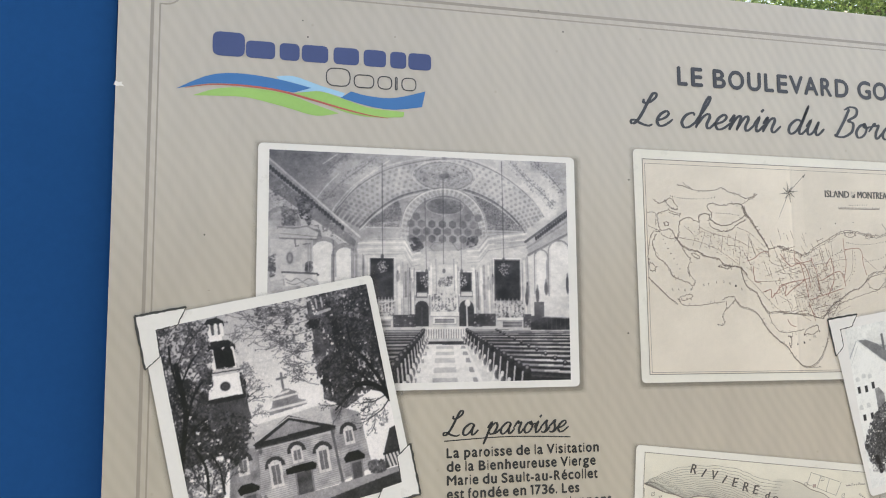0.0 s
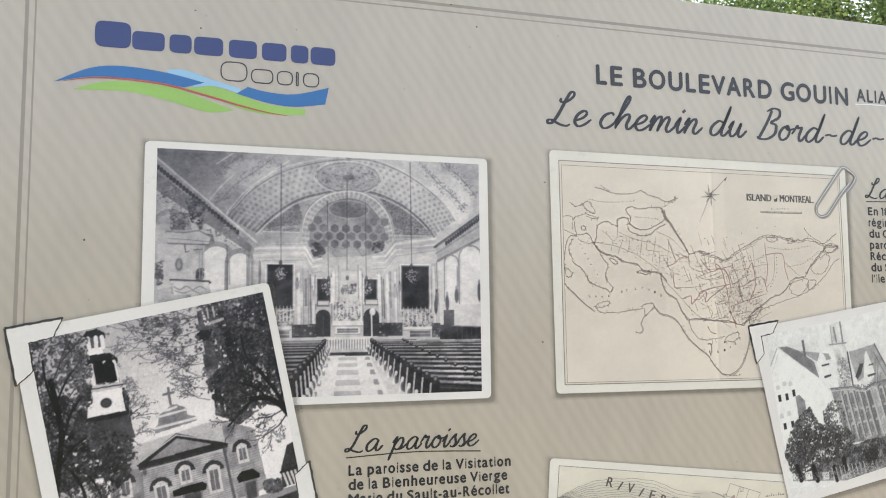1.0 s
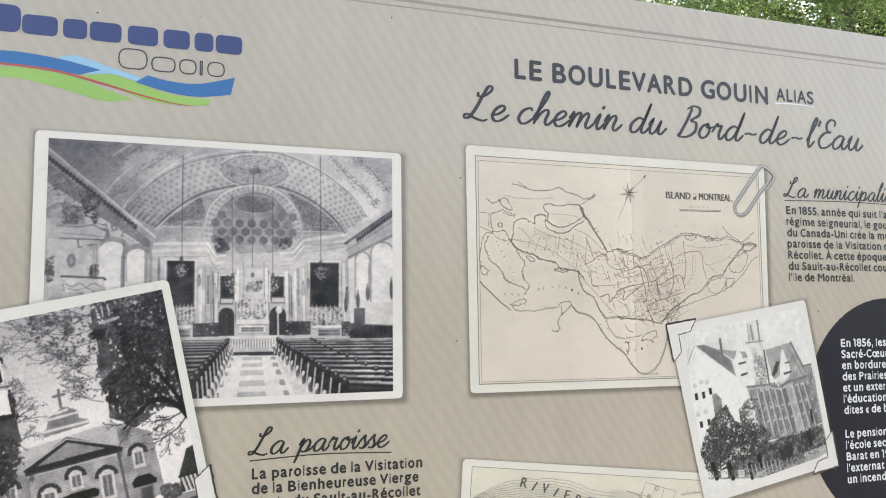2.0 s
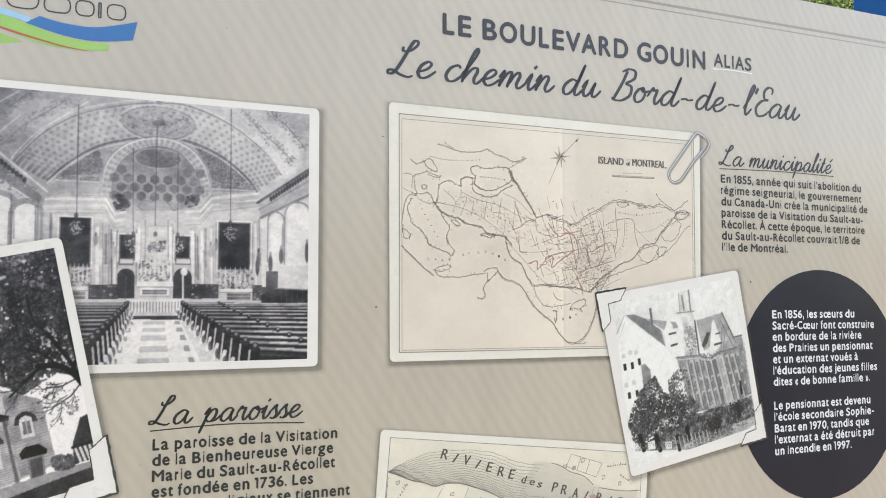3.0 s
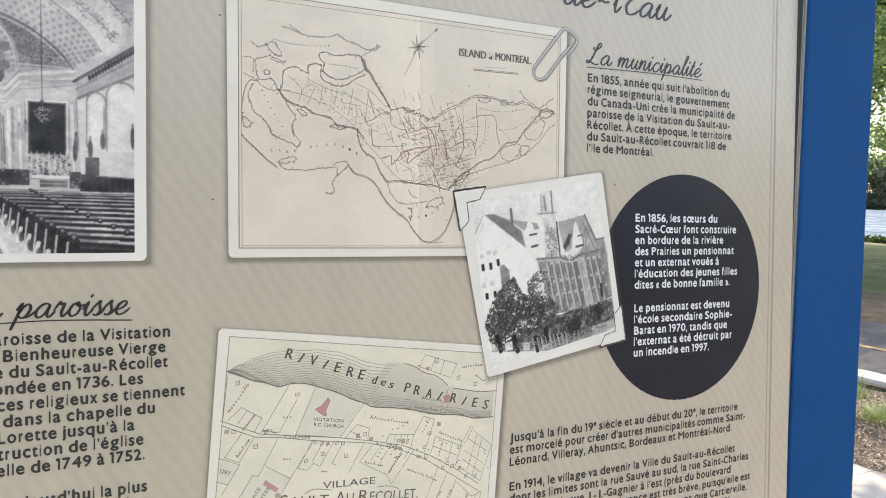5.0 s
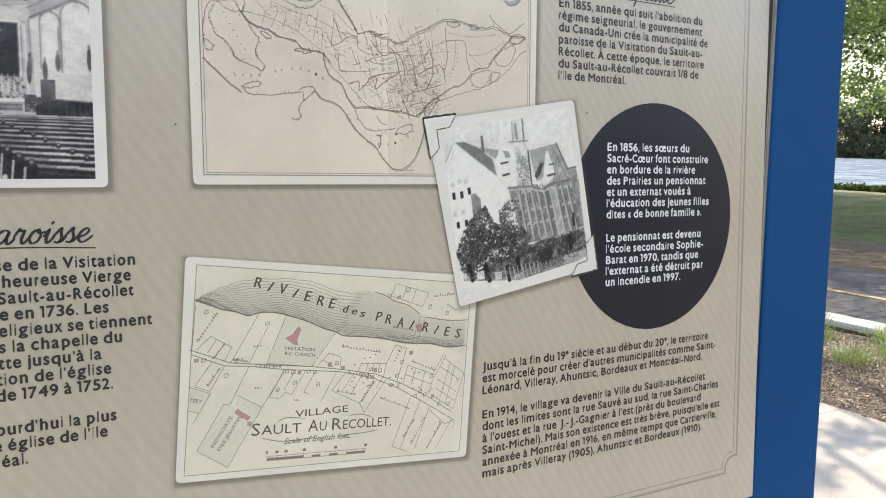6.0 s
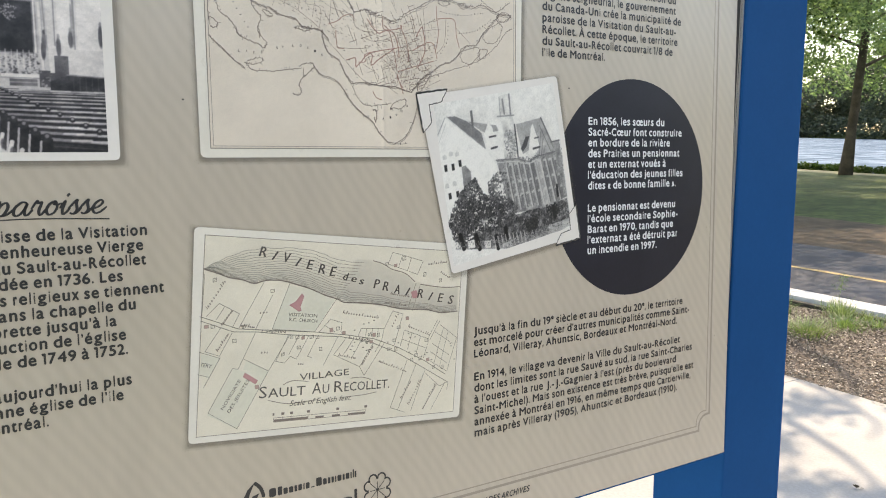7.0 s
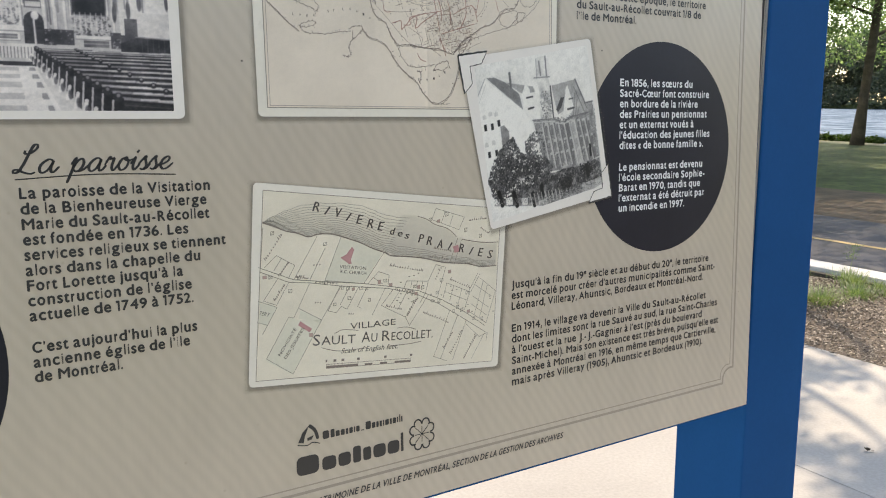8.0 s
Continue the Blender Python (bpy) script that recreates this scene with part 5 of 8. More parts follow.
    for pts, w in (([(1.004, 0.575), (0.977, 0.526), (0.925, 0.480), (0.857, 0.468)], .024), ([(0.994, 0.551), (0.975, 0.474), (0.941, 0.403), (0.915, 0.347)], .016), ([(0.925, 0.480), (0.855, 0.479), (0.787, 0.523), (0.734, 0.563)], .009), ([(0.977, 0.526), (1.000, 0.455), (0.993, 0.366)], .01), ([(0.925, 0.480), (0.888, 0.426), (0.826, 0.386)], .009), ([(0.915, 0.347), (0.871, 0.274), (0.866, 0.174)], .008)):
        c.line(spline(pts, 5), w, .06)
    for a, b in ([(0.925, 0.480), (0.817, 0.432)], [(0.975, 0.474), (0.941, 0.341)], [(0.996, 0.479), (1.008, 0.333)], [(0.855, 0.479), (0.748, 0.549)], [(1.005, 0.568), (0.893, 0.650)], [(0.984, 0.551), (0.873, 0.570)], [(0.888, 0.426), (0.826, 0.324)]):
        ln = math.hypot(b[0] - a[0], (b[1] - a[1]) * c.asp)
        c.bough(a, math.atan2((b[1] - a[1]) * c.asp, b[0] - a[0]), ln, .006, 2, .12, .0034, .7)
    c.thicket([(0.868, 0.585), (0.979, 0.574), (0.960, 0.690), (0.873, 0.700)], .4, .7, .3, .7)
    # left tree: fine branches and leaves over the tower's foot
    c.thicket([(-0.05, -0.03), (0.110, -0.02), (0.215, 0.002), (0.204, 0.093), (0.165, 0.189), (0.215, 0.243), (0.175, 0.327), (0.185, 0.381), (0.240, 0.422), (0.304, 0.495), (0.317, 0.566), (0.217, 0.607), (0.185, 0.706), (0.148, 0.833), (-0.05, 0.860)], .18, .5, .62, .5)
    c.thicket([(-0.03, 0.30), (0.10, 0.26), (0.17, 0.34), (0.20, 0.42), (0.339, 0.518), (0.279, 0.623), (0.175, 0.640), (0.10, 0.660), (-0.03, 0.66)], .08, .32, .72, .6)
    c.thicket([(0.01, 0.66), (0.19, 0.64), (0.17, 0.80), (0.01, 0.83)], .5, .85, .45, .6)
    c.thicket([(0.175, 0.60), (0.33, 0.56), (0.30, 0.66), (0.20, 0.72)], .08, .3, .55, .7)
    for pts, w in (([(-0.035, 0.755), (0.019, 0.567), (0.060, 0.396), (0.056, 0.187)], .022), ([(0.044, 0.483), (0.110, 0.340), (0.199, 0.248)], .010), ([(0.028, 0.547), (0.106, 0.477), (0.217, 0.439)], .010), ([(0.052, 0.324), (0.037, 0.182), (0.042, 0.092)], .009), ([(0.058, 0.291), (0.128, 0.183), (0.199, 0.131)], .008), ([(0.090, 0.795), (0.100, 0.683), (0.067, 0.581)], .012), ([(0.159, 0.816), (0.159, 0.701), (0.132, 0.623)], .010)):
        c.line(spline(pts, 5), w, .07)
    for a, b in ([(0.060, 0.396), (0.193, 0.165)], [(0.044, 0.483), (0.205, 0.331)], [(0.036, 0.526), (0.257, 0.450)], [(0.067, 0.581), (0.231, 0.536)], [(0.052, 0.209), (0.185, 0.034)], [(0.132, 0.623), (0.257, 0.567)], [(0.023, 0.431), (-0.006, 0.137)], [(0.249, 0.494), (0.365, 0.385)], [(0.10, 0.80), (0.03, 0.66)], [(0.10, 0.80), (0.17, 0.67)], [(0.16, 0.82), (0.19, 0.70)]):
        c.twigs(a, b, .16, .005, 2, .003, .8)
    # left tower
    c.fill([(0.176, 0.346), (0.338, 0.367), (0.342, 0.509), (0.156, 0.515)], .3, mottle=.07)
    c.fill([(0.211, 0.027), (0.231, 0.008), (0.274, 0.006), (0.303, 0.030), (0.303, 0.053), (0.256, 0.047)], .12)
    c.fill([(0.227, 0.037), (0.296, 0.045), (0.285, 0.094), (0.226, 0.086)], .32)
    for pts in ([(0.232, 0.039), (0.230, 0.085)], [(0.264, 0.042), (0.259, 0.087)], [(0.288, 0.045), (0.286, 0.091)]):
        c.line(pts, .017, .92)
    c.fill([(0.222, 0.083), (0.284, 0.089), (0.283, 0.119), (0.216, 0.117)], .95)
    c.fill([(0.185, 0.128), (0.233, 0.114), (0.306, 0.120), (0.335, 0.151), (0.330, 0.174), (0.205, 0.158)], .1)
    c.fill([(0.219, 0.150), (0.320, 0.159), (0.325, 0.260), (0.220, 0.244)], .34)
    for pts in ([(0.223, 0.158), (0.221, 0.239)], [(0.278, 0.158), (0.275, 0.244)], [(0.316, 0.163), (0.315, 0.250)]):
        c.line(pts, .017, .92)
    for p in ([(0.253, 0.192)], [(0.294, 0.197)]):
        c.arch(p[0][0], p[0][1] - .045, p[0][1] + .05, .022, .07)
    c.fill([(0.207, 0.248), (0.330, 0.256), (0.336, 0.281), (0.194, 0.274)], .78)
    c.line([(0.199, 0.259), (0.337, 0.269)], .006, .25)
    c.fill([(0.194, 0.274), (0.335, 0.281), (0.346, 0.324), (0.335, 0.384), (0.169, 0.377)], .94)
    c.fill([(0.327, 0.283), (0.338, 0.284), (0.351, 0.335), (0.337, 0.385), (0.325, 0.382)], .14)
    c.fill([(0.165, 0.378), (0.350, 0.386), (0.352, 0.406), (0.165, 0.401)], .12)
    c.dab(*[(0.254, 0.332)][0], .026, .024, .1)
    c.dab(*[(0.254, 0.332)][0], .019, .017, .26)
    c.thicket([(0.126, 0.375), (0.193, 0.405), (0.342, 0.509), (0.300, 0.590), (0.102, 0.520)], .1, .42, .55, .6)
    c.thicket([(0.170, 0.029), (0.228, 0.032), (0.222, 0.169), (0.195, 0.344), (0.134, 0.343)], .16, .5, .5, .7)
    for a, b in ([(0.350, 0.110), (0.312, 0.148)], [(0.357, 0.265), (0.320, 0.279)], [(0.371, 0.351), (0.328, 0.422)], [(0.389, 0.487), (0.337, 0.508)], [(0.366, 0.291), (0.332, 0.330)]):
        ln = math.hypot(b[0] - a[0], (b[1] - a[1]) * c.asp)
        c.bough(b, math.atan2((a[1] - b[1]) * c.asp, a[0] - b[0]), ln, .004, 2, .4, .0034, .8)
    c.done(0.0027, photo2, (1.09, 0.975, 0.90), grain=.03, black=.085, blur=1)


def convent():
    c = Canvas(I_PHOTO3, 0.00058, .9, 13)
    c.g += .03 * c.field(7) + .02 * c.field(30)
    c.fill([(-0.028, 0.287), (0.068, 0.087), (0.352, 0.331), (0.427, 0.441), (0.428, 0.753), (0.012, 0.701)], .96, mottle=.015)
    c.line([(-0.028, 0.223), (0.071, 0.091)], .006, .6)
    c.line([(-0.022, 0.269), (0.076, 0.121)], .003, .72)
    c.fill([(0.084, 0.086), (0.148, 0.092), (0.240, 0.137), (0.342, 0.229), (0.359, 0.333)], .5, mottle=.03)
    c.fill([(0.243, 0.138), (0.466, 0.199), (0.481, 0.235), (0.378, 0.237), (0.337, 0.211)], .64, mottle=.03)
    c.fill([(0.272, 0.077), (0.290, 0.076), (0.286, 0.183), (0.268, 0.182)], .42)
    for p in ([(0.032, 0.391)], [(0.087, 0.395)], [(0.144, 0.383)], [(0.037, 0.565)], [(0.098, 0.566)], [(0.257, 0.564)]):
        c.box(p[0][0] - .011, p[0][1] - .02, p[0][0] + .011, p[0][1] + .02, .14)
    for p in ([(0.083, 0.316)], [(0.130, 0.325)], [(0.033, 0.329)], [(0.024, 0.503)], [(0.082, 0.500)]):
        c.arch(p[0][0], p[0][1] - .02, p[0][1] + .01, .016, .8)
    c.fill([(0.153, 0.406), (0.183, 0.402), (0.219, 0.449), (0.212, 0.540), (0.149, 0.526)], .55, mottle=.05)
    # turrets and tower
    c.fill([(0.361, 0.239), (0.406, 0.165), (0.436, 0.214), (0.442, 0.322), (0.436, 0.427), (0.378, 0.342)], .94)
    c.line([(0.401, 0.263), (0.452, 0.264)], .012, .3)
    c.line([(0.406, 0.337), (0.451, 0.335)], .014, .25)
    c.fill([(0.516, 0.022), (0.610, 0.013), (0.608, 0.156), (0.619, 0.220), (0.600, 0.437), (0.500, 0.429), (0.514, 0.242), (0.505, 0.147)], .84, mottle=.06)
    c.line([(0.543, 0.046), (0.545, 0.138)], .014, .45, .8)
    c.line([(0.518, 0.028), (0.509, 0.148)], .006, .6)
    c.line([(0.603, 0.023), (0.596, 0.147)], .012, .5)
    c.line([(0.485, 0.146), (0.622, 0.159)], .010, .5, .8)
    c.thicket([(0.527, 0.244), (0.623, 0.249), (0.604, 0.431), (0.509, 0.418)], .42, .75, .5, .4)
    c.line([(0.619, 0.220), (0.615, 0.433)], .012, .3)
    c.fill([(0.633, 0.220), (0.854, 0.211), (0.765, 0.388), (0.659, 0.422), (0.635, 0.293)], .64, mottle=.03)
    c.fill([(0.647, 0.385), (0.701, 0.312), (0.733, 0.314), (0.697, 0.377), (0.660, 0.406)], .3)
    c.fill([(0.850, 0.211), (0.933, 0.426), (0.939, 0.498), (0.774, 0.477), (0.768, 0.391)], .64, mottle=.05)
    c.line([(0.850, 0.212), (0.933, 0.428)], .012, .42)
    c.line([(0.830, 0.260), (0.901, 0.444)], .005, .4)
    for k in range(5):
        p, q = [(0.834, 0.303), (0.797, 0.451)]
        c.line([(p[0] + .012 * k, p[1] + .05 * k), (q[0] + .02 * k, q[1])], .006, .42, .7)
    c.fill([(0.704, 0.431), (0.754, 0.260), (0.773, 0.238), (0.799, 0.338), (0.809, 0.400), (0.779, 0.433)], .93)
    c.line([(0.774, 0.336), (0.810, 0.335)], .01, .35)
    c.line([(0.752, 0.402), (0.809, 0.401)], .014, .3)
    c.fill([(0.918, 0.388), (0.985, 0.387), (0.985, 0.447), (0.939, 0.452)], .6)
    c.line([(0.911, 0.386), (0.988, 0.388)], .01, .4)
    # long stone front
    c.fill([(0.431, 0.415), (0.566, 0.433), (0.700, 0.475), (0.775, 0.453), (0.939, 0.452), (0.988, 0.412), (0.995, 0.782), (0.784, 0.815), (0.492, 0.782), (0.468, 0.612)], .60, mottle=.08)
    c.thicket([(0.438, 0.423), (0.938, 0.459), (0.998, 0.436), (0.991, 0.781), (0.494, 0.769)], .42, .68, .5, .2, 1.4)
    c.fill([(0.847, 0.504), (0.932, 0.494), (0.973, 0.776), (0.896, 0.800)], .48, .6, mottle=.05)
    c.fill([(0.715, 0.489), (0.755, 0.484), (0.766, 0.796), (0.726, 0.800)], .42, .7)
    for k in range(9):
        a, b = [(0.493, 0.455), (0.931, 0.501)]
        e, f = [(0.520, 0.769), (0.971, 0.790)]
        t = (k + .25) / 9
        p, q = (a[0] + (b[0] - a[0]) * t, a[1] + (b[1] - a[1]) * t), (e[0] + (f[0] - e[0]) * t, e[1] + (f[1] - e[1]) * t)
        c.line([p, q], .012, .8, .7)
        c.line([(p[0] + .012, p[1]), (q[0] + .012, q[1])], .007, .36, .7)
        for s in (.12, .5, .78):
            x, y = p[0] + (q[0] - p[0]) * s + .03, p[1] + (q[1] - p[1]) * s
            c.arch(x, y - .03, y + .05, .008, .42, .6)
            c.arch(x, y - .038, y - .02, .010, .84, .6)
    c.line([(0.430, 0.417), (0.515, 0.427), (0.600, 0.439), (0.699, 0.478), (0.777, 0.458), (0.938, 0.458)], .008, .42, .85)
    c.line([(0.435, 0.434), (0.597, 0.456), (0.696, 0.494), (0.774, 0.477)], .006, .8)
    c.line([(0.916, 0.684), (0.914, 0.759)], .018, .12)
    c.fill([(0.757, 0.473), (0.811, 0.475), (0.828, 0.812), (0.784, 0.815)], .8, .5)
    # trees, bushes, path and fence
    c.fill([(0.490, 0.796), (0.784, 0.815), (0.993, 0.788), (1.000, 0.986), (0.505, 1.019), (0.031, 0.900)], .55, mottle=.08)
    c.thicket([(0.489, 0.800), (0.649, 0.797), (0.832, 0.811), (0.990, 0.790), (0.985, 0.932), (0.806, 0.975), (0.619, 0.985), (0.463, 0.980)], .2, .55, .8, .5)
    c.thicket([(0.53, 0.82), (0.74, 0.84), (0.72, 0.95), (0.50, 0.96)], .12, .34, .5, .7)
    c.thicket([(0.80, 0.80), (0.92, 0.80), (0.91, 0.90), (0.81, 0.90)], .08, .3, .55, .7)
    c.leaves([(0.601, 0.852), (0.704, 0.865), (0.710, 0.937), (0.621, 0.941)], 100, .009, .08, .25, .8)
    c.fill([(0.780, 0.941), (1.001, 0.931), (0.996, 0.980), (0.839, 1.017)], .68, mottle=.04)
    c.line([(0.862, 0.823), (0.864, 0.895)], .03, .16)
    c.thicket([(0.340, 0.540), (0.430, 0.490), (0.500, 0.507), (0.510, 0.673), (0.556, 0.756), (0.433, 0.756), (0.347, 0.640)], .22, .62, .62, .7)
    c.thicket([(0.150, 0.530), (0.246, 0.494), (0.301, 0.609), (0.400, 0.657), (0.500, 0.673), (0.556, 0.756), (0.532, 0.823), (0.460, 0.870), (0.463, 0.960), (0.354, 0.960), (0.226, 0.930), (0.145, 0.930), (0.087, 0.904), (0.018, 0.837), (0.004, 0.731), (0.046, 0.639), (0.115, 0.570)], .16, .5, .74, .8, 1.3)
    c.thicket([(0.120, 0.600), (0.270, 0.620), (0.451, 0.717), (0.440, 0.861), (0.123, 0.830), (0.042, 0.720)], .1, .3, .45, .8, 1.3)
    c.thicket([(0.240, 0.751), (0.380, 0.776), (0.370, 0.850), (0.234, 0.822)], .6, .9, .3, .7)
    for pts in ([(0.077, 0.821), (0.093, 0.911)], [(0.198, 0.854), (0.213, 0.944)], [(0.355, 0.896), (0.360, 0.978)], [(0.438, 0.864), (0.435, 0.945)]):
        c.line(pts, .03, .08)
    c.fill([(0.127, 0.874), (0.178, 0.872), (0.180, 0.928), (0.127, 0.920)], .93)
    c.fill([(0.255, 0.906), (0.307, 0.912), (0.306, 0.958), (0.255, 0.952)], .88)
    for k in range(9):
        p, q = [(0.334, 0.928), (0.585, 0.951)]
        t = k / 8
        c.line([(p[0] + (q[0] - p[0]) * t, p[1] + (q[1] - p[1]) * t - .03), (p[0] + (q[0] - p[0]) * t + .008, p[1] + (q[1] - p[1]) * t + .05)], .008, .82, .8)
    c.leaves([(0.036, 0.863), (0.483, 0.944), (0.908, 0.933), (0.993, 0.977), (0.608, 1.021), (0.030, 0.903)], 330, .007, .2, .9, .7)
    c.done(0.0033, photo3, (1.04, 0.985, 0.89), grain=.022, dark=(1.0, 0.95, 1.0), black=.06)


church_interior()
church_front()
convent()


# ---- sketched photo corners ----
def photo_corner(quad, at, lift, parent, leg=(0.054, 0.050), band=0.0165):
    """A hand-drawn white mount over a corner of a print."""
    p, a, b = Vector(quad[at]), Vector(quad[at - 1]), Vector(quad[(at + 1) % 4])
    e, f = (a - p).normalized(), (b - p).normalized()
    o = p - (e + f) * 0.0035
    out = [o, o + e * leg[0], o + e * (leg[0] - 0.010) + f * band, o + e * (band + .001) + f * (band + .001), o + f * (leg[1] - 0.012) + e * band, o + f * leg[1]]
    mount = Ink(lift).poly([tuple(v) for v in out]).done("photo_corner", M_WHITE, parent, "sketched white photo corner")
    rim = Ink(lift + 0.0003)
    rng = random.Random(at + len(parent.name))
    for k in range(6):
        s, t = out[k], out[(k + 1) % 6]
        n = 14
        heavy = 0.0026 if k in (0, 5) else 0.0012
        pts, ws = [], []
        for i in range(n + 1):
            pts.append(s.lerp(t, i / n) + Vector((rng.gauss(0, .00018), rng.gauss(0, .00018))))
            ws.append(heavy * rng.uniform(.6, 1.15))
        rim.line(pts, ws)
    rim.done("pencil_edge", M_SKETCH, parent)


photo_corner(Q_PHOTO2, 0, 0.0036, photo2)
photo_corner(Q_PHOTO2, 2, 0.0036, photo2)
photo_corner(Q_PHOTO3, 0, 0.0042, photo3, (0.046, 0.044), 0.014)
photo_corner(Q_PHOTO3, 2, 0.0042, photo3, (0.046, 0.044), 0.014)


# ---- printed maps ----
def paper(quad, lift, parent, tone, tint, seed, extra=None):
    c = Canvas(quad, 0.0022, tone, seed)
    c.g += .012 * c.field(5) + .008 * c.field(18)
    if extra:
        extra(c)
    return c.done(lift, parent, tint, blur=1, grain=.006, black=0, name="paper", worn=0.15)


def fold(c):
    c.fill([(.34, 0), (.515, 0), (.515, 1), (.34, 1)], .945, .55, to=.885, along=((.49, 0), (.36, 0)))
    c.fill([(.517, 0), (.56, 0), (.56, 1), (.517, 1)], .91, .5, to=.88, along=((.517, 0), (.56, 0)))
    c.line([(.517, 0), (.517, 1)], .006, .81, .6)
    c.line([(.509, 0), (.509, 1)], .005, 1.0, .6)


paper(I_MAP1, 0.0015, map1, .855, (1.09, 0.925, 0.745), 21, fold)


def water_wash(c):
    low = [(0.003, 0.167), (0.043, 0.184), (0.087, 0.205), (0.132, 0.215), (0.171, 0.230), (0.210, 0.214), (0.263, 0.212), (0.318, 0.230), (0.375, 0.253), (0.433, 0.287), (0.477, 0.304), (0.507, 0.314), (0.583, 0.326), (0.661, 0.336), (0.741, 0.357), (0.848, 0.362), (0.917, 0.379), (0.993, 0.369)]
    high = [(0.002, 0.166), (0.035, 0.133), (0.077, 0.098), (0.127, 0.065), (0.191, 0.043), (0.257, 0.035), (0.325, 0.031), (0.396, 0.044), (0.432, 0.061), (0.469, 0.074), (0.543, 0.084), (0.612, 0.085), (0.651, 0.098), (0.692, 0.128), (0.749, 0.148), (0.796, 0.198), (0.893, 0.221), (0.990, 0.217)]
    for t in (1.0, .8, .62, .45, .3, .18, .1):
        top = [(a[0] + (b[0] - a[0]) * t, a[1] + (b[1] - a[1]) * t) for a, b in zip(low, high)]
        c.fill([*low, *top[::-1]], .62, .085)
    c.fill([*low[-8:], *high[-8:][::-1]], .66, .3)


paper(I_MAP2, 0.0015, map2, .885, (1.075, 0.955, 0.755), 22, water_wash)


def merged(runs, lift, name, material, parent, label="", thick=0.0):
    """Several short pieces of lettering in one mesh: text, start, end, capital height."""
    verts, faces = [], []
    for body, (x0, z0), (x1, z1), cap, *rest in runs:
        lean = rest[0] if rest else 0.0
        FONT_CURVE.body, FONT_CURVE.offset, FONT_CURVE.resolution_u, FONT_CURVE.shear = body, 0.0, 2, lean
        bpy.context.view_layer.update()
        me = FONT_OB.evaluated_get(bpy.context.evaluated_depsgraph_get()).to_mesh()
        co = np.empty(len(me.vertices) * 3, np.float32)
        me.vertices.foreach_get("co", co)
        co = co.reshape(-1, 3)
        way = Vector((x1 - x0, z1 - z0))
        k = way.length / (co[:, 0].max() - co[:, 0].min())
        e = way.normalized()
        n = len(verts)
        for a, b in zip((co[:, 0] - co[:, 0].min()) * k, co[:, 1] * cap / 0.682):
            verts.append((x0 + e.x * a - e.y * b, PLANE - lift * SHEET, z0 + e.y * a + e.x * b))
        own = [tuple(p.vertices) for p in me.polygons]
        faces += [tuple(v + n for v in f) for f in own]
        for k in range(1, 3 if thick else 1):
            m = len(verts)
            verts += [(x + thick * k / 2, y - .00003 * k, z) for x, y, z in verts[n:n + len(co)]]
            faces += [tuple(v + m for v in f) for f in own]
        FONT_OB.to_mesh_clear()
    return raw(name, verts, faces, material, parent, label)


def scatter_marks(shape, pts, count, size, seed, tall=0.5):
    """Writing too small to read: short bars strewn along a line."""
    rng = random.Random(seed)
    path = spline(pts, 12)
    for k in range(count):
        i = (k + 0.5) / count * (len(path) - 1)
        p, q = path[int(i)], path[min(len(path) - 1, int(i) + 1)]
        p = p.lerp(q, i - int(i))
        d = (path[min(len(path) - 1, int(i) + 1)] - path[max(0, int(i) - 1)]).normalized()
        s = Vector((-d.y, d.x))
        w, h = size * rng.uniform(.35, .6), size * rng.choice((.5, .55, .6, .6, 1.05))
        low = p - s * size * .35
        shape.line([tuple(low), tuple(low + s * h + d * h * .35)], w * tall * 1.4)
        shape.line([tuple(low + s * h * .1), tuple(low + s * h * .5 + d * size * .5)], w * tall * .8)


# island map
M_PLOTLINE = ink("neat_line_ink", (0.24, 0.2, 0.17))
neat = Ink(0.0018).line([*I_MAP1], 0.0009, True)
neat.line([(p[0] + sx, p[1] + sz) for p, sx, sz in zip(I_MAP1, (.003, -.003, -.003, .003), (-.0052, -.0046, .0022, .0022))], 0.0005, True)
neat.done("neat_line", M_PLOTLINE, map1)
coast = Ink(0.0021)
thin = Ink(0.0021)
rose = Ink(0.0021)
marks = Ink(0.0021)
K = 0.00028


def shore(seed, pts, width=0.0008, twin=0.0, closed=False, wiggle=1.0):
    line = jitter(pts, K * wiggle * 1.7, 9, seed, closed)
    pick = random.Random(seed + 900)
    coast.line(line, [width * pick.uniform(.55, .95) for _ in line], closed)
    for (x0, z0), (x1, z1) in zip(line[:-1], line[1:]):
        if pick.random() < .3:
            k = pick.choice((-1, 1)) * pick.uniform(.6, 1.6)
            coast.line([(x0, z0), (x0 - (z1 - z0) * k + pick.gauss(0, .0004), z0 + (x1 - x0) * k + pick.gauss(0, .0004))], width * .5)
    if twin:
        coast.line([(x + twin * .35, z - twin) for x, z in jitter(pts, K * wiggle * 1.7, 9, seed + 50, closed)], width * .55, closed)


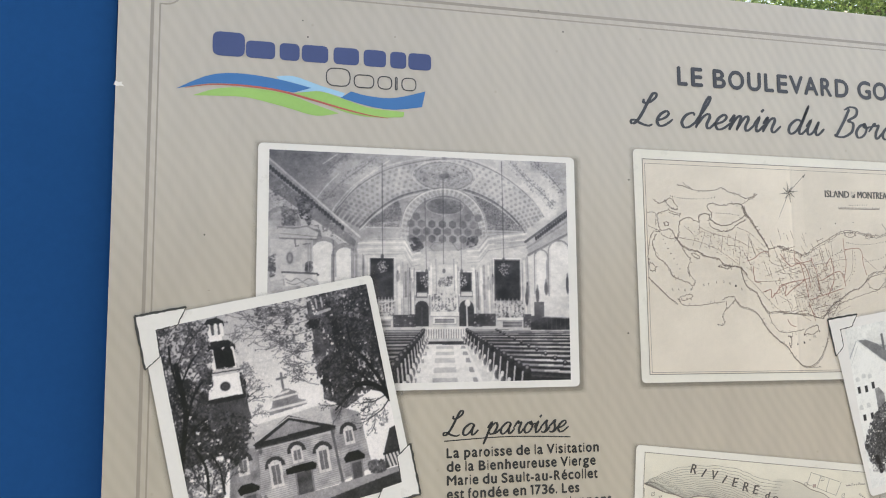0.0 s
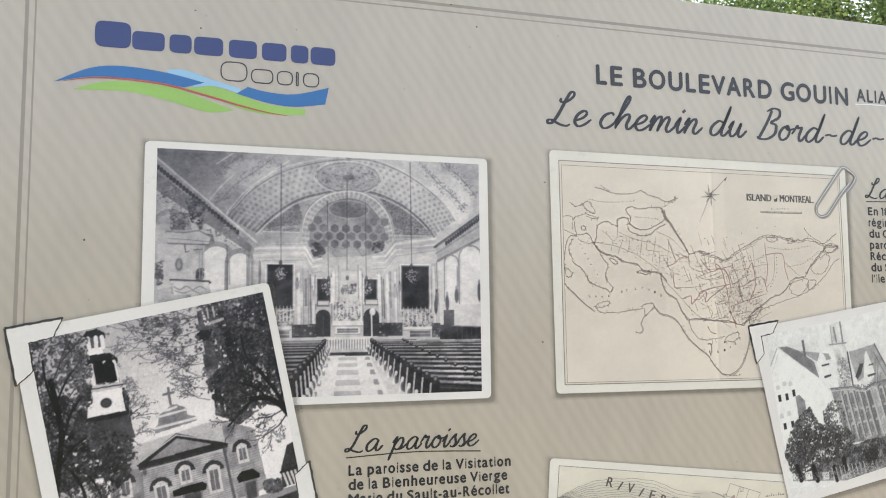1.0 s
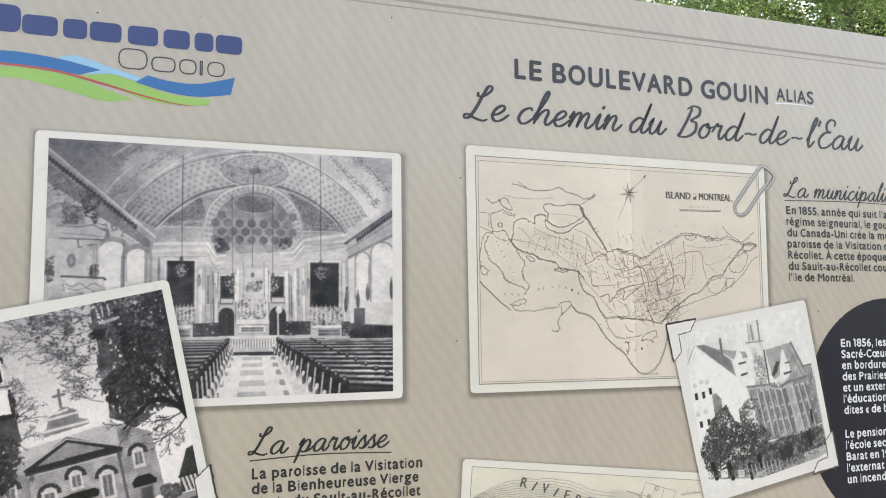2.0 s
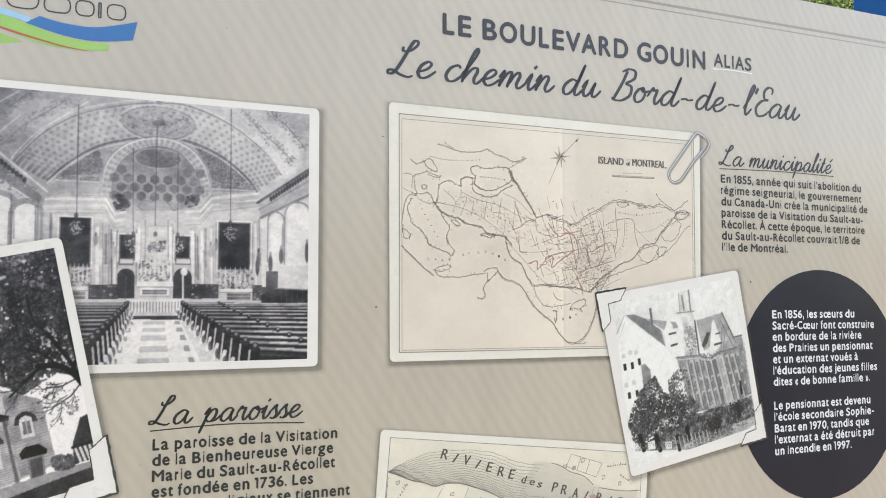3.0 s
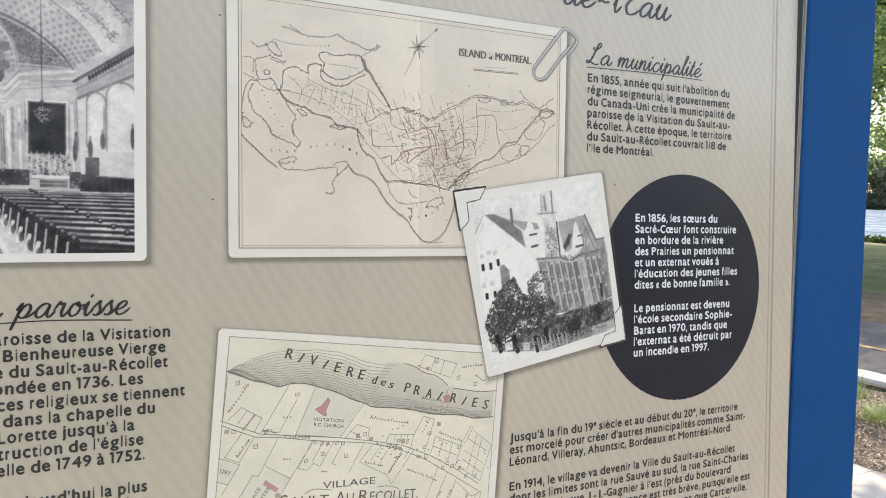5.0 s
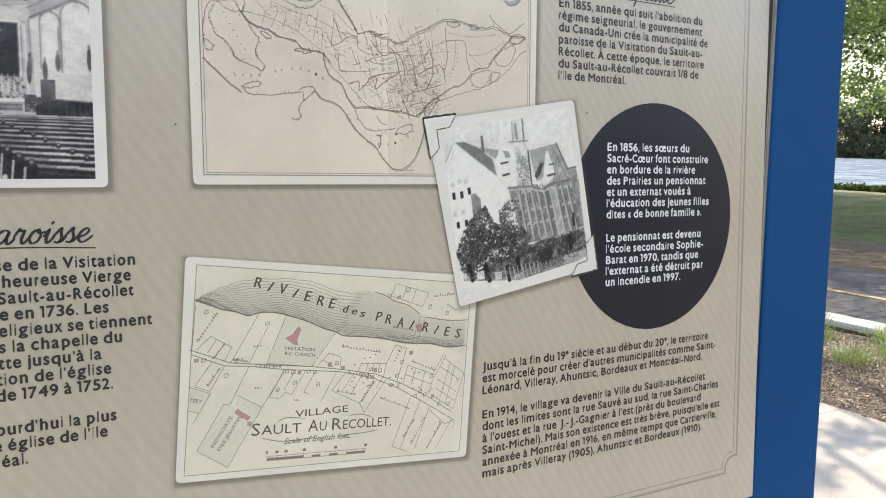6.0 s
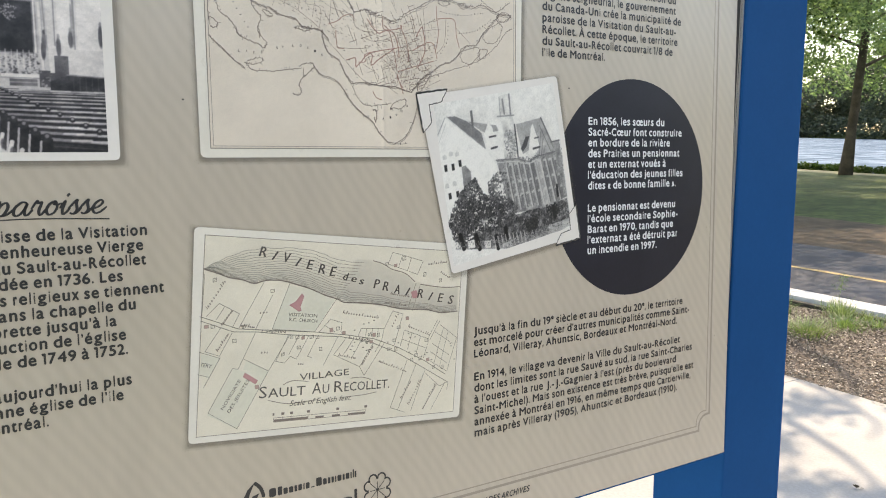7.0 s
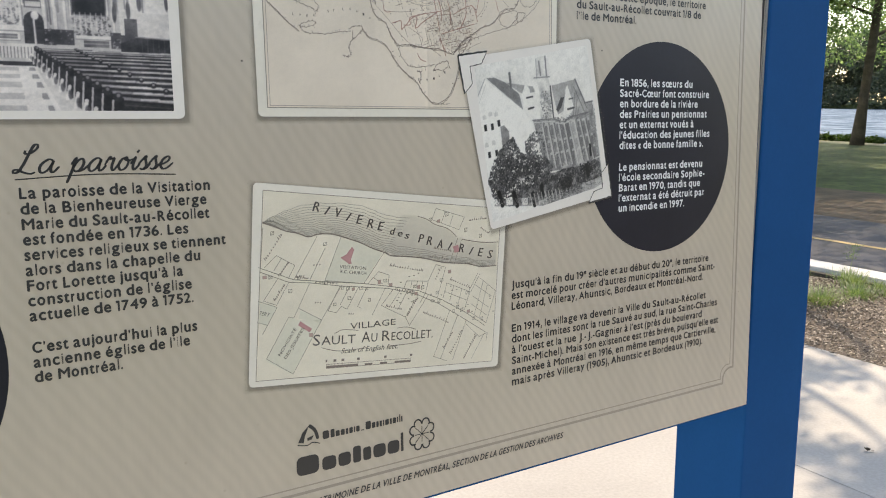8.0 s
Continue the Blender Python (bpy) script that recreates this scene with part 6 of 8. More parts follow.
shore(1, [(0.5322, 1.6847), (0.5408, 1.6824), (0.5517, 1.6792), (0.5671, 1.6780), (0.5827, 1.6797), (0.5918, 1.6829), (0.6009, 1.6780), (0.6124, 1.6758), (0.6217, 1.6713), (0.6323, 1.6721), (0.6382, 1.6778)], 0.0010)
shore(2, [(0.5397, 1.6874), (0.5451, 1.6834), (0.5506, 1.6812)], 0.0008)
shore(3, [(0.6194, 1.6638), (0.6288, 1.6697), (0.6358, 1.6724), (0.6394, 1.6769)])
shore(4, [(0.4996, 1.6660), (0.5059, 1.6616), (0.5121, 1.6630), (0.5163, 1.6653)], 0.0008)
shore(5, [(0.5163, 1.6643), (0.5216, 1.6677), (0.5263, 1.6641), (0.5313, 1.6554), (0.5270, 1.6541), (0.5200, 1.6586)], closed=True)
shore(6, [(0.5049, 1.6486), (0.5112, 1.6510), (0.5196, 1.6536), (0.5260, 1.6510), (0.5345, 1.6486), (0.5271, 1.6485), (0.5196, 1.6506)])
shore(7, [(0.4914, 1.6496), (0.5007, 1.6499), (0.5029, 1.6445), (0.5019, 1.6345)], 0.0006)
shore(8, [(0.5705, 1.6582), (0.5761, 1.6627), (0.5919, 1.6612), (0.6102, 1.6642), (0.6206, 1.6597), (0.6223, 1.6503), (0.6126, 1.6439), (0.5988, 1.6374), (0.5852, 1.6376), (0.5762, 1.6432), (0.5766, 1.6514)], 0.0012, closed=True)
shore(9, [(0.5596, 1.6401), (0.5596, 1.6472), (0.5673, 1.6502), (0.5739, 1.6488), (0.5729, 1.6389), (0.5785, 1.6331), (0.5920, 1.6297), (0.6034, 1.6325), (0.6114, 1.6392), (0.6242, 1.6446)], 0.0012)
shore(10, [(0.5326, 1.6264), (0.5321, 1.6344), (0.5346, 1.6406), (0.5443, 1.6452), (0.5541, 1.6418), (0.5596, 1.6397)], 0.0011)
shore(11, [(0.6183, 1.6637), (0.6206, 1.6544), (0.6277, 1.6465), (0.6348, 1.6364), (0.6431, 1.6253), (0.6514, 1.6130)], 0.0010, 0.0022)
shore(12, [(0.6218, 1.6608), (0.6242, 1.6505), (0.6312, 1.6446), (0.6383, 1.6324), (0.6479, 1.6181), (0.6539, 1.6099), (0.6671, 1.6127), (0.6818, 1.6101)], 0.0012)
shore(13, [(0.6671, 1.6127), (0.6793, 1.6085), (0.6904, 1.6073), (0.7016, 1.6024), (0.7142, 1.6101), (0.7269, 1.6172), (0.7424, 1.6251), (0.7529, 1.6311), (0.7660, 1.6347), (0.7821, 1.6334), (0.7983, 1.6297), (0.8147, 1.6292), (0.8259, 1.6316), (0.8427, 1.6260), (0.8541, 1.6234), (0.8713, 1.6223)], 0.0010, 0.0020)
shore(14, [(0.8203, 1.6450), (0.8259, 1.6373), (0.8371, 1.6310), (0.8484, 1.6259), (0.8598, 1.6334), (0.8679, 1.6385)], 0.0009)
shore(15, [(0.8483, 1.6212), (0.8598, 1.6241), (0.8699, 1.6234), (0.8655, 1.6174), (0.8540, 1.6145)], closed=True)
shore(16, [(0.7634, 1.6306), (0.7740, 1.6323), (0.7794, 1.6292), (0.7687, 1.6264)], closed=True)
shore(17, [(0.7928, 1.6299), (0.8010, 1.6315), (0.8037, 1.6271), (0.7969, 1.6251)], closed=True)
shore(18, [(0.5321, 1.6263), (0.5294, 1.6192), (0.5348, 1.6124), (0.5434, 1.6078), (0.5565, 1.6050), (0.5653, 1.5997), (0.5832, 1.5964), (0.5922, 1.5885), (0.6059, 1.5880), (0.6139, 1.5858), (0.6221, 1.5771)], 0.0011, 0.0012)
shore(19, [(0.6135, 1.5872), (0.6160, 1.5741), (0.6214, 1.5633), (0.6328, 1.5570), (0.6383, 1.5471), (0.6420, 1.5405), (0.6496, 1.5328), (0.6635, 1.5335), (0.6789, 1.5332)], 0.0010, 0.0014)
shore(20, [(0.6496, 1.5328), (0.6521, 1.5218), (0.6610, 1.5106), (0.6738, 1.5080), (0.6971, 1.5118)], 0.0008)
shore(21, [(0.6648, 1.5327), (0.6896, 1.5308), (0.7098, 1.5288), (0.7239, 1.5267), (0.7408, 1.5420), (0.7526, 1.5493), (0.7673, 1.5586), (0.7835, 1.5646), (0.8000, 1.5810), (0.8167, 1.5850), (0.8281, 1.5993), (0.8452, 1.6158), (0.8510, 1.6212)], 0.0010, 0.0010)
shore(22, [(0.7239, 1.5241), (0.7369, 1.5357), (0.7487, 1.5425), (0.7673, 1.5485), (0.7862, 1.5545), (0.8111, 1.5618), (0.8336, 1.5739), (0.8509, 1.5884), (0.8625, 1.6029), (0.8719, 1.6069)], 0.0008)
shore(23, [(0.7945, 1.5729), (0.8056, 1.5789), (0.8195, 1.5816), (0.8223, 1.5736), (0.8083, 1.5618), (0.7972, 1.5638)], closed=True)
shore(24, [(0.8223, 1.5782), (0.8336, 1.5797), (0.8308, 1.5715), (0.8223, 1.5685)], closed=True)
shore(25, [(0.8281, 1.5969), (0.8481, 1.6117), (0.8567, 1.6074), (0.8480, 1.5907), (0.8337, 1.5879)], closed=True)
shore(26, [(0.8481, 1.6199), (0.8568, 1.6262), (0.8685, 1.6232), (0.8626, 1.6171), (0.8510, 1.6142)], closed=True)
shore(27, [(0.5039, 1.6485), (0.5050, 1.6387), (0.5071, 1.6305), (0.5134, 1.6289), (0.5208, 1.6307), (0.5251, 1.6249), (0.5266, 1.6210)], 0.0008)
shore(28, [(0.5072, 1.6269), (0.4989, 1.6264), (0.4937, 1.6192), (0.4924, 1.6103), (0.4912, 1.6004), (0.4913, 1.5886)], 0.0008)
shore(29, [(0.5030, 1.6247), (0.4979, 1.6165), (0.4986, 1.6077), (0.5043, 1.5951), (0.5137, 1.5895), (0.5201, 1.5779), (0.5244, 1.5740)], 0.0009)
shore(30, [(0.5273, 1.6211), (0.5348, 1.6114), (0.5392, 1.6026), (0.5457, 1.5948), (0.5425, 1.5846), (0.5437, 1.5746)], 0.0009)
shore(31, [(0.5051, 1.6288), (0.5135, 1.6213), (0.5241, 1.6199), (0.5412, 1.6212)], 0.0006)
shore(32, [(0.4926, 1.6339), (0.5009, 1.6305), (0.5072, 1.6279)], 0.0006)
shore(33, [(0.5134, 1.6372), (0.5165, 1.6394), (0.5187, 1.6365), (0.5155, 1.6344)], closed=True)
shore(34, [(0.5191, 1.5838), (0.5214, 1.5755), (0.5315, 1.5711), (0.5418, 1.5676), (0.5486, 1.5644), (0.5511, 1.5690), (0.5463, 1.5752), (0.5417, 1.5846)], 0.0009)
shore(35, [(0.4907, 1.5734), (0.5005, 1.5644), (0.5138, 1.5522), (0.5273, 1.5426)], 0.0010, 0.0012)
shore(36, [(0.5277, 1.5473), (0.5367, 1.5407), (0.5534, 1.5403), (0.5778, 1.5437), (0.5896, 1.5456)], 0.0009)
shore(37, [(0.5283, 1.5483), (0.5373, 1.5527), (0.5453, 1.5533), (0.5464, 1.5508), (0.5374, 1.5468)], 0.0008, closed=True)
shore(38, [(0.5872, 1.5473), (0.5944, 1.5507), (0.6028, 1.5508), (0.6028, 1.5465), (0.5956, 1.5398), (0.5920, 1.5365), (0.5915, 1.5452)], 0.0009)
shore(39, [(0.5920, 1.5376), (0.5861, 1.5278), (0.5885, 1.5214), (0.5850, 1.5170), (0.5784, 1.5187)], 0.0010)
shore(40, [(0.6035, 1.5487), (0.6113, 1.5401), (0.6259, 1.5359), (0.6359, 1.5283), (0.6464, 1.5128), (0.6610, 1.4995), (0.6738, 1.4905), (0.6815, 1.4792), (0.6946, 1.4677), (0.7077, 1.4686), (0.7183, 1.4764), (0.7264, 1.4900), (0.7334, 1.5107)], 0.0010, 0.0016, wiggle=.6)
shore(41, [(0.6971, 1.5050), (0.7011, 1.5118), (0.7143, 1.5164), (0.7183, 1.5130), (0.7103, 1.5061), (0.6998, 1.5057)], closed=True)
shore(42, [(0.6743, 1.5039), (0.6789, 1.5017), (0.6777, 1.4904), (0.6759, 1.4949)], 0.0012)
shore(43, [(0.4909, 1.5906), (0.4971, 1.5889), (0.5002, 1.5831), (0.4941, 1.5809)], 0.0009, closed=True)
shore(44, [(0.5478, 1.6020), (0.5543, 1.6013), (0.5587, 1.5978), (0.5533, 1.5968)], 0.0008, closed=True)
shore(45, [(0.5832, 1.5872), (0.5922, 1.5895), (0.6013, 1.5878), (0.5945, 1.5845), (0.5877, 1.5863)], 0.0010, closed=True)
shore(46, [(0.7345, 1.5361), (0.7413, 1.5420), (0.7509, 1.5456), (0.7399, 1.5292), (0.7345, 1.5257)], 0.0010, closed=True)
coast.done("coastline", M_LINE, map1)
for pts in ([(0.5596, 1.6340), (0.5740, 1.6277), (0.5920, 1.6236), (0.6080, 1.6203), (0.6290, 1.6109), (0.6527, 1.6067)], [(0.5347, 1.6205), (0.5608, 1.6158), (0.5876, 1.6048), (0.6105, 1.5892), (0.6197, 1.5791)], [(0.5596, 1.6401), (0.5597, 1.6279), (0.5663, 1.6273), (0.5587, 1.6075)], [(0.5909, 1.6276), (0.5876, 1.6048)], [(0.6091, 1.6297), (0.6035, 1.5993)], [(0.6266, 1.6275), (0.6232, 1.5939)], [(0.5989, 1.6260), (0.5966, 1.6135), (0.6127, 1.6101), (0.6116, 1.5892)], [(0.6103, 1.6350), (0.6289, 1.6276), (0.6479, 1.6118)], [(0.5752, 1.6278), (0.5719, 1.6082)], [(0.5389, 1.6348), (0.5520, 1.6234), (0.5499, 1.6112)]):
    thin.line(jitter(pts, K * .6, 5, len(pts)), 0.00038)
for pts in ([(0.6527, 1.6088), (0.6551, 1.5930), (0.6793, 1.5875)], [(0.6384, 1.6113), (0.6455, 1.6074), (0.6551, 1.5994)], [(0.6647, 1.5891), (0.6892, 1.5922), (0.7117, 1.5908), (0.7346, 1.5939), (0.7660, 1.5995)], [(0.7269, 1.6133), (0.7346, 1.5829)], [(0.7424, 1.6206), (0.7450, 1.5920)], [(0.6672, 1.5807), (0.6867, 1.5792), (0.7142, 1.5866)], [(0.6793, 1.6068), (0.6818, 1.5812)], [(0.6941, 1.6031), (0.7167, 1.5692), (0.7295, 1.5499)], [(0.7740, 1.6110), (0.7712, 1.5841), (0.7606, 1.5704)], [(0.7874, 1.6026), (0.8091, 1.5853)]):
    thin.line(jitter(pts, K * .6, 5, len(pts)), 0.00038)
for pts in ([(0.6308, 1.5702), (0.6482, 1.5696), (0.6711, 1.5718)], [(0.6160, 1.5807), (0.6383, 1.5593), (0.6610, 1.5374), (0.6815, 1.5309), (0.7050, 1.5312)], [(0.6814, 1.5648), (0.7024, 1.5494), (0.7077, 1.5335)], [(0.6867, 1.5536), (0.6919, 1.5333), (0.7077, 1.5221)], [(0.7183, 1.5773), (0.7237, 1.5567), (0.7077, 1.5449)], [(0.6635, 1.5532), (0.6815, 1.5422), (0.6789, 1.5309)], [(0.6796, 1.5784), (0.6971, 1.5614), (0.7123, 1.5420)], [(0.7123, 1.5838), (0.7239, 1.5576)], [(0.6870, 1.5655), (0.7149, 1.5707), (0.7487, 1.5738)], [(0.7330, 1.5800), (0.7382, 1.5557)]):
    thin.line(jitter(pts, K * .6, 5, len(pts)), 0.00038)
rng = random.Random(5)
for k in range(330):
    (a, b), (c_, d_) = [(0.6971, 1.5636), (0.7513, 1.5270)]
    x, z = rng.uniform(a, c_), rng.uniform(b, d_)
    t = rng.choice((0.5, 2.0)) + rng.uniform(-.1, .1)
    l = rng.uniform(.001, .005)
    thin.line([(x, z), (x + l * math.cos(t), z + l * math.sin(t))], 0.0003)
for k in range(330):
    (a, b), (c_, d_) = [(0.5520, 1.6356), (0.6794, 1.5789)]
    x, z = rng.uniform(a, c_), rng.uniform(b, d_)
    if (x - a) / (c_ - a) + .35 > (z - b) / (d_ - b) > (x - a) / (c_ - a) * .9 - .15:
        l = rng.uniform(.001, .004)
        thin.line([(x, z), (x + l, z - l * .4)], 0.0003)
for k in range(330):
    (a, b), (c_, d_) = [(0.6647, 1.6019), (0.7606, 1.5505)]
    x, z = rng.uniform(a, c_), rng.uniform(b, d_)
    l, t = rng.uniform(.001, .0045), rng.choice((0.25, 1.9)) + rng.uniform(-.12, .12)
    thin.line([(x, z), (x + l * math.cos(t), z + l * math.sin(t))], 0.00032)
for k in range(95):
    # roads and plot edges through the middle of the island
    (a, b), (c_, d_) = [(0.6257, 1.6231), (0.7564, 1.5247)]
    x, z = rng.uniform(a, c_), rng.uniform(b, d_)
    t = rng.choice((0.32, 1.95)) + rng.uniform(-.15, .15)
    l = rng.uniform(.006, .022)
    if (x - a) / (c_ - a) < .25 and (z - b) / (d_ - b) > .55:
        continue
    thin.line(jitter([(x, z), (x + l * .5 * math.cos(t), z + l * .5 * math.sin(t)), (x + l * math.cos(t), z + l * math.sin(t))], K * .4, 3, k), rng.uniform(.0003, .0006))
tagged(thin.done("parcel_grid", M_FAINT, map1), kind="stuff")
for pts in ([(0.6892, 1.6072), (0.6904, 1.5933), (0.7117, 1.5963), (0.7129, 1.5996)], [(0.7117, 1.5995), (0.7205, 1.5781), (0.7223, 1.5596)], [(0.7607, 1.6249), (0.7612, 1.6104), (0.7633, 1.5927), (0.7585, 1.5726)], [(0.7620, 1.6105), (0.7847, 1.6119), (0.7887, 1.5936), (0.7927, 1.5792)],
            [(0.7269, 1.5717), (0.7528, 1.5835), (0.7611, 1.5649)], [(0.6571, 1.5553), (0.6660, 1.5566), (0.6660, 1.5644), (0.6866, 1.5699), (0.7103, 1.5747)], [(0.7077, 1.5472), (0.7291, 1.5540), (0.7565, 1.5621)], [(0.6750, 1.5241), (0.6789, 1.5174), (0.6867, 1.5152)],
            [(0.7064, 1.5449), (0.7143, 1.5221)], [(0.7060, 1.5419), (0.7149, 1.5267)], [(0.6220, 1.5938), (0.6337, 1.5985), (0.6384, 1.6029), (0.6479, 1.6065), (0.6539, 1.6035)], [(0.6307, 1.5879), (0.6320, 1.5702), (0.6407, 1.5693)]):
    rose.line(jitter(pts, K * .5, 4, 3), 0.0009)
rose.done("boundary_line", M_ROSE, map1)
for pts, n in (([(0.5216, 1.6707), (0.5387, 1.6681), (0.5561, 1.6680), (0.5828, 1.6704)], 17), ([(0.5818, 1.6518), (0.5965, 1.6515), (0.6137, 1.6498)], 9), ([(0.7647, 1.6199), (0.7928, 1.6175), (0.8286, 1.6230)], 16), ([(0.7269, 1.6012), (0.7476, 1.6043), (0.7581, 1.6103)], 9), ([(0.7914, 1.5960), (0.8174, 1.6015), (0.8398, 1.6162)], 14), ([(0.6720, 1.6296), (0.6867, 1.6276), (0.7167, 1.6329), (0.7503, 1.6432), (0.7861, 1.6460)], 6), ([(0.5104, 1.6201), (0.5200, 1.6017), (0.5329, 1.5823)], 7)):
    scatter_marks(marks, pts, n, 0.0019, n)
for pts, n in (([(0.7766, 1.6089), (0.7760, 1.5887), (0.7659, 1.5706)], 9), ([(0.5433, 1.6350), (0.5542, 1.6235), (0.5741, 1.6246), (0.5920, 1.6236), (0.6103, 1.6225)], 10), ([(0.5686, 1.6111), (0.5876, 1.6089), (0.6104, 1.6058), (0.6243, 1.5981)], 9), ([(0.6382, 1.5704), (0.6508, 1.5484), (0.6559, 1.5374)], 5), ([(0.7143, 1.5359), (0.7318, 1.5453), (0.7509, 1.5573)], 8), ([(0.7714, 1.6673), (0.7848, 1.6678), (0.7998, 1.6684)], 9), ([(0.7024, 1.4664), (0.7103, 1.4656), (0.7183, 1.4664)], 8)):
    scatter_marks(marks, pts, n, 0.0019, n)
tagged(marks.done("lettering_bar", M_MAPTXT, map1), kind="stuff")
# title, scale rule and wind rose
(t0, t1) = [(0.7373, 1.6765), (0.8359, 1.6768)]
merged([("ISLAND", t0, tuple(Vector(t0).lerp(Vector(t1), .36)), .0085), ("of", tuple(Vector(t0).lerp(Vector(t1), .40)), tuple(Vector(t0).lerp(Vector(t1), .45)), .005),
        ("MONTREAL.", tuple(Vector(t0).lerp(Vector(t1), .49)), t1, .0085)], 0.0021, "map_title", M_MAPTXT, map1, thick=.0009)
lake = [(0.5204, 1.5582), (0.5283, 1.5580), (0.5366, 1.5573), (0.5448, 1.5584), (0.5613, 1.5635), (0.5678, 1.5645), (0.5795, 1.5670), (0.5881, 1.5677), (0.5967, 1.5657), (0.6044, 1.5629), (0.6124, 1.5591)]
merged([(ch, p, (p[0] + .0021, p[1]), .0026) for ch, p in zip("LAKESTLOUIS", lake)], 0.0021, "lake_name", M_MAPTXT, map1)
river_n = [(0.6867, 1.4926), (0.6958, 1.4944), (0.7037, 1.4975), (0.7117, 1.5020), (0.7183, 1.5079)]
merged([(ch, p, (p[0] + .0021, p[1]), .0026) for ch, p in zip("RIVER", river_n)], 0.0021, "river_name", M_MAPTXT, map1)
rule = Ink(0.0021)
r0, r1 = [(0.7568, 1.6636), (0.8177, 1.6646)]
rule.line([r0, r1], 0.0005).line([(r0[0], r0[1] - .0014), (r1[0], r1[1] - .0014)], 0.0009)
for k in range(7):
    p = Vector(r0).lerp(Vector(r1), k / 6)
    rule.line([(p.x, p.y - .0014), (p.x, p.y + .0012)], 0.0004)
f0, f1 = [(0.7477, 1.6830), (0.8233, 1.6854)]
for k in range(8):
    p = Vector(f0).lerp(Vector(f1), k / 7)
    rule.line([(p.x + .003 * math.cos(a / 8), p.y - .001 + .0016 * math.sin(a / 4)) for a in range(0, 40, 4)], 0.0003)
rule.done("scale_rule", M_LINE, map1)
star = Ink(0.0021)
(sx, sz), = [(0.6854, 1.6804)]
for k in range(8):
    a = radians(k * 45 + 10)
    r = .0135 if k % 2 == 0 else .010
    tip = (sx + r * math.cos(a), sz + r * math.sin(a))
    side = (sx + .0026 * math.cos(a + .5), sz + .0026 * math.sin(a + .5))
    other = (sx + .0026 * math.cos(a - .5), sz + .0026 * math.sin(a - .5))
    star.poly([(sx, sz), side, tip])
    star.line([(sx, sz), other, tip], 0.0003)
e0, e1 = [(0.7104, 1.7047), (0.6695, 1.6481)]
star.line([e0, (sx, sz), e1], [0.0004, 0.0006, 0.0003])
star.poly([e0, (e0[0] - .0045, e0[1] - .0035), (e0[0] - .0025, e0[1] - .0055)])
star.done("wind_rose", M_MAPTXT, map1)
# district edges, washed in rose
for pts in ([(0.6420, 1.5560), (0.6540, 1.5600), (0.6545, 1.5500), (0.6690, 1.5640), (0.6750, 1.5640), (0.6735, 1.5530), (0.6890, 1.5640), (0.7050, 1.5740)], [(0.6690, 1.6040), (0.6820, 1.5890), (0.6960, 1.5920), (0.7020, 1.5730), (0.7060, 1.5500)], [(0.7330, 1.5880), (0.7410, 1.6000), (0.7440, 1.5730), (0.7340, 1.5530)], [(0.6900, 1.5980), (0.7050, 1.5860), (0.7100, 1.5640)]):
    Ink(0.0020).line(jitter(pts, .0003, 4, len(pts)), .0011).done("district_edge", M_ROSE, map1)

# paper clip printed over the map's corner
wire = spline([(0.8929, 1.7041), (0.8775, 1.6878), (0.8594, 1.6659), (0.8528, 1.6613), (0.8457, 1.6604), (0.8406, 1.6642), (0.8395, 1.6720), (0.8458, 1.6808), (0.8631, 1.7017), (0.8801, 1.7219), (0.8854, 1.7247), (0.8918, 1.7225), (0.9013, 1.7162), (0.9030, 1.7111), (0.8988, 1.7041), (0.8893, 1.6939)], 6)
Ink(0.0033).line([(p[0] + .0014, p[1] - .0016) for p in wire], 0.0030).done("clip_shade", ink("clip_shade_ink", (0.36, 0.32, 0.27)), map1)
Ink(0.0036).line(wire, 0.0034).done("paper_clip", M_CLIP, map1, "printed grey wire paper clip")
Ink(0.0039).line(wire, 0.0013).done("clip_glint", M_CLIPHI, map1)

# village map
Ink(0.0018).line([*I_MAP2], 0.0006, True).done("neat_line", M_LINE, map2)
south = spline([*[(0.4769, 1.3388), (0.4893, 1.3339), (0.5030, 1.3279), (0.5169, 1.3243), (0.5290, 1.3196), (0.5416, 1.3215), (0.5585, 1.3201), (0.5756, 1.3144), (0.5931, 1.3076), (0.6109, 1.2986), (0.6246, 1.2934)], *[(0.6339, 1.2886), (0.6576, 1.2853), (0.6821, 1.2805), (0.7072, 1.2734), (0.7411, 1.2687), (0.7625, 1.2629), (0.7868, 1.2621)]], 6)
north = spline([*[(0.4769, 1.3392), (0.4878, 1.3448), (0.5018, 1.3505), (0.5181, 1.3553), (0.5387, 1.3575), (0.5597, 1.3565), (0.5813, 1.3547), (0.6033, 1.3495)], *[(0.6145, 1.3446), (0.6375, 1.3366), (0.6709, 1.3328), (0.6831, 1.3288), (0.6954, 1.3213), (0.7131, 1.3150), (0.7271, 1.3034), (0.7575, 1.2952), (0.7883, 1.2924)]], 6)
n2 = min(len(south), len(north))
bank = Ink(0.0021).line(south, 0.0012)
bank.line(spline([(0.6709, 1.3330), (0.6831, 1.3288), (0.6954, 1.3213), (0.7131, 1.3150), (0.7263, 1.3039)], 5), 0.0009).line(spline([(0.7341, 1.3001), (0.7575, 1.2950), (0.7739, 1.2928), (0.7905, 1.2922)], 5), 0.0009)
bank.done("river_bank", M_LINE, map2)
ripples = Ink(0.0020)
m = min(len(south), len(north))
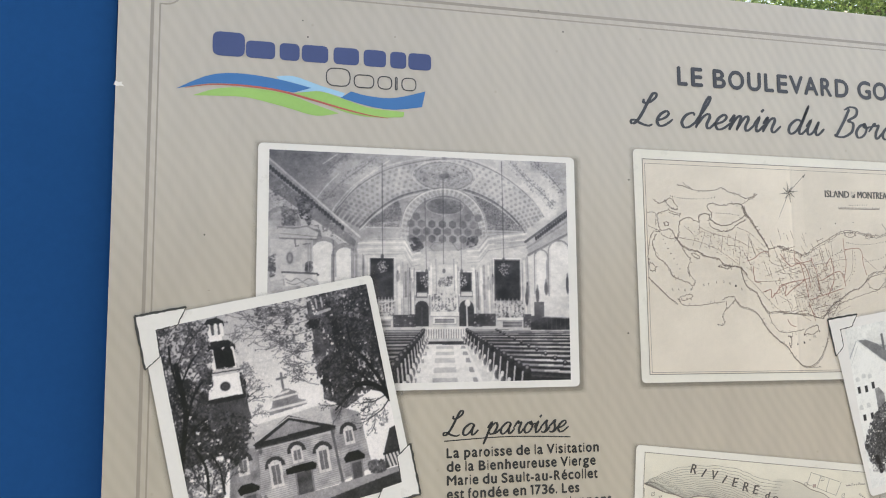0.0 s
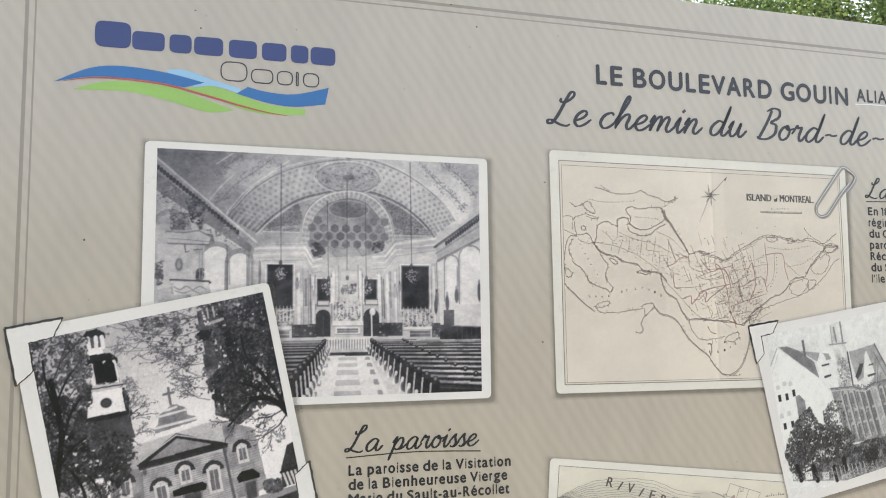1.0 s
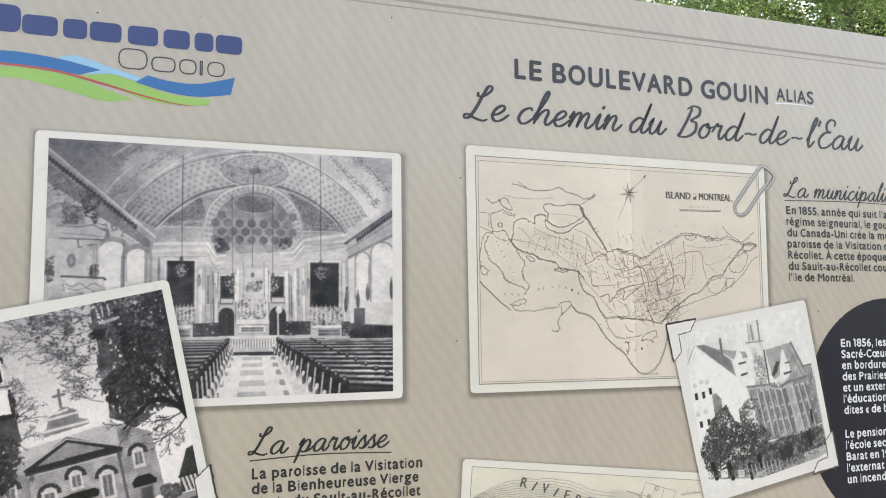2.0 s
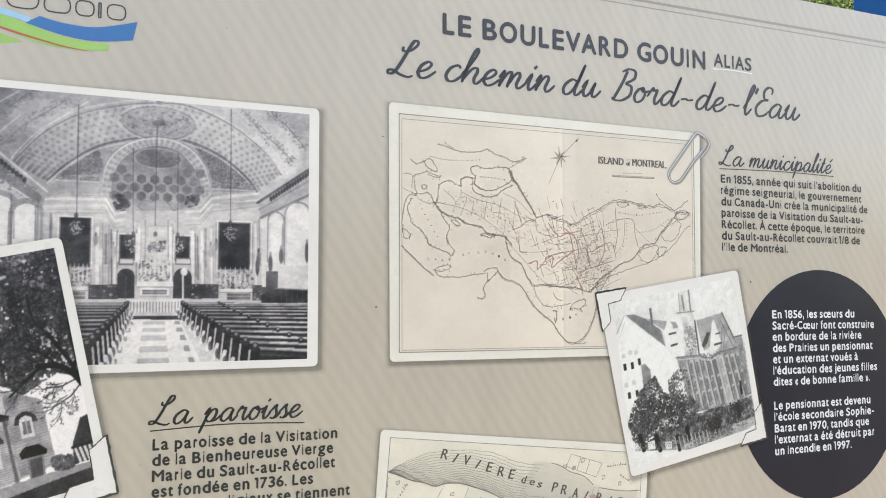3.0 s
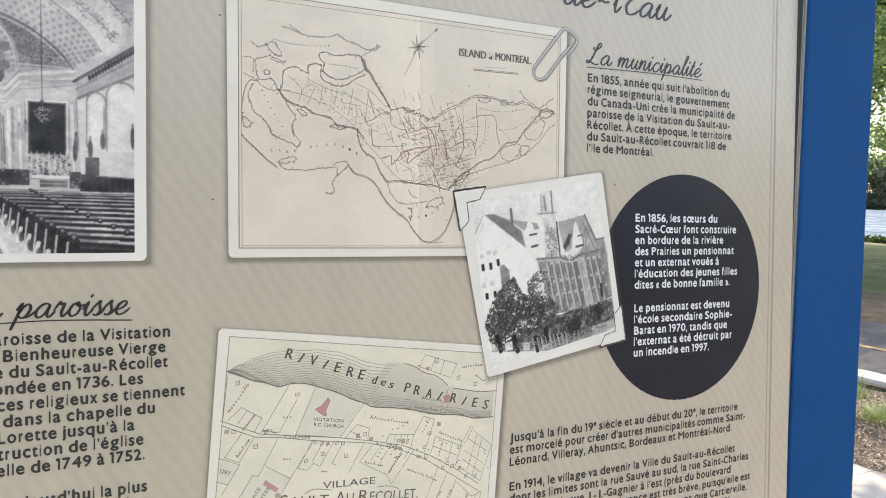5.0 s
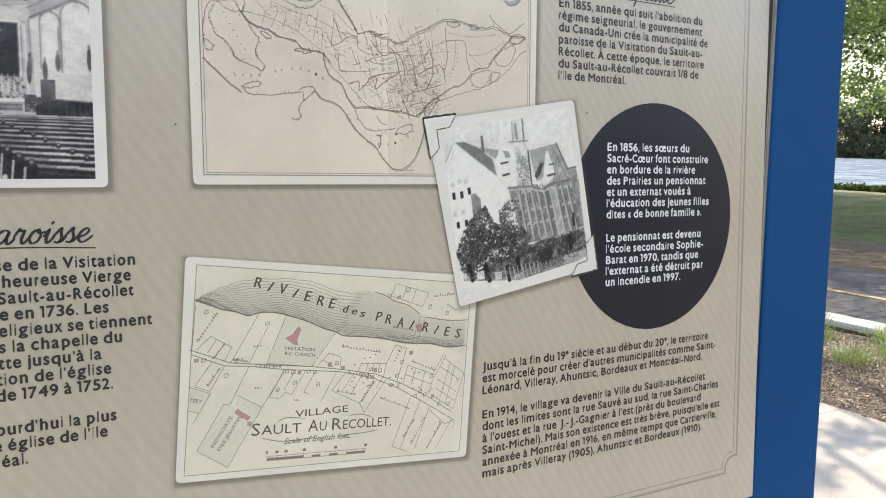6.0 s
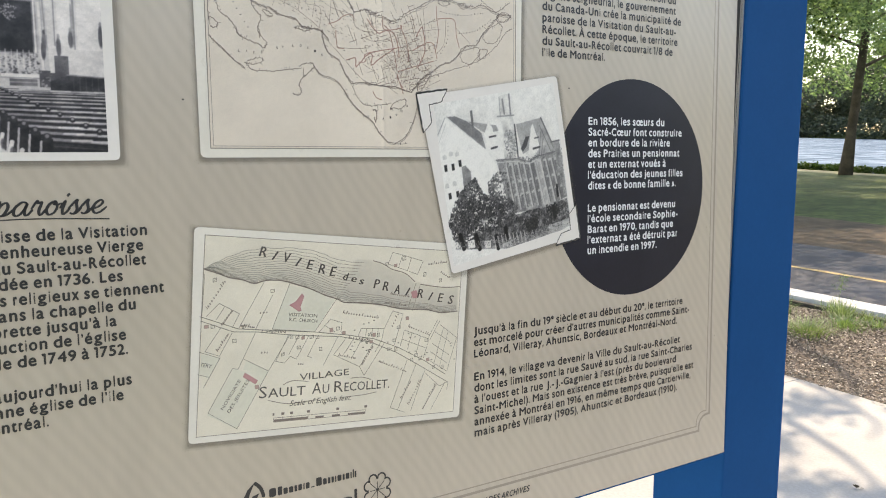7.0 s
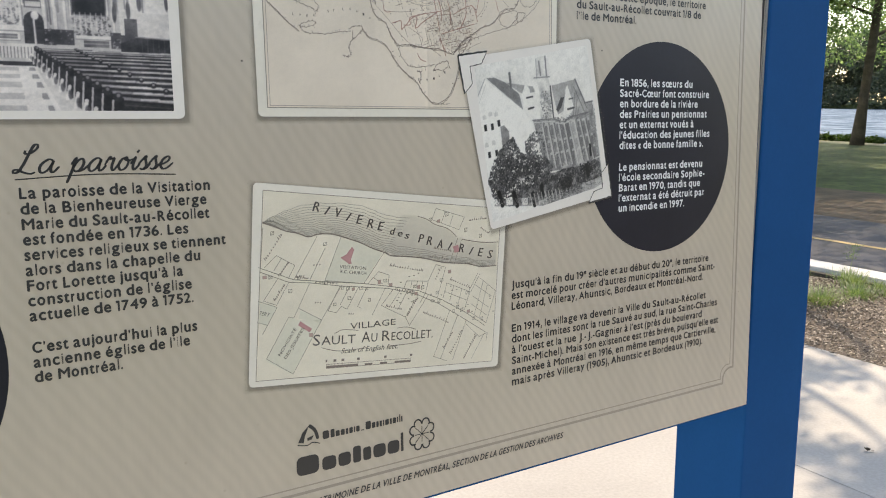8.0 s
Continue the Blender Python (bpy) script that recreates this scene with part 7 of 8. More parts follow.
for k in range(17):
    t = (k + .5) / 17
    t = t ** 1.5
    run = []
    for i in range(0, m, 2):
        s, q = south[int(i / m * len(south))], north[int(i / m * len(north))]
        p = s.lerp(q, t)
        run.append((p.x, p.y + .0006 * math.sin(i * .9 + k)))
    stop = len(run) if t < .25 else int(len(run) * .62)
    ripples.line(run[:stop], 0.0004)
ripples.done("ripples", ink("ripple_ink", (0.25, 0.225, 0.19)), map2)
let_a = [(0.5348, 1.3482), (0.5487, 1.3436), (0.5617, 1.3398), (0.5752, 1.3350), (0.5882, 1.3303), (0.6019, 1.3246), (0.6154, 1.3205)]
let_b = [(0.6317, 1.3145), (0.6420, 1.3114), (0.6514, 1.3080), (0.6702, 1.3015), (0.6819, 1.2978), (0.6969, 1.2928), (0.7121, 1.2891), (0.7286, 1.2847), (0.7439, 1.2805), (0.7573, 1.2768), (0.7720, 1.2730)]
names = [(ch, p, (p[0] + (.0075 if ch not in "I" else .0026), p[1] - .0016), .0105, .15) for ch, p in zip("RIVIERE", let_a)]
names += [(ch, p, (p[0] + (.006 if ch.islower() else .0072 if ch != "I" else .0026), p[1] - .0014), .0085 if ch.islower() else .0105, .15) for ch, p in zip("desPRAIRIES", let_b)]
merged(names, 0.0023, "river_name", M_MAPTXT, map2, thick=.0006)
M_PLOT = ink("plot_line_ink", (0.2, 0.175, 0.14))
plots = Ink(0.0020)
small = Ink(0.0021)


def plan(u, d):
    """A place on the village map: hundredths of its width and height from its upper left corner."""
    a, b, c, e = [Vector(p) for p in I_MAP2]
    return tuple(a.lerp(b, u / 100).lerp(e.lerp(c, u / 100), d / 100))


def draw(lines, width):
    for line in lines:
        plots.line([plan(*p) for p in line], width)


# lots and lanes
draw([[(0.4, 19.1), (0.1, 40)], [(12.5, 46), (20.4, 22.4)], [(18.2, 46.9), (23.7, 28.7)], [(24.1, 46.7), (29.7, 22.3)], [(39.7, 48.5), (47.4, 30.6)], [(24.1, 46.7), (39.7, 48.5)], [(1.5, 40), (5.6, 33.5), (12.5, 38.6), (10.3, 45.7)], [(7.5, 34.9), (4.9, 41.5)], [(10, 36.8), (7.3, 43.7)], [(6.4, 45.9), (1.6, 57.5), (6.4, 59.9), (10.4, 48.2)], [(-0.3, 57.6), (6.6, 61), (3.4, 70.4), (-0.4, 68.7)], [(6.6, 61), (1.7, 75.4)], [(18.3, 48.4), (12.9, 67)], [(30.7, 49.5), (23.5, 68.6), (13.5, 97.7), (3.5, 88.4), (11, 66.4), (12.9, 67)]], 0.00048)
draw([[(14.7, 61.9), (23.5, 68.6)], [(30.1, 49.8), (25.9, 63.7), (29.1, 64.8), (31.1, 61.3), (33.3, 63), (37.6, 50.5)], [(33.9, 50.4), (30.5, 60.5)], [(40.9, 51.1), (37.5, 61.7), (39.2, 62.6)], [(48.7, 51.4), (43.7, 66.9)], [(52.2, 51.8), (47.4, 61.4), (58, 68.7), (63.4, 54.7)], [(55.1, 52.7), (51.2, 61.7)], [(58.2, 53.4), (54.4, 64.3)], [(58, 68.7), (60, 73.9), (67.6, 55.8)], [(41.4, 48.6), (45.5, 41.6), (50.1, 43.6), (49.8, 48.8)], [(43.5, 45.1), (47.5, 48.7)], [(56.8, 51.1), (57.8, 47), (67.3, 47.2), (70.5, 37), (74.9, 38.7), (72, 56.8)], [(67.3, 47.2), (66.4, 54.9)], [(60.1, 47.1), (59.7, 51.2)]], 0.00048)
draw([[(62.5, 47.1), (62.1, 51.8)], [(64.9, 47.2), (64.4, 52.2)], [(75.9, 48.3), (74.5, 57.8)], [(75.9, 48.3), (87, 53.9), (84.9, 65.4)], [(79.2, 50.1), (77.7, 59.7)], [(83.1, 52), (81.6, 62.5)], [(74.9, 53.5), (85.6, 59.2)], [(86.4, 53.9), (90.3, 42.3)], [(87.4, 54.4), (91.4, 42.7)], [(91.5, 45.1), (99.6, 53.4), (95.9, 74.3), (86.9, 66.4)], [(95.4, 49.7), (92.4, 71.3)], [(89.4, 49.5), (97.8, 57)], [(88.4, 56.6), (96.7, 64.3)], [(93.3, 46.9), (89.9, 68.4)]], 0.00048)
draw([[(87.8, 61.6), (96, 69.4)], [(77.9, 65.8), (71.7, 94), (78, 97.5)], [(81.9, 68.7), (74.8, 95.9)], [(85.9, 72.6), (80.6, 97)], [(91.6, 82.1), (85.7, 96.8)], [(95.5, 80.7), (89.6, 97.3)], [(86, 74.4), (92.9, 83.2), (96.8, 80.8), (96.4, 85.9)], [(69.1, 3), (82.4, 7.1), (80.2, 15.1), (67.5, 9.9), (69.1, 3)], [(73.4, 4), (71.9, 11.6)], [(77.2, 5.4), (75.7, 13.6)], [(79.8, 20.4), (76.7, 36.1)], [(81.7, 21.2), (78.8, 37)], [(64, 60.7), (66.4, 54.3)]], 0.00048)
draw([[(-0.6, 40), (12.3, 46.3), (19.2, 46.9), (39.7, 48.5), (52.1, 50.5), (63.3, 53), (73.9, 58.6), (85.7, 67.2), (95.3, 76.1)],
      [(-0.3, 42.2), (10.8, 47.8), (18.3, 48), (30.1, 49.8), (49.9, 51.4), (61.6, 54.7), (72.8, 61.2), (84.5, 70.7), (96.2, 80.7)]], 0.0007)
rng = random.Random(9)
# small houses: some washed red
for k, (u, d) in enumerate(((3.8, 21.9), (23.6, 26.7), (1.7, 45.1), (3.8, 45.1), (11.2, 52.4), (14.2, 45.3), (46.1, 47.6), (48.6, 46.8), (31.2, 50.8), (33.4, 51.2), (35.5, 51.6), (34.1, 56.7), (38.7, 51.1), (40.9, 51.4), (50.9, 49.3), (42.3, 57.9), (28.4, 60.1), (61.4, 50.4), (63.2, 50.8), (65, 50.9), (71.8, 54.2), (73.4, 46.5), (70.6, 10.5), (74.1, 6), (83.4, 15), (66.9, 9.9), (76.9, 41.3), (79.8, 66), (81.6, 63.4), (83.6, 65.3), (86.9, 66.4), (89.7, 71.1), (93.7, 71.4), (85.8, 54.7), (19.7, 76.7), (90.6, 18.2), (60.4, 53.8), (58.6, 53.4), (62.2, 54.7), (69.6, 59.3), (72.7, 59.4))):
    x, z = plan(u, d)
    w, h, q = rng.uniform(.0015, .0022), rng.uniform(.0015, .0022), rng.uniform(-.25, .1)
    hut = [(x - w, z - h * (1 - q)), (x + w, z - h * (1 + q)), (x + w, z + h * (1 - q)), (x - w, z + h * (1 + q))]
    plots.line(hut, 0.0005, True)
    plots.line([hut[0], hut[2]], 0.0003)
    if k % 4 == 2:
        small.poly(hut)
# faint lot numbers
for u, d in [(rng.uniform(52, 99), rng.uniform(42, 70)) for _ in range(46)]:
    if 38.5 + (u - 52) * .36 < d < 60 + (u - 52) * .2:
        x, z = plan(u, d)
        plots.line([(x, z), (x + .0022, z - .0003)], 0.0009)
tagged(small.done("house_mark", ink("house_ink", (0.47, 0.31, 0.26)), map2), kind="stuff")
tagged(plots.done("plot_grid", M_PLOT, map2), kind="stuff")
M_PWASH = ink("plot_wash", (0.645, 0.60, 0.475))
for pts in ([(0.5680, 1.3141), (0.5931, 1.3070), (0.6214, 1.2926), (0.5967, 1.2604), (0.5464, 1.2665)], [(0.5037, 1.2318), (0.5133, 1.2273), (0.5415, 1.2231), (0.5038, 1.1667), (0.4732, 1.1872)], [(0.5168, 1.2378), (0.5416, 1.2235), (0.5402, 1.2216), (0.5133, 1.2287)], [(0.4700, 1.2513), (0.4903, 1.2447), (0.4762, 1.2263), (0.4668, 1.2302)]):
    Ink(0.0018).poly(pts).done("plot_tint", M_PWASH, map2)
M_REDB = ink("red_building_ink", (0.5, 0.25, 0.24))
for pts in ([(0.5823, 1.3039), (0.5851, 1.3001), (0.5803, 1.2891), (0.5813, 1.2844), (0.5780, 1.2841), (0.5673, 1.2925), (0.5750, 1.2959)], [(0.5153, 1.2258), (0.5294, 1.2151), (0.5264, 1.2114), (0.5127, 1.2213)], [(0.7204, 1.2923), (0.7283, 1.2938), (0.7307, 1.2845), (0.7229, 1.2842)]):
    Ink(0.0021).poly(pts).done("red_building", M_REDB, map2)
E1 = [(0.5658, 1.2807), (0.5994, 1.2753), (0.5667, 1.2752), (0.5992, 1.2694)]
N1 = [(0.4905, 1.1893), (0.5109, 1.2175), (0.4970, 1.1849), (0.5203, 1.2165)]
V1 = [(0.5767, 1.2077), (0.6369, 1.2049)]
R1 = [(0.5294, 1.1953), (0.6886, 1.1816)]
S1 = [(0.5639, 1.1810), (0.6391, 1.1755)]
CH = [(0.5350, 1.2661), (0.5620, 1.2623)]
TE = [(0.4683, 1.2392), (0.4799, 1.2355)]
for run in [("VISITATION", E1[0], E1[1], .0035), ("R.C. CHURCH", E1[2], E1[3], .0035), ("NOVICIATE", N1[0], N1[1], .0036), ("DES JESUITES", N1[2], N1[3], .0036), ("CHEMIN", CH[0], CH[1], .003), ("TERY", TE[0], TE[1], .004, .2)]:
    merged([run], 0.0023, "small_lettering", M_MAPTXT, map2)
for run in [("VILLAGE", V1[0], V1[1], .0072), ("Scale of English feet.", S1[0], S1[1], .006, .3)]:
    merged([run], 0.0023, "map_subtitle", M_MAPTXT, map2)
a, b = Vector(R1[0]), Vector(R1[1])
merged([(w, tuple(a.lerp(b, s)), tuple(a.lerp(b, e)), .0125) for w, s, e in (("S", 0, .055), ("A", .385, .455), ("R", .555, .625))] +
       [(w, tuple(a.lerp(b, s)), tuple(a.lerp(b, e)), .0100) for w, s, e in (("AULT", .065, .335), ("U", .465, .515), ("ECOLLET.", .635, 1.0))], 0.0023, "map_title", M_MAPTXT, map2)
bars = Ink(0.0023)
for a, b, n in (((1.4, 36.4), (7.1, 22.4), 11), ((6.4, 44.4), (10.0, 37.1), 7), ((5.4, 57.6), (8.9, 48.9), 9), ((49.9, 37.8), (64.6, 40.7), 16), ((77.1, 45.7), (86.9, 51.2), 11), ((49.1, 61.5), (56.1, 63.6), 9), ((58.6, 67.9), (62.9, 57.3), 10), ((65.6, 65.9), (77.6, 72.8), 14), ((75.8, 89.3), (79.8, 79.2), 9), ((79.1, 93.3), (84.2, 78.7), 11), ((85.7, 96.8), (90.9, 82.0), 13), ((84.4, 8.8), (92.8, 6.8), 10), ((90.4, 12.8), (94.5, 16.2), 6), ((12.7, 44.6), (17.7, 45.4), 8), ((68.9, 26.8), (77.0, 28.3), 11), ((66.6, 31.9), (75.9, 33.5), 10), ((19.2, 38.1), (22.0, 37.8), 3), ((20.4, 58.7), (22.9, 58.8), 3), ((33.9, 65.4), (36.0, 65.6), 3), ((52.7, 51.8), (61.5, 53.5), 9), ((70.3, 46.4), (72.8, 38.7), 5)):
    scatter_marks(bars, [plan(*a), plan(*b)], n, 0.0034, n + 3, 0.36)
g0, g1 = [(0.5452, 1.1688), (0.6566, 1.1584)]
g0, g1 = Vector(g0), Vector(g1)
up = Vector((-(g1 - g0).y, (g1 - g0).x)).normalized()
for s, e, o, w in ((0, 1, .0022, .0005), (0, 1, -.0024, .0005), (0, .36, -.0008, .0026), (.44, .53, -.0010, .0022), (.62, .71, -.0010, .0022), (.8, 1, -.0010, .0022)):
    bars.line([tuple(g0.lerp(g1, s) + up * o), tuple(g0.lerp(g1, e) + up * o)], w)
for s in (0, .09, .18, .36, .68, 1.0):
    p = g0.lerp(g1, s)
    bars.line([tuple(p - up * .0024), tuple(p + up * .003)], .0004)
    bars.line([tuple(p + up * .0062 - (g1 - g0).normalized() * .0015), tuple(p + up * .0062 + (g1 - g0).normalized() * (.002 if s else .0005))], .0028)
for sgn, (c0, c1, c2) in ((1, [(0.5568, 1.2055), (0.5679, 1.2086), (0.5878, 1.2049)]), (1, [(0.6387, 1.2006), (0.6532, 1.1997), (0.6653, 1.1950)]), (-1, [(0.5392, 1.1918), (0.5627, 1.1842), (0.5985, 1.1828)]), (-1, [(0.6263, 1.1803), (0.6551, 1.1788), (0.6724, 1.1793)])):
    bars.line(spline([c0, c1, c2], 6), [.0003, *[.0007] * 11, .0003])
tagged(bars.done("lettering_bar", M_LINE, map2), kind="stuff")

# ---- wordmarks, drawn as plain shapes ----
def logo(cx, cy):
    return (-0.0653 + 0.0002273 * cx, 1.8015 - (cy - 165 - (cx - 268) * 0.0771) * 0.000228)


def sweep(top, low):
    return [*[tuple(p) for p in spline([logo(*p) for p in top], 8)], *[tuple(p) for p in spline([logo(*p) for p in low], 8)][::-1]]


Ink(0.0006).poly(sweep([(190, 352), (300, 322), (430, 322), (600, 350), (740, 405), (850, 448)], [(190, 354), (300, 358), (430, 368), (600, 415), (740, 458), (850, 450)])).poly(
    sweep([(640, 350), (760, 342), (870, 378), (1000, 425), (1170, 448)], [(640, 352), (760, 390), (870, 440), (1000, 470), (1165, 474)])).done("green_band", M_WGREEN, panel, "printed green wave band")
Ink(0.0009).poly(sweep([(560, 268), (640, 268), (760, 312), (880, 352)], [(560, 272), (660, 340), (760, 340), (870, 372)])).done("pale_band", M_WLIGHT, panel)
Ink(0.0012).poly(sweep([(115, 320), (250, 262), (380, 252), (560, 280), (722, 325)], [(115, 321), (250, 300), (380, 304), (520, 325), (640, 346)])).poly(
    sweep([(910, 344), (1000, 368), (1120, 378), (1275, 348)], [(860, 374), (1000, 418), (1120, 436), (1258, 426)])).done("blue_band", M_WBLUE, panel, "printed blue wave band")
Ink(0.0015).line(spline([logo(*p) for p in ((150, 318), (260, 304), (400, 310), (560, 334), (720, 380), (880, 430), (1000, 462), (1090, 478))], 6), [0.0004 + 0.0018 * math.sin(math.pi * i / 42) for i in range(43)]).done("red_band", M_WRED, panel)


def block_word(spans, base, tall, material, name, label, bite, lift=0.0012):
    """A wordmark as a row of plain rounded blocks: start, end and height of each."""
    for s, e, h in spans:
        q = [(s, base + h * tall), (e, base + h * tall), (e, base), (s, base)]
        Ink(lift).poly(rounded(q, min(e - s, h * tall) * bite)[::-1]).done(name, material, panel, label)


W = [(268, 413, 1.0), (418, 552, .72), (572, 665, .72), (675, 800, .72), (825, 948, .72), (970, 1080, .72), (1100, 1180, .72), (1190, 1305, .72)]
block_word([(-0.0653 + .0002273 * a, -0.0653 + .0002273 * b, h) for a, b, h in W], 1.8015, 0.0262, M_NAVY, "wordmark_block", "plain navy block of a wordmark", 0.3)
W = [(792, 905, 1.0), (925, 1020, .72), (1040, 1108, .72), (1126, 1134, .72), (1158, 1228, .72)]
thin_w = Ink(0.0012)
for a, b, h in W:
    x0, x1, z1 = -0.0653 + .0002273 * a, -0.0653 + .0002273 * b, 1.7772 + .0195 * h
    thin_w.line(rounded([(x0, z1), (x1, z1), (x1, 1.7772), (x0, 1.7772)], min(x1 - x0, .0195 * h) * .45), 0.0012, True)
thin_w.done("wordmark_block", M_TEXT, panel, "thin outlined blocks of a wordmark")
W = [(0.5041, 1.0490), (0.5317, 1.0423), (0.5357, 1.0490), (0.5535, 1.0492), (0.5563, 1.0480), (0.5724, 1.0464), (0.5754, 1.0471), (0.5858, 1.0474), (0.5888, 1.0468), (0.5994, 1.0471), (0.6024, 1.0464), (0.6194, 1.0462), (0.6219, 1.0468), (0.6383, 1.0471), (0.6405, 1.0477), (0.6440, 1.0475)]
block_word([(W[2 * i][0], W[2 * i + 1][0], (1.0, .72, .72, .9, .72, .72, .72, 1.05)[i]) for i in range(8)], 1.0455, 0.0225, M_TEXT, "wordmark_block", "plain charcoal block of a wordmark", 0.34)
W = [0.5375, 0.5455, 0.5475, 0.5525, 0.554, 0.559, 0.5605, 0.5655, 0.567, 0.570, 0.5715, 0.576, 0.5775, 0.579, 0.5805, 0.585, 0.587, 0.591, 0.593, 0.600, 0.6015, 0.606, 0.6075, 0.6105, 0.612, 0.615, 0.6165, 0.618, 0.6195, 0.6245,
     0.626, 0.6285, 0.63, 0.6345, 0.636, 0.6375, 0.639, 0.6405, 0.6415, 0.6435]
block_word([(W[2 * i], W[2 * i + 1], 1.0 if i in (0, 1, 9, 18) else .12 if i == 8 else .72) for i in range(20)], 1.0832, 0.0098, M_TEXT, "wordmark_block", "plain charcoal block of a small wordmark", 0.3)
Ink(0.0012).poly([(0.5071, 1.0853), (0.5130, 1.0966), (0.5216, 1.1041), (0.5156, 1.0915), (0.5139, 1.0838)]).done("emblem_wedge", M_TEXT, panel)
Ink(0.0012).line(spline([(0.5210, 1.1037), (0.5282, 1.0960), (0.5315, 1.0853)], 5), [.002, *[.004] * 9, .002]).done("emblem_arc", M_TEXT, panel)
Ink(0.0012).line(spline([(0.5064, 1.0828), (0.5179, 1.0802), (0.5249, 1.0825), (0.5340, 1.0794)], 5), .0012).done("emblem_wave", M_TEXT, panel)
Ink(0.0012).poly([(0.5182, 1.0888), (0.5266, 1.0910), (0.5237, 1.0862), (0.5186, 1.0854)]).done("emblem_wedge", M_TEXT, panel)
(rx, rz), = [(0.6708, 1.0614)]
for k in range(4):
    a = radians(45 + 90 * k)
    cx, cz = rx + .0088 * math.cos(a), rz + .0100 * math.sin(a)
    for s in (-.55, .55):
        px, pz = cx + .0060 * math.cos(a + s * 1.6), cz + .0066 * math.sin(a + s * 1.6)
        Ink(0.0012).line([(px + .0052 * math.cos(a + s + radians(t)), pz + .0056 * math.sin(a + s + radians(t))) for t in range(-110, 111, 20)], .0019).done("emblem_petal", M_TEXT, panel)
star = Ink(0.0012)
for k in range(8):
    a, r = radians(45 * k), .010 if k % 2 == 0 else .0135
    star.line([(rx, rz), (rx + r * math.cos(a), rz + r * math.sin(a))], .0009)
star.done("emblem_star", M_TEXT, panel)

# specks, scuffs and the chipped edge of the print
rng = random.Random(31)
for x, z in [(0.0889, 1.8472), (0.3905, 1.8605), (0.3606, 1.8832), (0.0945, 1.8293), (-0.0082, 1.6116)] + [(0.4693, 1.6877)] + [(0.4628, 1.5086), (0.9668, 1.5388)]:
    Ink(0.0006).oval(x, z, rng.uniform(.0008, .0016), rng.uniform(.0007, .0012), 7).done("speck", M_SKETCH, panel)
for k in range(26):
    Ink(0.0006).oval(rng.uniform(-.07, 1.28), rng.uniform(.99, 1.91), rng.uniform(.0006, .0013), rng.uniform(.0006, .0012), 6).done("speck", M_RULE, panel)
(ex, ez), = [(-0.0955, 1.7646)]
Ink(0.0008).poly([(ex + dx, ez + dz) for dx, dz in ((-.0045, -.001), (-.002, -.003), (.001, -.0022), (.0055, -.0026), (.003, .0002), (.0036, .0022), (0, .0012), (-.003, .0028))]).done("chipped_spot", M_WHITE, panel)

# ---- ground and distance ----
def sheet(name, xs, zs, y0, y1, ny, material, label="", category="", rough=0.0):
    """A strip of ground: a profile over x, drawn out along y."""
    verts, faces = [], []
    ys = [y0 + (y1 - y0) * k / ny for k in range(ny + 1)]
    for y in ys:
        for x, z in zip(xs, zs):
            verts.append((x, y, z + rough * noise.noise((x * 1.3, y * 1.3, 3.1))))
    n = len(xs)
    for j in range(ny):
        for i in range(n - 1):
            a = j * n + i
            faces.append((a, a + 1, a + n + 1, a + n))
    ob = raw(name, verts, faces, material, None, at=Matrix(), smooth=True)
    return tagged(ob, label, category, kind="structure")


def grass_mat():
    m, nt, b, vec = start("lawn", 0.9)
    a = ramp(nt, tex_noise(nt, vec, 0.35, 6), [(0.35, (0.05, 0.082, 0.022)), (0.55, (0.085, 0.118, 0.034)), (0.74, (0.165, 0.17, 0.072))])
    g = ramp(nt, tex_noise(nt, vec, 9.0, 6), [(0.3, (0.5,) * 3), (0.7, (1.45,) * 3)])
    # broken patches of light and shade on the lawn, put into its colour
    a = mix(nt, "MULTIPLY", 1.0, a, ramp(nt, tex_noise(nt, vec, 2.2, 5), [(0.3, (0.55, 0.6, 0.5)), (0.7, (1.5, 1.4, 1.25))]))
    nt.links.new(mix(nt, "MULTIPLY", 1.0, a, g), b.inputs["Base Color"])
    bump(nt, b, tex_noise(nt, vec, 40.0, 3), 0.6, 0.03)
    return m


def water_mat():
    m, nt, b, vec = start("river_water", 0.45, spec=0.0)
    mp = nt.nodes.new("ShaderNodeMapping")
    mp.inputs["Scale"].default_value = (0.5, 0.24, 1.0)
    nt.links.new(vec, mp.inputs["Vector"])
    rip = tex_noise(nt, mp.outputs[0], 1.0, 9, 0.72)
    # the ripples' bright and dark sky reflection is put into the base colour
    nt.links.new(ramp(nt, rip, [(0.38, (0.03, 0.055, 0.08)), (0.5, (0.11, 0.16, 0.21)), (0.62, (0.27, 0.33, 0.39))]), b.inputs["Base Color"])
    b.inputs["Coat Weight"].default_value, b.inputs["Coat Roughness"].default_value = 0.12, 0.3
    bump(nt, b, rip, 0.8, 0.5)
    return m


M_GRASS = grass_mat()
M_WATER = water_mat()
sheet("ground", [-900, -60, -8.2, -8, 4.0, 4.6, 4.9, 12, 20, 30.5, 31.5, 32.5, 34.5, 60, 296, 304, 1500], [-0.05, -0.05, -0.04, -0.05, -0.05, -0.1, -0.12, -0.03, -0.02, 0.0, -0.1, -0.8, -2.0, -3, -3, 0.8, 3],
      -900, 900, 60, M_GRASS, "mown lawn that slopes down to a river bank", "ground")
tagged(raw("river", [(31.8, -900, -0.7), (302, -900, -0.7), (302, 900, -0.7), (31.8, 900, -0.7)], [(0, 1, 2, 3)], M_WATER, None, at=Matrix()), "broad rippled blue-grey river", "water", kind="structure")
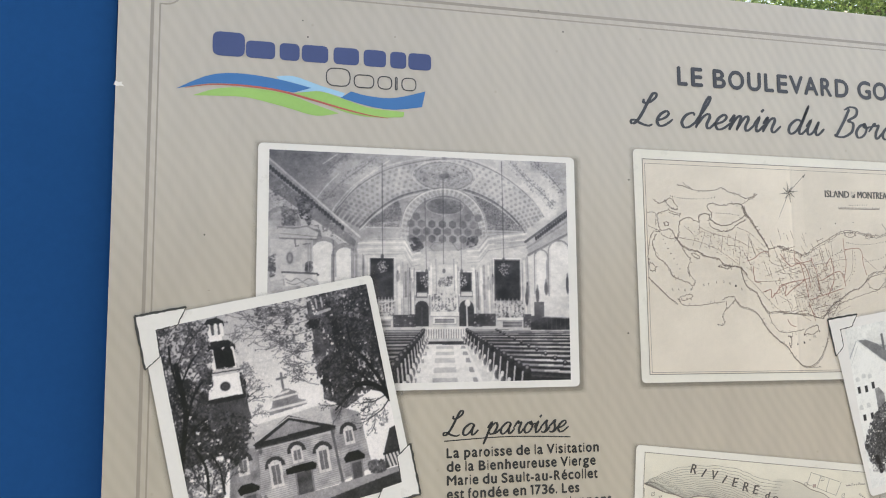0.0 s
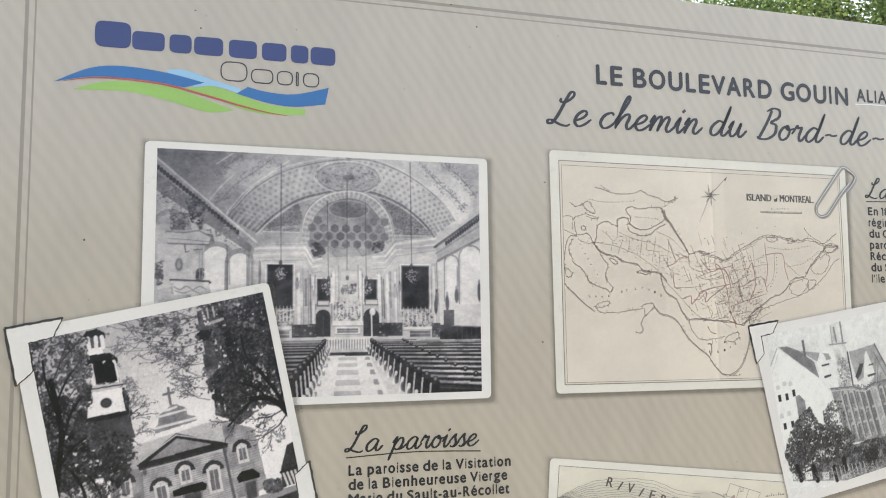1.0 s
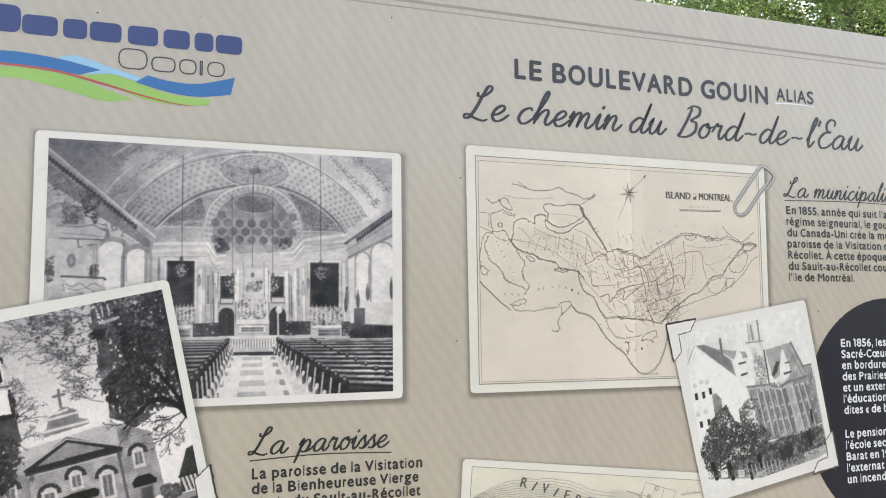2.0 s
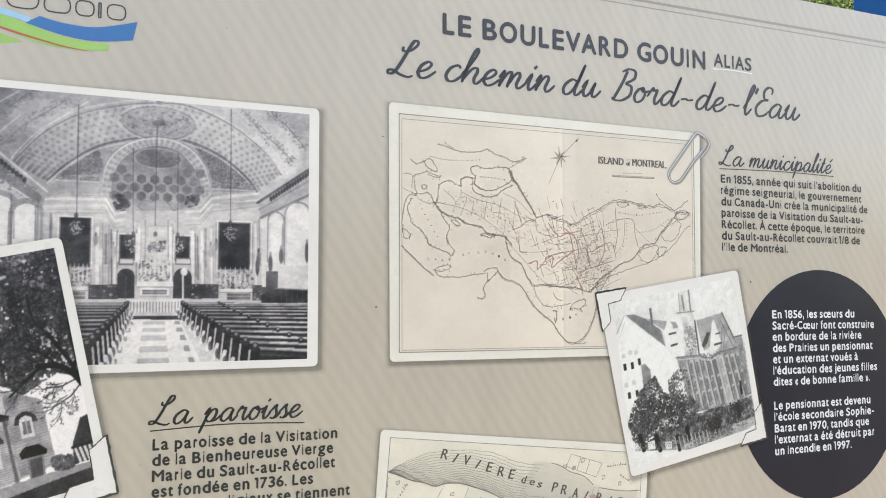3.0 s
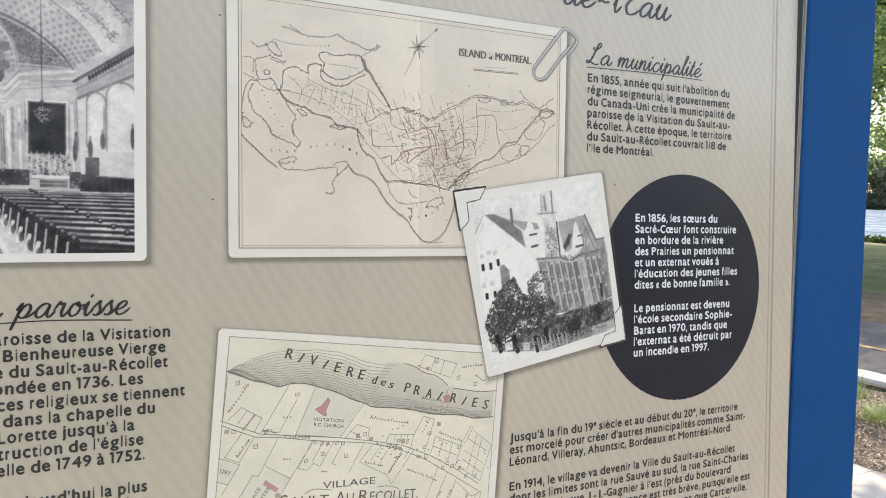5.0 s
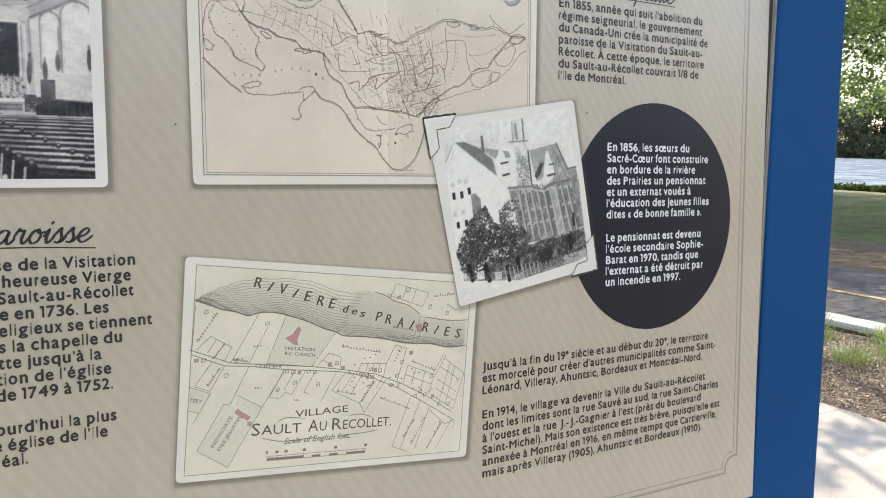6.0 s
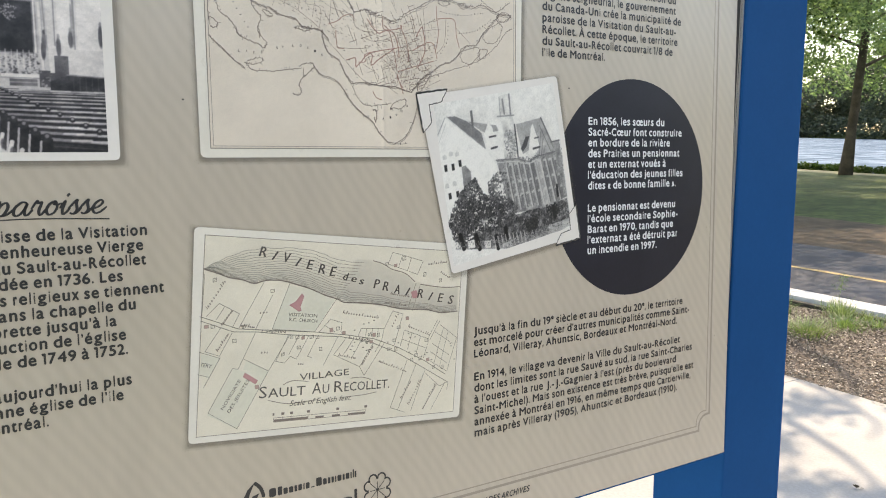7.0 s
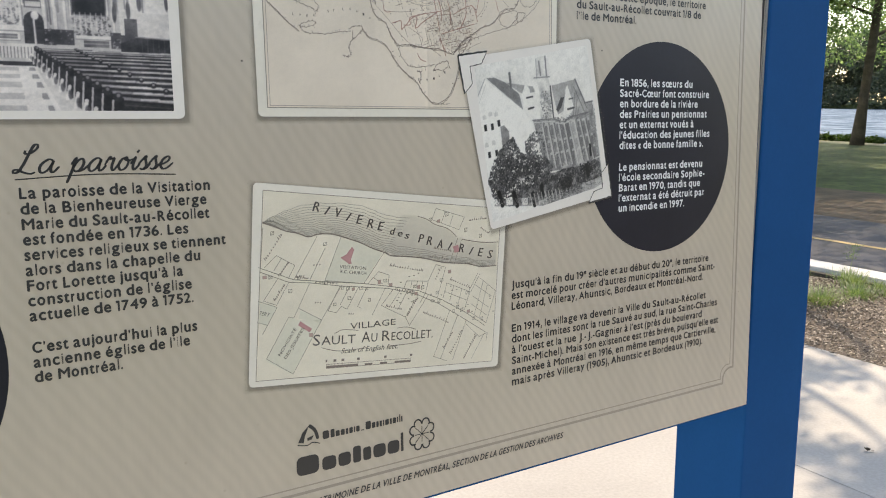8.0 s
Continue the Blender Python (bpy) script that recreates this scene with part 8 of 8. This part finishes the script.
road = sheet("cycle_path", [7.054, 10.15], [0.02, 0.02], -40, 60, 40, M_ASPH, "grey asphalt cycle path with worn yellow centre line", "path")
raw("centre_line", [(8.32, -40, 0.024), (8.42, -40, 0.024), (8.42, 60, 0.024), (8.32, 60, 0.024)], [(0, 1, 2, 3)], M_YELLOW, road, "worn yellow painted line", at=Matrix())
part_k = box((6.76, -40, -0.2), (7.05, 60, 0.058), 0.012)
tagged(part("kerb", part_k, M_KERB, None), "pale concrete kerb along a mulch bed", "kerb", kind="structure")
# an added dark strip: the shade on the kerb's near face, built as a board
tagged(part("bed_edging", box((6.69, -40, -0.2), (6.756, 60, 0.022), 0.008), M_KERB_SHADE, None), "dark strip added for the kerb's shaded near face", "edging", kind="structure")
sheet("litter_strip", [10.15, 10.9, 12.2, 13.4, 14.0], [0.01, 0.03, 0.03, 0.02, -0.04], -40, 60, 60, M_LITTER, "brown leaf litter beside the cycle path", "ground", 0.03)
sheet("bank_path", [28.9, 29.2, 30.2, 30.5], [-0.02, 0.02, 0.02, -0.02], -40, 80, 90, M_DRY, "pale strip of dry worn grass along the river bank", "path", 0.02)
sheet("mulch_bed", [4.75, 5.0, 5.5, 6.1, 6.5, 6.688], [-0.01, 0.03, 0.07, 0.05, 0.0, -0.03], -8, 20, 90, M_SOIL, "bed of dark wood-chip mulch", "ground", 0.05)
pavement = tagged(part("pavement", box((-8, -1.7, -0.2), (4.72, 14, -0.014), 0.0), M_CONC, None), "pale sunlit concrete pavement in large slabs", "pavement", kind="structure")
slab_mesh = None
for i in range(8):
    for j in range(10):
        x0, y0 = -8 + i * 1.59, -1.714 + j * 1.5714
        if slab_mesh is None:
            ob = part("slab", box((0.0015, 0.0015, -0.09), (1.5885, 1.5699, 0.0), 0.004), M_SLAB, pavement, at=Matrix.Translation((x0, y0, 0)))
            slab_mesh = ob.data
        else:
            hang(new("slab", slab_mesh), pavement, Matrix.Translation((x0, y0, 0)))
bpy.data.objects.remove(FONT_OB)


# ---- planting ----
def leaf_mat(name, dark, light, glow=0.35):
    """Leaves: colour varies from leaf to leaf, and some light passes through."""
    m, nt, b, vec = start(name, 0.5, spec=0.4)
    geo = nt.nodes.new("ShaderNodeNewGeometry")
    col = ramp(nt, geo.outputs["Random Per Island"], [(0.0, dark), (0.55, tuple((a + c) / 2 for a, c in zip(dark, light))), (1.0, light)])
    nt.links.new(col, b.inputs["Base Color"])
    tr = nt.nodes.new("ShaderNodeBsdfTranslucent")
    warm = mix(nt, "MULTIPLY", 1.0, col, (1.3, 1.4, 0.85))
    nt.links.new(warm, tr.inputs["Color"])
    mx = nt.nodes.new("ShaderNodeMixShader")
    mx.inputs[0].default_value = glow
    nt.links.new(b.outputs[0], mx.inputs[1])
    nt.links.new(tr.outputs[0], mx.inputs[2])
    nt.links.new(mx.outputs[0], nt.nodes["Material Output"].inputs["Surface"])
    return m


M_BARK = plain("grey_brown_bark", (0.10, 0.08, 0.062), 0.9, 3.0, 30.0, 0.4, relief=0.9, relief_size=0.03)
M_LEAF = leaf_mat("bright_leaf", (0.085, 0.135, 0.08), (0.28, 0.37, 0.21), 0.66)
M_LEAF2 = leaf_mat("deep_leaf", (0.022, 0.05, 0.012), (0.07, 0.12, 0.025), 0.3)
# greyed leaf colour: the distance haze is mixed into it
M_WOODS = leaf_mat("far_foliage", (0.05, 0.068, 0.05), (0.11, 0.135, 0.085), 0.15)
M_BLADE = leaf_mat("grass_blade", (0.06, 0.11, 0.045), (0.21, 0.29, 0.12), 0.4)
M_PALE = leaf_mat("pale_blade", (0.09, 0.14, 0.055), (0.27, 0.34, 0.14), 0.3)


def tube(path, radii, sides=8, rough=0.0, seed=0):
    """Tapered limb along a path."""
    rng = random.Random(seed)
    bm = bmesh.new()
    rings = []
    for i, (p, r) in enumerate(zip(path, radii)):
        p = Vector(p)
        a, b = Vector(path[max(0, i - 1)]), Vector(path[min(len(path) - 1, i + 1)])
        d = (b - a).normalized()
        s = d.orthogonal().normalized()
        t = d.cross(s)
        ring = []
        for k in range(sides):
            ang = 6.28319 * k / sides
            rr = r * (1 + rough * rng.uniform(-1, 1))
            ring.append(bm.verts.new(p + s * rr * math.cos(ang) + t * rr * math.sin(ang)))
        rings.append(ring)
    for a, b in zip(rings[:-1], rings[1:]):
        for k in range(sides):
            bm.faces.new((a[k], a[(k + 1) % sides], b[(k + 1) % sides], b[k]))
    bm.faces.new(rings[-1])
    bm.faces.new(rings[0][::-1])
    return bm


def foliage(centres, count, size, seed, droop=0.25):
    """Leaves strewn in clumps round the given centres: position and spread."""
    rng = np.random.RandomState(seed)
    pick = rng.randint(0, len(centres), count)
    c = np.array([p for p, _ in centres])[pick]
    s = np.array([r for _, r in centres])[pick][:, None]
    pos = c + rng.normal(size=(count, 3)) * s * np.array([1, 1, 0.7])
    u = rng.normal(size=(count, 3))
    u[:, 2] = u[:, 2] * 0.5 - droop
    u /= np.linalg.norm(u, axis=1)[:, None]
    w = np.cross(u, rng.normal(size=(count, 3)))
    w /= np.linalg.norm(w, axis=1)[:, None]
    ln = size * rng.uniform(0.6, 1.3, count)[:, None]
    wd = ln * rng.uniform(0.28, 0.5, count)[:, None]
    n = np.cross(u, w)
    base, tip = pos, pos + u * ln
    mid = pos + u * ln * 0.45 + n * ln * 0.08
    v = np.stack([base, mid + w * wd, tip, mid - w * wd], 1).reshape(-1, 3)
    f = np.arange(count * 4).reshape(-1, 4)
    return v, f


def leaf_mesh(name, v, f, material, parent, label="", kind=""):
    me = bpy.data.meshes.new(name)
    me.vertices.add(len(v))
    me.vertices.foreach_set("co", v.astype(np.float32).ravel())
    me.loops.add(f.size)
    me.loops.foreach_set("vertex_index", f.astype(np.int32).ravel())
    me.polygons.add(len(f))
    me.polygons.foreach_set("loop_start", np.arange(0, f.size, 4, dtype=np.int32))
    me.update(calc_edges=True)
    me.materials.append(material)
    ob = hang(new(name, me), parent, Matrix(), label)
    if kind:
        tagged(ob, kind=kind)
    return ob


def tree(place, tall, girth, lean, crown_low, reach, leaves, leaf_size, seed, material, label, limbs=11, extra=()):
    rng = random.Random(seed)
    x, y, z = place
    root = thing("tree", place, label, "tree", "park trees")
    trunk = []
    n = 9
    for i in range(n):
        t = i / (n - 1)
        trunk.append((x + lean[0] * t + rng.uniform(-.06, .06) * girth * 3, y + lean[1] * t + rng.uniform(-.06, .06) * girth * 3, z - 0.1 + tall * 0.85 * t))
    radii = [girth * (1.35 if i == 0 else 1.0) * (1 - 0.8 * i / (n - 1)) for i in range(n)]
    part("trunk", tube(trunk, radii, 12, 0.06, seed), M_BARK, root, "", smooth=True)
    clumps = []
    for k in range(limbs):
        t = crown_low + (0.97 - crown_low) * k / (limbs - 1)
        i = min(n - 2, int(t * (n - 1)))
        a = Vector(trunk[i]).lerp(Vector(trunk[i + 1]), t * (n - 1) - i)
        ang = k * 2.4 + rng.uniform(-.4, .4)
        far = reach * (1 - 0.55 * ((t - crown_low) / (1 - crown_low)) ** 1.5) * rng.uniform(.75, 1.1)
        rise = rng.uniform(0.05, 0.4) * far
        pts = [a, a + Vector((math.cos(ang) * far * .35, math.sin(ang) * far * .35, rise * .7)), a + Vector((math.cos(ang + .15) * far * .7, math.sin(ang + .15) * far * .7, rise)),
               a + Vector((math.cos(ang + .1) * far, math.sin(ang + .1) * far, rise * .75))]
        path = spline(pts, 4)
        r0 = girth * 0.42 * (1 - t * .6)
        part("limb", tube(path, [r0 * (1 - .85 * j / (len(path) - 1)) for j in range(len(path))], 6, 0.05, seed + k), M_BARK, root, "", smooth=True)
        for j, p in enumerate(path[3:]):
            w = 0.35 + 0.65 * j / len(path)
            for _ in range(3):
                q = p + Vector((rng.gauss(0, 1), rng.gauss(0, 1), rng.gauss(-.1, .7))) * reach * 0.13
                clumps.append((tuple(q), reach * 0.06 * rng.uniform(.6, 1.5) * w + .12))
    clumps += list(extra)
    v, f = foliage(clumps, leaves, leaf_size, seed)
    leaf_mesh("crown", v, f, material, root, "crown of many small green leaves")
    return root


# the tree behind the sign: its low boughs hang over the path
rng = random.Random(77)
boughs = []
for k in range(48):
    a = rng.uniform(0, 1)
    az = radians(49 + 14 * a)
    dist = rng.uniform(13, 17)
    el = radians(rng.uniform(6.0, 16))
    boughs.append(((0.2 + dist * math.sin(az), 0.1 + dist * math.cos(az), 1.5 + dist * math.tan(el)), rng.uniform(.1, .3)))
for k in range(115):
    az, dist, el = radians(rng.uniform(31, 49)), rng.uniform(11.5, 18), radians(rng.uniform(12.5, 25))
    boughs.append(((0.1 + dist * math.sin(az), dist * math.cos(az), 1.5 + dist * math.tan(el)), rng.uniform(.15, .42)))
# unseen leaves, added so the path, paving and lawn lie in broken shade
SHIFT = (0.727 * sd.x / math.hypot(sd.x, sd.y), 0.727 * sd.y / math.hypot(sd.x, sd.y))
OVER_PAVING = [(gx + SHIFT[0] * h, gy + SHIFT[1] * h, h) for gx, gy, h in ((4.6, 2.6, 6.4), (3.7, 2.3, 6.9), (3.6, 2.0, 7.4), (3.3, 1.9, 6.4), (3.4, 1.8, 6.9), (3.0, 1.9, 7.4), (3.2, 1.7, 6.4), (4.1, 2.5, 6.9), (4.1, 2.2, 7.4))]
for p in OVER_PAVING[:6]:
    for k in range(1):
        boughs.append(((p[0] + rng.uniform(-.3, .3), p[1] + rng.uniform(-.3, .3), p[2] + rng.uniform(-.2, .2)), rng.uniform(.08, .14)))
def over(x0, x1, low, high, count, spread, side=3.0):
    """Clumps that shade the ground from x0 to x1 beside the sign's view down to the river."""
    out = []
    for _ in range(count):
        gx, h = rng.uniform(x0, x1), rng.uniform(low, high)
        gy = 0.6 * gx + rng.uniform(-side, side)
        out.append(((gx + SHIFT[0] * h, gy + SHIFT[1] * h, h), spread * rng.uniform(.6, 1.4)))
    return out


path_shade = over(7.2, 13.6, 6.6, 8.6, 46, .34)
lawn_shade = over(13.8, 18.6, 7.6, 10.0, 240, .5, 3.5) + over(21, 27, 8.0, 10.0, 8, .4, 3.5)
low_boughs = []
for k in range(250):
    az, dist, el = radians(rng.uniform(53, 66)), rng.uniform(34, 43), radians(rng.uniform(2.6, 10.5))
    low_boughs.append(((0.2 + dist * math.sin(az), dist * math.cos(az), 1.5 + dist * math.tan(el)), rng.uniform(.2, .5)))
tree((13.2, 13.0, 0), 13.5, 0.24, (0.3, -0.4), 0.24, 6.2, 185000, 0.064, 5, M_LEAF, "broad-leaved park tree with bright hanging boughs", 14, boughs + path_shade)
park_tree = bpy.data.objects["tree"]
for p in OVER_PAVING[::4]:
    path = spline([(13.1, 12.8, 5.2), (10.6, 10.2, 6.6), (p[0] + .8, p[1] + .9, p[2] + .25), p], 5)
    part("limb", tube(path, [.075 * (1 - .88 * j / (len(path) - 1)) for j in range(len(path))], 6, .05, 3), M_BARK, park_tree, smooth=True)
tree((28.6, 17.1, 0), 15.0, 0.19, (0.15, -0.43), 0.30, 4.8, 50000, 0.13, 8, M_LEAF, "leaning park tree on the lawn by the river", 13, low_boughs)
tree((22.8, 22.0, 0), 15.0, 0.26, (0.2, 0.3), 0.26, 7.0, 46000, 0.15, 18, M_LEAF2, "full park tree on the lawn near the bank", 11)
# its trunk stands out of view; added for the shade it casts
tree((22.0, 11.0, 0), 13.5, 0.24, (-0.4, 0.6), 0.45, 5.2, 48000, 0.17, 48, M_LEAF2, "unseen broad park tree added to shade the lawn", 12, lawn_shade)
tree((31.0, 6.5, 0), 13.0, 0.28, (-0.3, 0.5), 0.22, 6.0, 20000, 0.16, 28, M_LEAF2, "spreading park tree near the river bank", 11)
tree((2.0, 17.5, 0), 12.0, 0.25, (0.3, 0.2), 0.25, 5.8, 22000, 0.13, 38, M_LEAF, "green park tree behind the sign", 11)


def shrub(place, wide, tall, leaves, size, seed):
    rng = random.Random(seed)
    x, y, z = place
    root = thing("shrub", place, "dark green shrub on the river bank", "shrub", "bank shrubs")
    for k in range(4):
        a = k * 1.7
        part("stem", tube([(x, y, z - .1), (x + math.cos(a) * wide * .3, y + math.sin(a) * wide * .3, z + tall * .5), (x + math.cos(a) * wide * .5, y + math.sin(a) * wide * .5, z + tall * .85)], [.05, .03, .01], 5), M_BARK, root)
    cl = [((x + rng.gauss(0, wide * .35), y + rng.gauss(0, wide * .35), z + rng.uniform(.12, .95) * tall), rng.uniform(.12, .35) * wide * .5) for _ in range(26)]
    v, f = foliage(cl, leaves, size, seed)
    leaf_mesh("crown", v, f, M_LEAF2, root)


for k, (px, py, w, h) in enumerate(((31.4, 15.2, 2.0, 3.2), (31.6, 13.2, 2.4, 3.4), (31.8, 11.0, 2.2, 2.8))):
    shrub((px, py, -0.05), w, h, 6000, 0.11, 60 + k)

# woods on the far bank, and an unseen dark tree belt added across the lawn behind the walker to dim reflections
rng = np.random.RandomState(4)
spots = []
for k in range(1500):
    yy = rng.uniform(40, 440)
    top = 27 + 4 * math.sin(yy * .05) + 3 * math.sin(yy * .23)
    spots.append(((302 + rng.uniform(-6, 22), yy, -0.5 + rng.uniform(0, 1) * top), rng.uniform(1.3, 3.0)))
v, f = foliage(spots, 330000, 1.1, 9)
tagged(leaf_mesh("far_woods", v, f, M_WOODS, None, "hazy dark wooded far bank of the river", "stuff"), category="woods")
spots = []
for k in range(1300):
    xx = rng.uniform(-34, 46)
    top = 6.6 + 1.0 * math.sin(xx * .4) + .8 * math.sin(xx * 1.3)
    spots.append(((xx, -24 + rng.uniform(-4, 1.5), rng.uniform(0, 1) * top), rng.uniform(.3, .8)))
v, f = foliage(spots, 70000, .55, 19)
tagged(leaf_mesh("tree_belt", v, f, M_LEAF2, None, "dark green belt of unseen trees added to dim the panel's reflections", "stuff"), category="woods")

# wood chips in the bed
rng = np.random.RandomState(12)
cv, cf = [], []
for k in range(26000):
    x, y = rng.uniform(4.66, 6.66), rng.uniform(1.6, 5.6)
    if x < 4.76 and rng.uniform() < .6:
        continue
    prof = float(np.interp(x, [4.75, 5.0, 5.5, 6.1, 6.5, 6.688], [-0.01, 0.03, 0.07, 0.05, 0.0, -0.03])) if x > 4.75 else 0.004
    zz = prof + 0.05 * noise.noise((x * 1.3, y * 1.3, 3.1)) * (x > 4.75) + 0.008 + rng.uniform(0, .016)
    a = rng.uniform(0, 3.14)
    l, w, h = rng.uniform(.005, .019), rng.uniform(.004, .010), rng.uniform(.003, .006)
    e, t = (math.cos(a), math.sin(a)), rng.normal() * .6
    n = len(cv)
    for i, j, m in ((-1, -1, -1), (1, -1, -1), (1, 1, -1), (-1, 1, -1), (-1, -1, 1), (1, -1, 1), (1, 1, 1), (-1, 1, 1)):
        cv.append((x + i * l * e[0] / 2 - j * w * e[1] / 2, y + i * l * e[1] / 2 + j * w * e[0] / 2, zz + m * h / 2 + i * l * t / 2 * .6))
    cf += [tuple(n + q for q in face) for face in ((0, 3, 2, 1), (4, 5, 6, 7), (0, 1, 5, 4), (1, 2, 6, 5), (2, 3, 7, 6), (3, 0, 4, 7))]
M_CHIP = leaf_mat("wood_chip", (0.065, 0.05, 0.04), (0.36, 0.295, 0.225), 0.02)
tagged(raw("wood_chips", cv, cf, M_CHIP, None, at=Matrix()), "scattered brown wood chips on the bed", "mulch", kind="stuff")


def tuft(place, blades, tall, spread, seed, material):
    rng = random.Random(seed)
    verts, faces = [], []
    for k in range(blades):
        a, r = rng.uniform(0, 6.283), min(spread * .7, abs(rng.gauss(0, spread * .4)))
        bx, by = place[0] + r * math.cos(a), place[1] + r * math.sin(a)
        h, out = tall * rng.uniform(.4, 1.1), rng.uniform(.15, .95) * tall
        d = (math.cos(a + rng.uniform(-.6, .6)), math.sin(a + rng.uniform(-.6, .6)))
        w = rng.uniform(.0016, .0034)
        n = len(verts)
        for t in (0, .4, .75, 1.0):
            c = (bx + d[0] * out * t * t, by + d[1] * out * t * t, place[2] + h * t * (1 - .15 * t))
            ww = w * (1 - t * .9)
            verts += [(c[0] - d[1] * ww, c[1] + d[0] * ww, c[2]), (c[0] + d[1] * ww, c[1] - d[0] * ww, c[2])]
        faces += [(n + 2 * i, n + 2 * i + 1, n + 2 * i + 3, n + 2 * i + 2) for i in range(3)]
    ob = raw("grass_tuft", verts, faces, material, None, at=Matrix())
    return tagged(ob, "tuft of green ornamental grass in the mulch bed", "grass", "grass tufts")


for k, (x, y, n, h, s) in enumerate(((5.52, 3.48, 380, 0.30, .24), (5.99, 3.49, 380, 0.22, .26), (5.52, 3.57, 110, 0.20, .24), (6.48, 3.58, 110, 0.15, .24), (6.05, 4.1, 150, .3, .22), (6.3, 4.35, 130, .26, .2), (6.35, 3.72, 170, .3, .2), (6.2, 3.35, 90, .2, .16), (6.6, 3.95, 80, .18, .2), (6.55, 3.2, 90, .22, .2), (5.75, 4.35, 120, .26, .2),
                                     (6.3, 5.0, 130, .3, .25), (6.5, 2.6, 100, .25, .2), (6.75, 4.6, 80, .2, .2))):
    tuft((x, y, 0.04), int(n * 1.9), h * .56, s, 100 + k, M_BLADE if k % 3 else M_PALE)
stalk = raw("seed_stalk", *(lambda p: ([(a[0] + o * .003, a[1], a[2]) for a in p for o in (-1, 1)], [(2 * i, 2 * i + 1, 2 * i + 3, 2 * i + 2) for i in range(len(p) - 1)]))([(6.3 + .02 * t, 3.75 - .03 * t, .05 + .36 * t) for t in (0, .3, .6, .8, 1)]), M_BLADE, None, at=Matrix())
tagged(stalk, "thin dry grass seed stalk in the bed", "grass")
v, f = foliage([((6.31, 3.725, .36), .03), ((6.31, 3.735, .30), .035)], 170, .010, 3)
leaf_mesh("seed_head", v, f, M_BLADE, stalk)
# grass fringe along the bank
v, f = foliage([((30.9 + random.Random(k).uniform(-.4, .6), 8 + k * .12, .04), .10) for k in range(170)], 20000, .11, 6, -.9)
tagged(leaf_mesh("bank_grass", v, f, M_LEAF2, None, "long green grass along the river bank", "stuff"), category="grass")
# a dry leaf on the pavement
lv, lf = foliage([((3.52, 1.93, .005), .003)], 3, .03, 2, 0)
tagged(leaf_mesh("dry_leaf", lv, lf, M_BARK, None, "small dark dry leaf on the pavement"), category="leaf")
